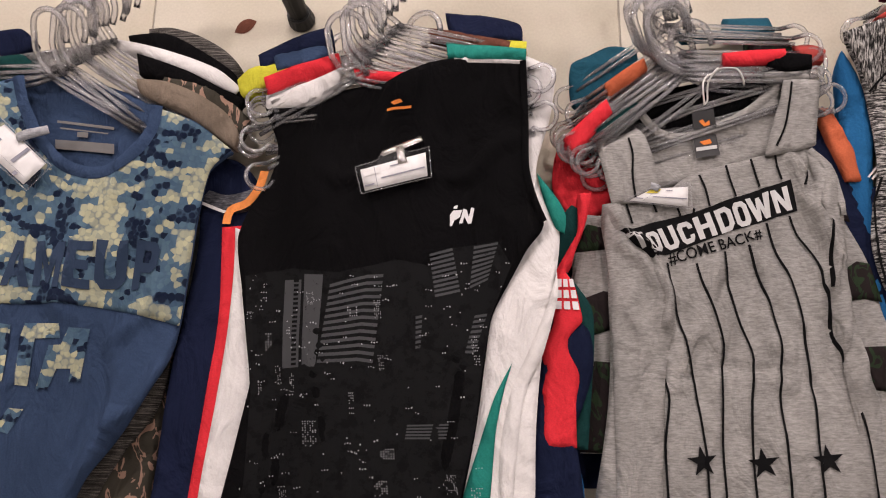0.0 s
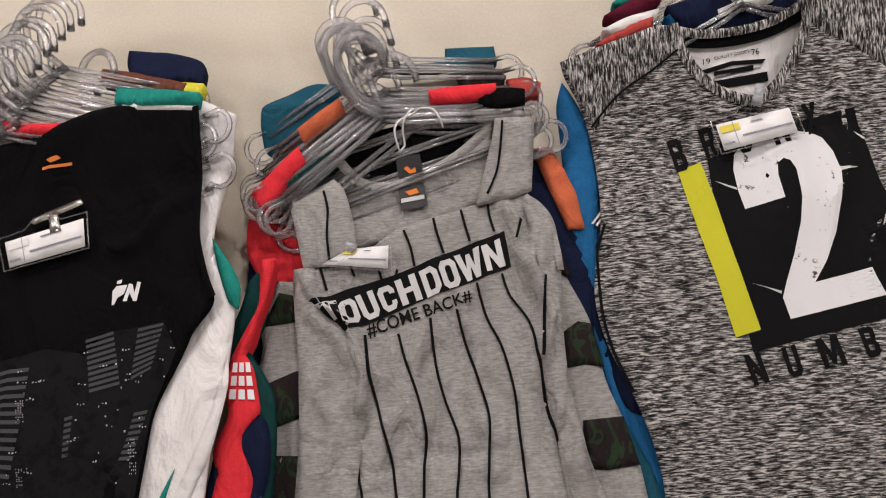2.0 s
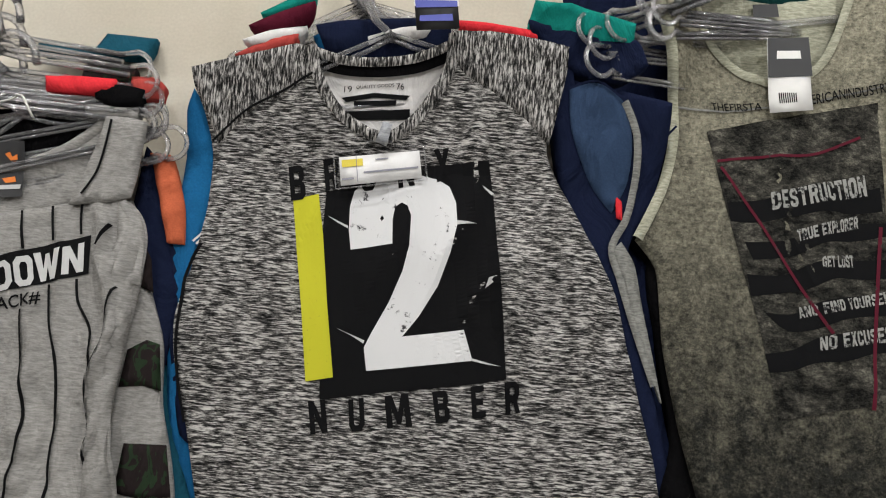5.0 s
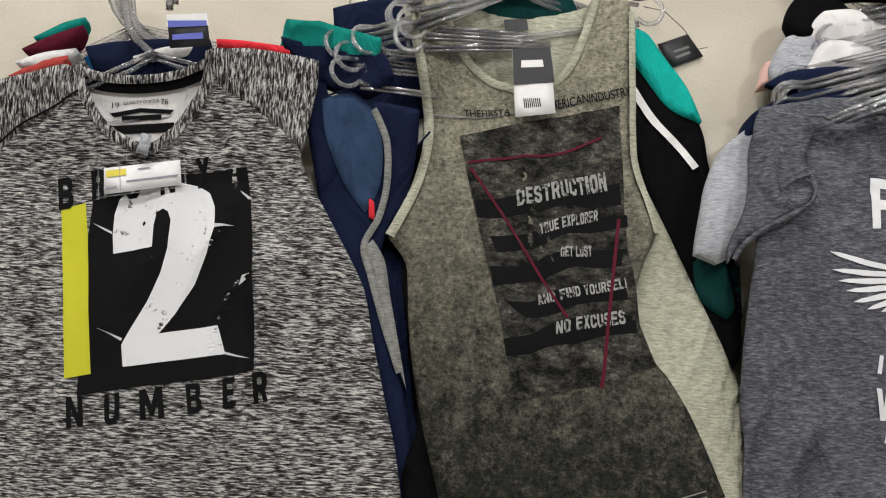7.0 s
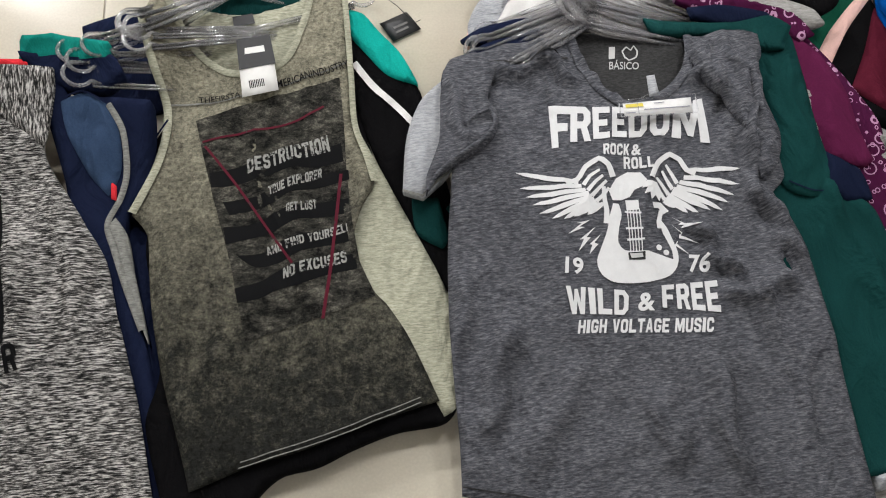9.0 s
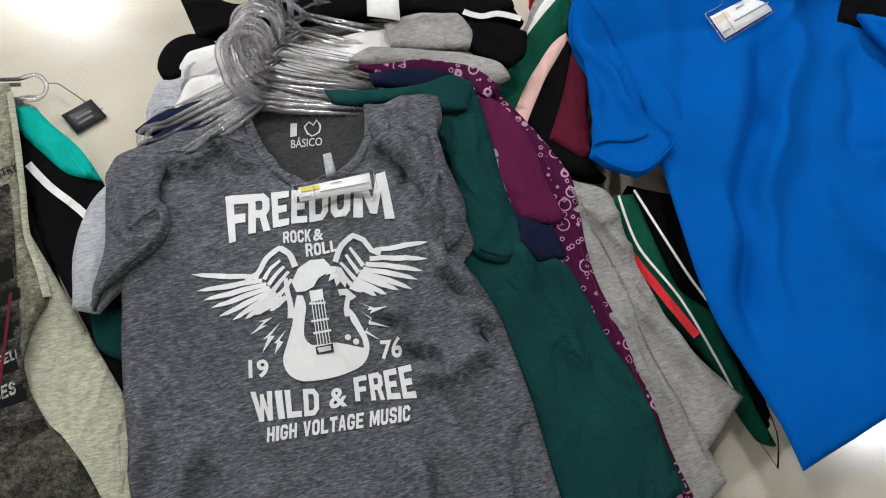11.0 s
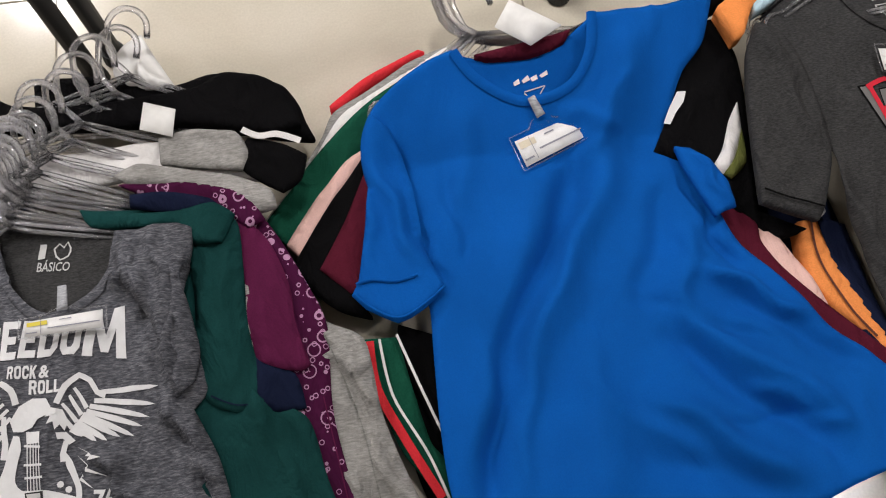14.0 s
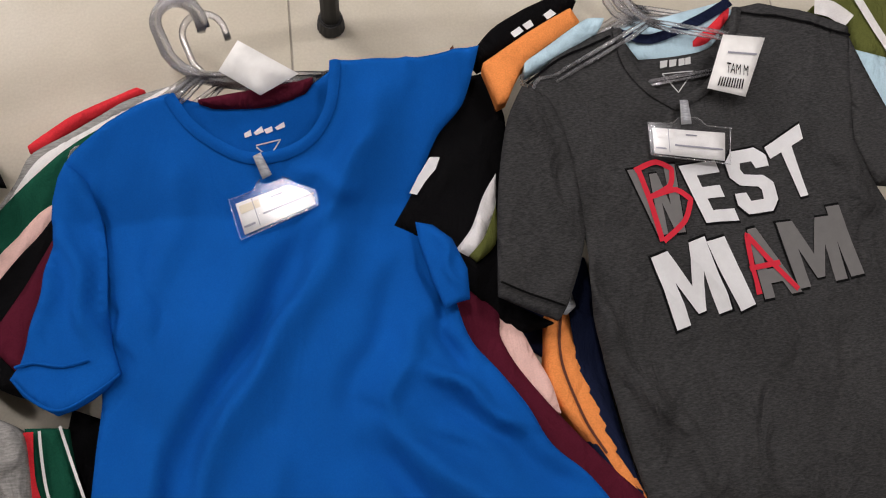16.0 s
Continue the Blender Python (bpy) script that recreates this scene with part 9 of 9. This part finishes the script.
ribbon("brush_letter", [(3.416, 0.509), (3.465, 0.515)], 0.008, MAT["ink_red"], sh, dH, 0.0036)
price_card([(3.290, 0.683), (3.398, 0.663), (3.407, 0.709), (3.293, 0.725)], dH, 0.010, [(3.347, 0.760), (3.345, 0.723)], "card")
tag = thing("swing_tag", "white barcode size tag", "swing tag", (3.45, 0.83, 0.13))
ft = Drape("H", 0.028, (), 0, 0)
tag_card = cloth("card", [(3.385, 0.775), (3.441, 0.758), (3.491, 0.851), (3.426, 0.860)], MAT["card"], tag, ft, 0.002, 0.001, 0.02, corner=True)
lettering("tag_words", "TAM M", [(3.417, 0.797), (3.450, 0.789), (3.454, 0.806), (3.422, 0.813)], MAT["ink_black"], tag_card, ft, 0.0016)
for i in range(10):
    u = i / 10
    a = np.array([(3.400, 0.777), (3.439, 0.769), (3.445, 0.784), (3.407, 0.791)])
    f = lambda s, v: tuple((1 - v) * ((1 - s) * a[0] + s * a[1]) + v * ((1 - s) * a[3] + s * a[2]))
    shape("barcode_bar", [[f(u, 0), f(u + 0.05, 0), f(u + 0.05, 1), f(u, 1)]], MAT["ink_black"], tag_card, ft, 0.0012)
shape("tag_line", [[(3.427, 0.831), (3.472, 0.825), (3.470, 0.822), (3.426, 0.828)]], MAT["card_grey"], tag_card, ft, 0.0012)
for nm, mt, lf, lab, q, dn in (
    ("black_t_shirt", "black", -0.046, "black t-shirt with a white chest mark under a graphite one", [(3.020, 0.848), (3.069, 0.856), (3.093, 0.789), (3.085, 0.685), (3.061, 0.506), (3.135, 0.465), (3.075, 0.455), (3.021, 0.516), (2.964, 0.591), (2.911, 0.628), (2.939, 0.670), (2.977, 0.743)], 0.03),
    ("orange_shirt", "orange", 0.002, "orange sleeve folded over a clear hanger", [(3.061, 0.848), (3.103, 0.875), (3.159, 0.908), (3.206, 0.932), (3.217, 0.909), (3.172, 0.879), (3.124, 0.845), (3.092, 0.792), (3.078, 0.786)], 0.04),
    ("sky_shirt", "sky", 0.004, "pale blue shoulder over a clear hanger", [(3.123, 0.844), (3.171, 0.876), (3.230, 0.912), (3.256, 0.911), (3.243, 0.891), (3.187, 0.860), (3.122, 0.829)], 0.03),
    ("printed_black_shirt", "black", -0.006, "black shirt with white lettering folded over a hanger", [(3.049, 0.871), (3.082, 0.907), (3.128, 0.934), (3.204, 0.969), (3.220, 0.948), (3.161, 0.912), (3.104, 0.881), (3.058, 0.858)], 0.05),
    ("sky_shirt", "sky", -0.018, "pale blue top with navy and red trim inside a neckline", [(3.279, 0.905), (3.326, 0.913), (3.463, 0.945), (3.479, 0.925), (3.418, 0.859), (3.351, 0.843), (3.298, 0.856)], 0.03),
    ("olive_shirt", "olive", -0.012, "olive, white and black striped shirt in a heap", [(3.609, 0.925), (3.675, 0.952), (3.772, 0.948), (3.775, 0.807), (3.703, 0.830), (3.668, 0.842), (3.660, 0.892)], 0.04),
    ("sky_shirt", "sky", -0.010, "pale blue sleeve in a heap", [(3.660, 0.847), (3.712, 0.829), (3.734, 0.731), (3.684, 0.720), (3.649, 0.755)], 0.03),
    ("navy_shirt", "navy", -0.068, "dark navy shirt between two heaps", [(3.065, 0.525), (3.147, 0.585), (3.206, 0.571), (3.217, 0.463), (3.208, 0.335), (3.226, 0.225), (3.228, 0.119), (3.173, 0.200), (3.134, 0.406), (3.082, 0.458)], 0.06),
    ("ash_shirt", "ash", -0.03, "pale grey edge of a shirt under a sleeve", [(3.139, 0.477), (3.159, 0.505), (3.163, 0.485), (3.150, 0.475)], 0.02),
):
    g = thing(nm, lab, "t-shirt", (3.3, 0.6, 0), "shirts in the graphite heap")
    dq = Drape("0", 0.014, (), 0.003, len(lab)) if "dark navy" in lab else Drape("H", lf, (), 0.003, len(lab))
    cloth("body", q, MAT[mt], g, dq, dn)
    if "chest mark" in lab:
        shape("side_print", [[(2.937, 0.672), (2.952, 0.697), (2.972, 0.724), (2.987, 0.723), (2.979, 0.705), (2.962, 0.688), (2.948, 0.669)]], MAT["ink_white"], g, dq, 0.002)
        cloth("side_panel", [(3.068, 0.692), (3.046, 0.661), (3.023, 0.613), (2.997, 0.584), (3.015, 0.572), (3.036, 0.588), (3.059, 0.627)], MAT["white"], g, Drape("H", lf + 0.004, (), 0.003, 1), 0.006, label="white side panel")
        cloth("side_panel", [(3.062, 0.643), (3.040, 0.597), (3.016, 0.573), (3.026, 0.562), (3.056, 0.586)], MAT["olive"], g, Drape("H", lf + 0.006, (), 0.003, 1), 0.006, label="olive side panel")
    if "red trim" in lab:
        ribbon("trim", [(3.282, 0.893), (3.329, 0.880), (3.408, 0.907), (3.471, 0.940)], 0.016, MAT["navy"], g, dq, 0.004)
        cloth("trim", [(3.381, 0.864), (3.424, 0.895), (3.469, 0.933), (3.465, 0.913), (3.419, 0.870)], MAT["red"], g, Drape("H", lf + 0.004, (), 0.002, 1), 0.004)
    if "striped" in lab:
        ribbon("stripe", [(3.680, 0.940), (3.698, 0.889), (3.721, 0.828)], 0.014, MAT["white"], g, dq, 0.004)
        ribbon("stripe", [(3.608, 0.923), (3.635, 0.914), (3.659, 0.891)], 0.030, MAT["white"], g, dq, 0.004)
    if "lettering" in lab:
        for q2 in ([(3.108, 0.895), (3.123, 0.905), (3.129, 0.897), (3.114, 0.887)], [(3.128, 0.907), (3.142, 0.916), (3.146, 0.906), (3.134, 0.899)], [(3.163, 0.924), (3.176, 0.933), (3.184, 0.925), (3.169, 0.916)]):
            shape("print_patch", [q2], MAT["ink_white"], g, dq, 0.003)
hanger_row([(3.329, 0.954), (3.305, 0.917)], 0.100, 0.120, 8, 10, 5, 18, 24, 21)
top_hanger("H", [(3.320, 0.898)], 8, 12)

# ---- black stands behind the heaps ----
def stand_leg(x, y, dx, dy, label):
    """A slim black steel leg with a rounded rubber foot."""
    leg = thing("rack_leg", label, "rack leg", (x, y, 0), "black rack legs")
    bm = bmesh.new()
    tube(bm, [(x, y, 0.025), (x + dx * 0.3, y + dy * 0.3, 0.30), (x + dx, y + dy, 1.0)], 0.016, 10)
    part("tube", bm, MAT["black_metal"], leg)
    bm = bmesh.new()
    bmesh.ops.create_cone(bm, cap_ends=True, segments=16, radius1=0.024, radius2=0.020, depth=0.03, matrix=Matrix.Translation((x, y, 0.0155)))
    bmesh.ops.bevel(bm, geom=bm.edges[:], offset=0.003, segments=2, affect="EDGES")
    part("foot", bm, MAT["black_metal"], leg)


for q, dx, dy in (([(-0.332, 0.679)], 0.0, 0.10), ([(-0.335, 0.679)], -0.05, 0.12), ([(2.000, 0.940)], -0.08, 0.10), ([(2.034, 0.981)], -0.06, 0.05), ([(2.843, 1.004)], 0.0, 0.10)):
    stand_leg(q[0][0], q[0][1], dx, dy, "slim black metal rack leg with a rubber foot")

# ---- scuffs on the floor ----
for q, lab in (([(-0.459, 0.662), (-0.452, 0.680), (-0.435, 0.689), (-0.419, 0.683), (-0.425, 0.670), (-0.441, 0.659)], "brown dried smudge on the cream floor"), ([(3.037, 0.953), (3.043, 0.959), (3.044, 0.949), (3.038, 0.943)], "small dark scuff on the cream floor")):
    mark = thing("floor_smudge", lab, "smudge", (*q[0], 0.0))
    shape("stain", [q], MAT["brown"], mark, lambda x, y: 0.0, 0.0007, corner=False)

# ---- floor tiles ----
TW, TH, TX, TY = 0.848, 1.30, 0.232, -0.172
bm = bmesh.new()
bmesh.ops.create_cube(bm, size=1)
for v in bm.verts:
    v.co = (v.co.x * (TW - 0.003), v.co.y * (TH - 0.003), -0.006 + v.co.z * 0.012)
bmesh.ops.bevel(bm, geom=[e for e in bm.edges if all(v.co.z > -0.001 for v in e.verts)], offset=0.0008, segments=1, affect="EDGES")
tile_me = bpy.data.meshes.new("tile")
bm.to_mesh(tile_me)
bm.free()
tile_me.materials.append(MAT["tile"])
for i in range(-4, 8):
    for j in range(-2, 3):
        x, y = TX + (i + 0.5) * TW, TY + (j + 0.5) * TH
        if -3.1 < x - TW / 2 and x + TW / 2 < 6.1 and -3.0 < y - TH / 2 and y + TH / 2 < 3.8:
            t = new("tile", tile_me)
            t.parent = floor
            t.location = (x, y, 0)
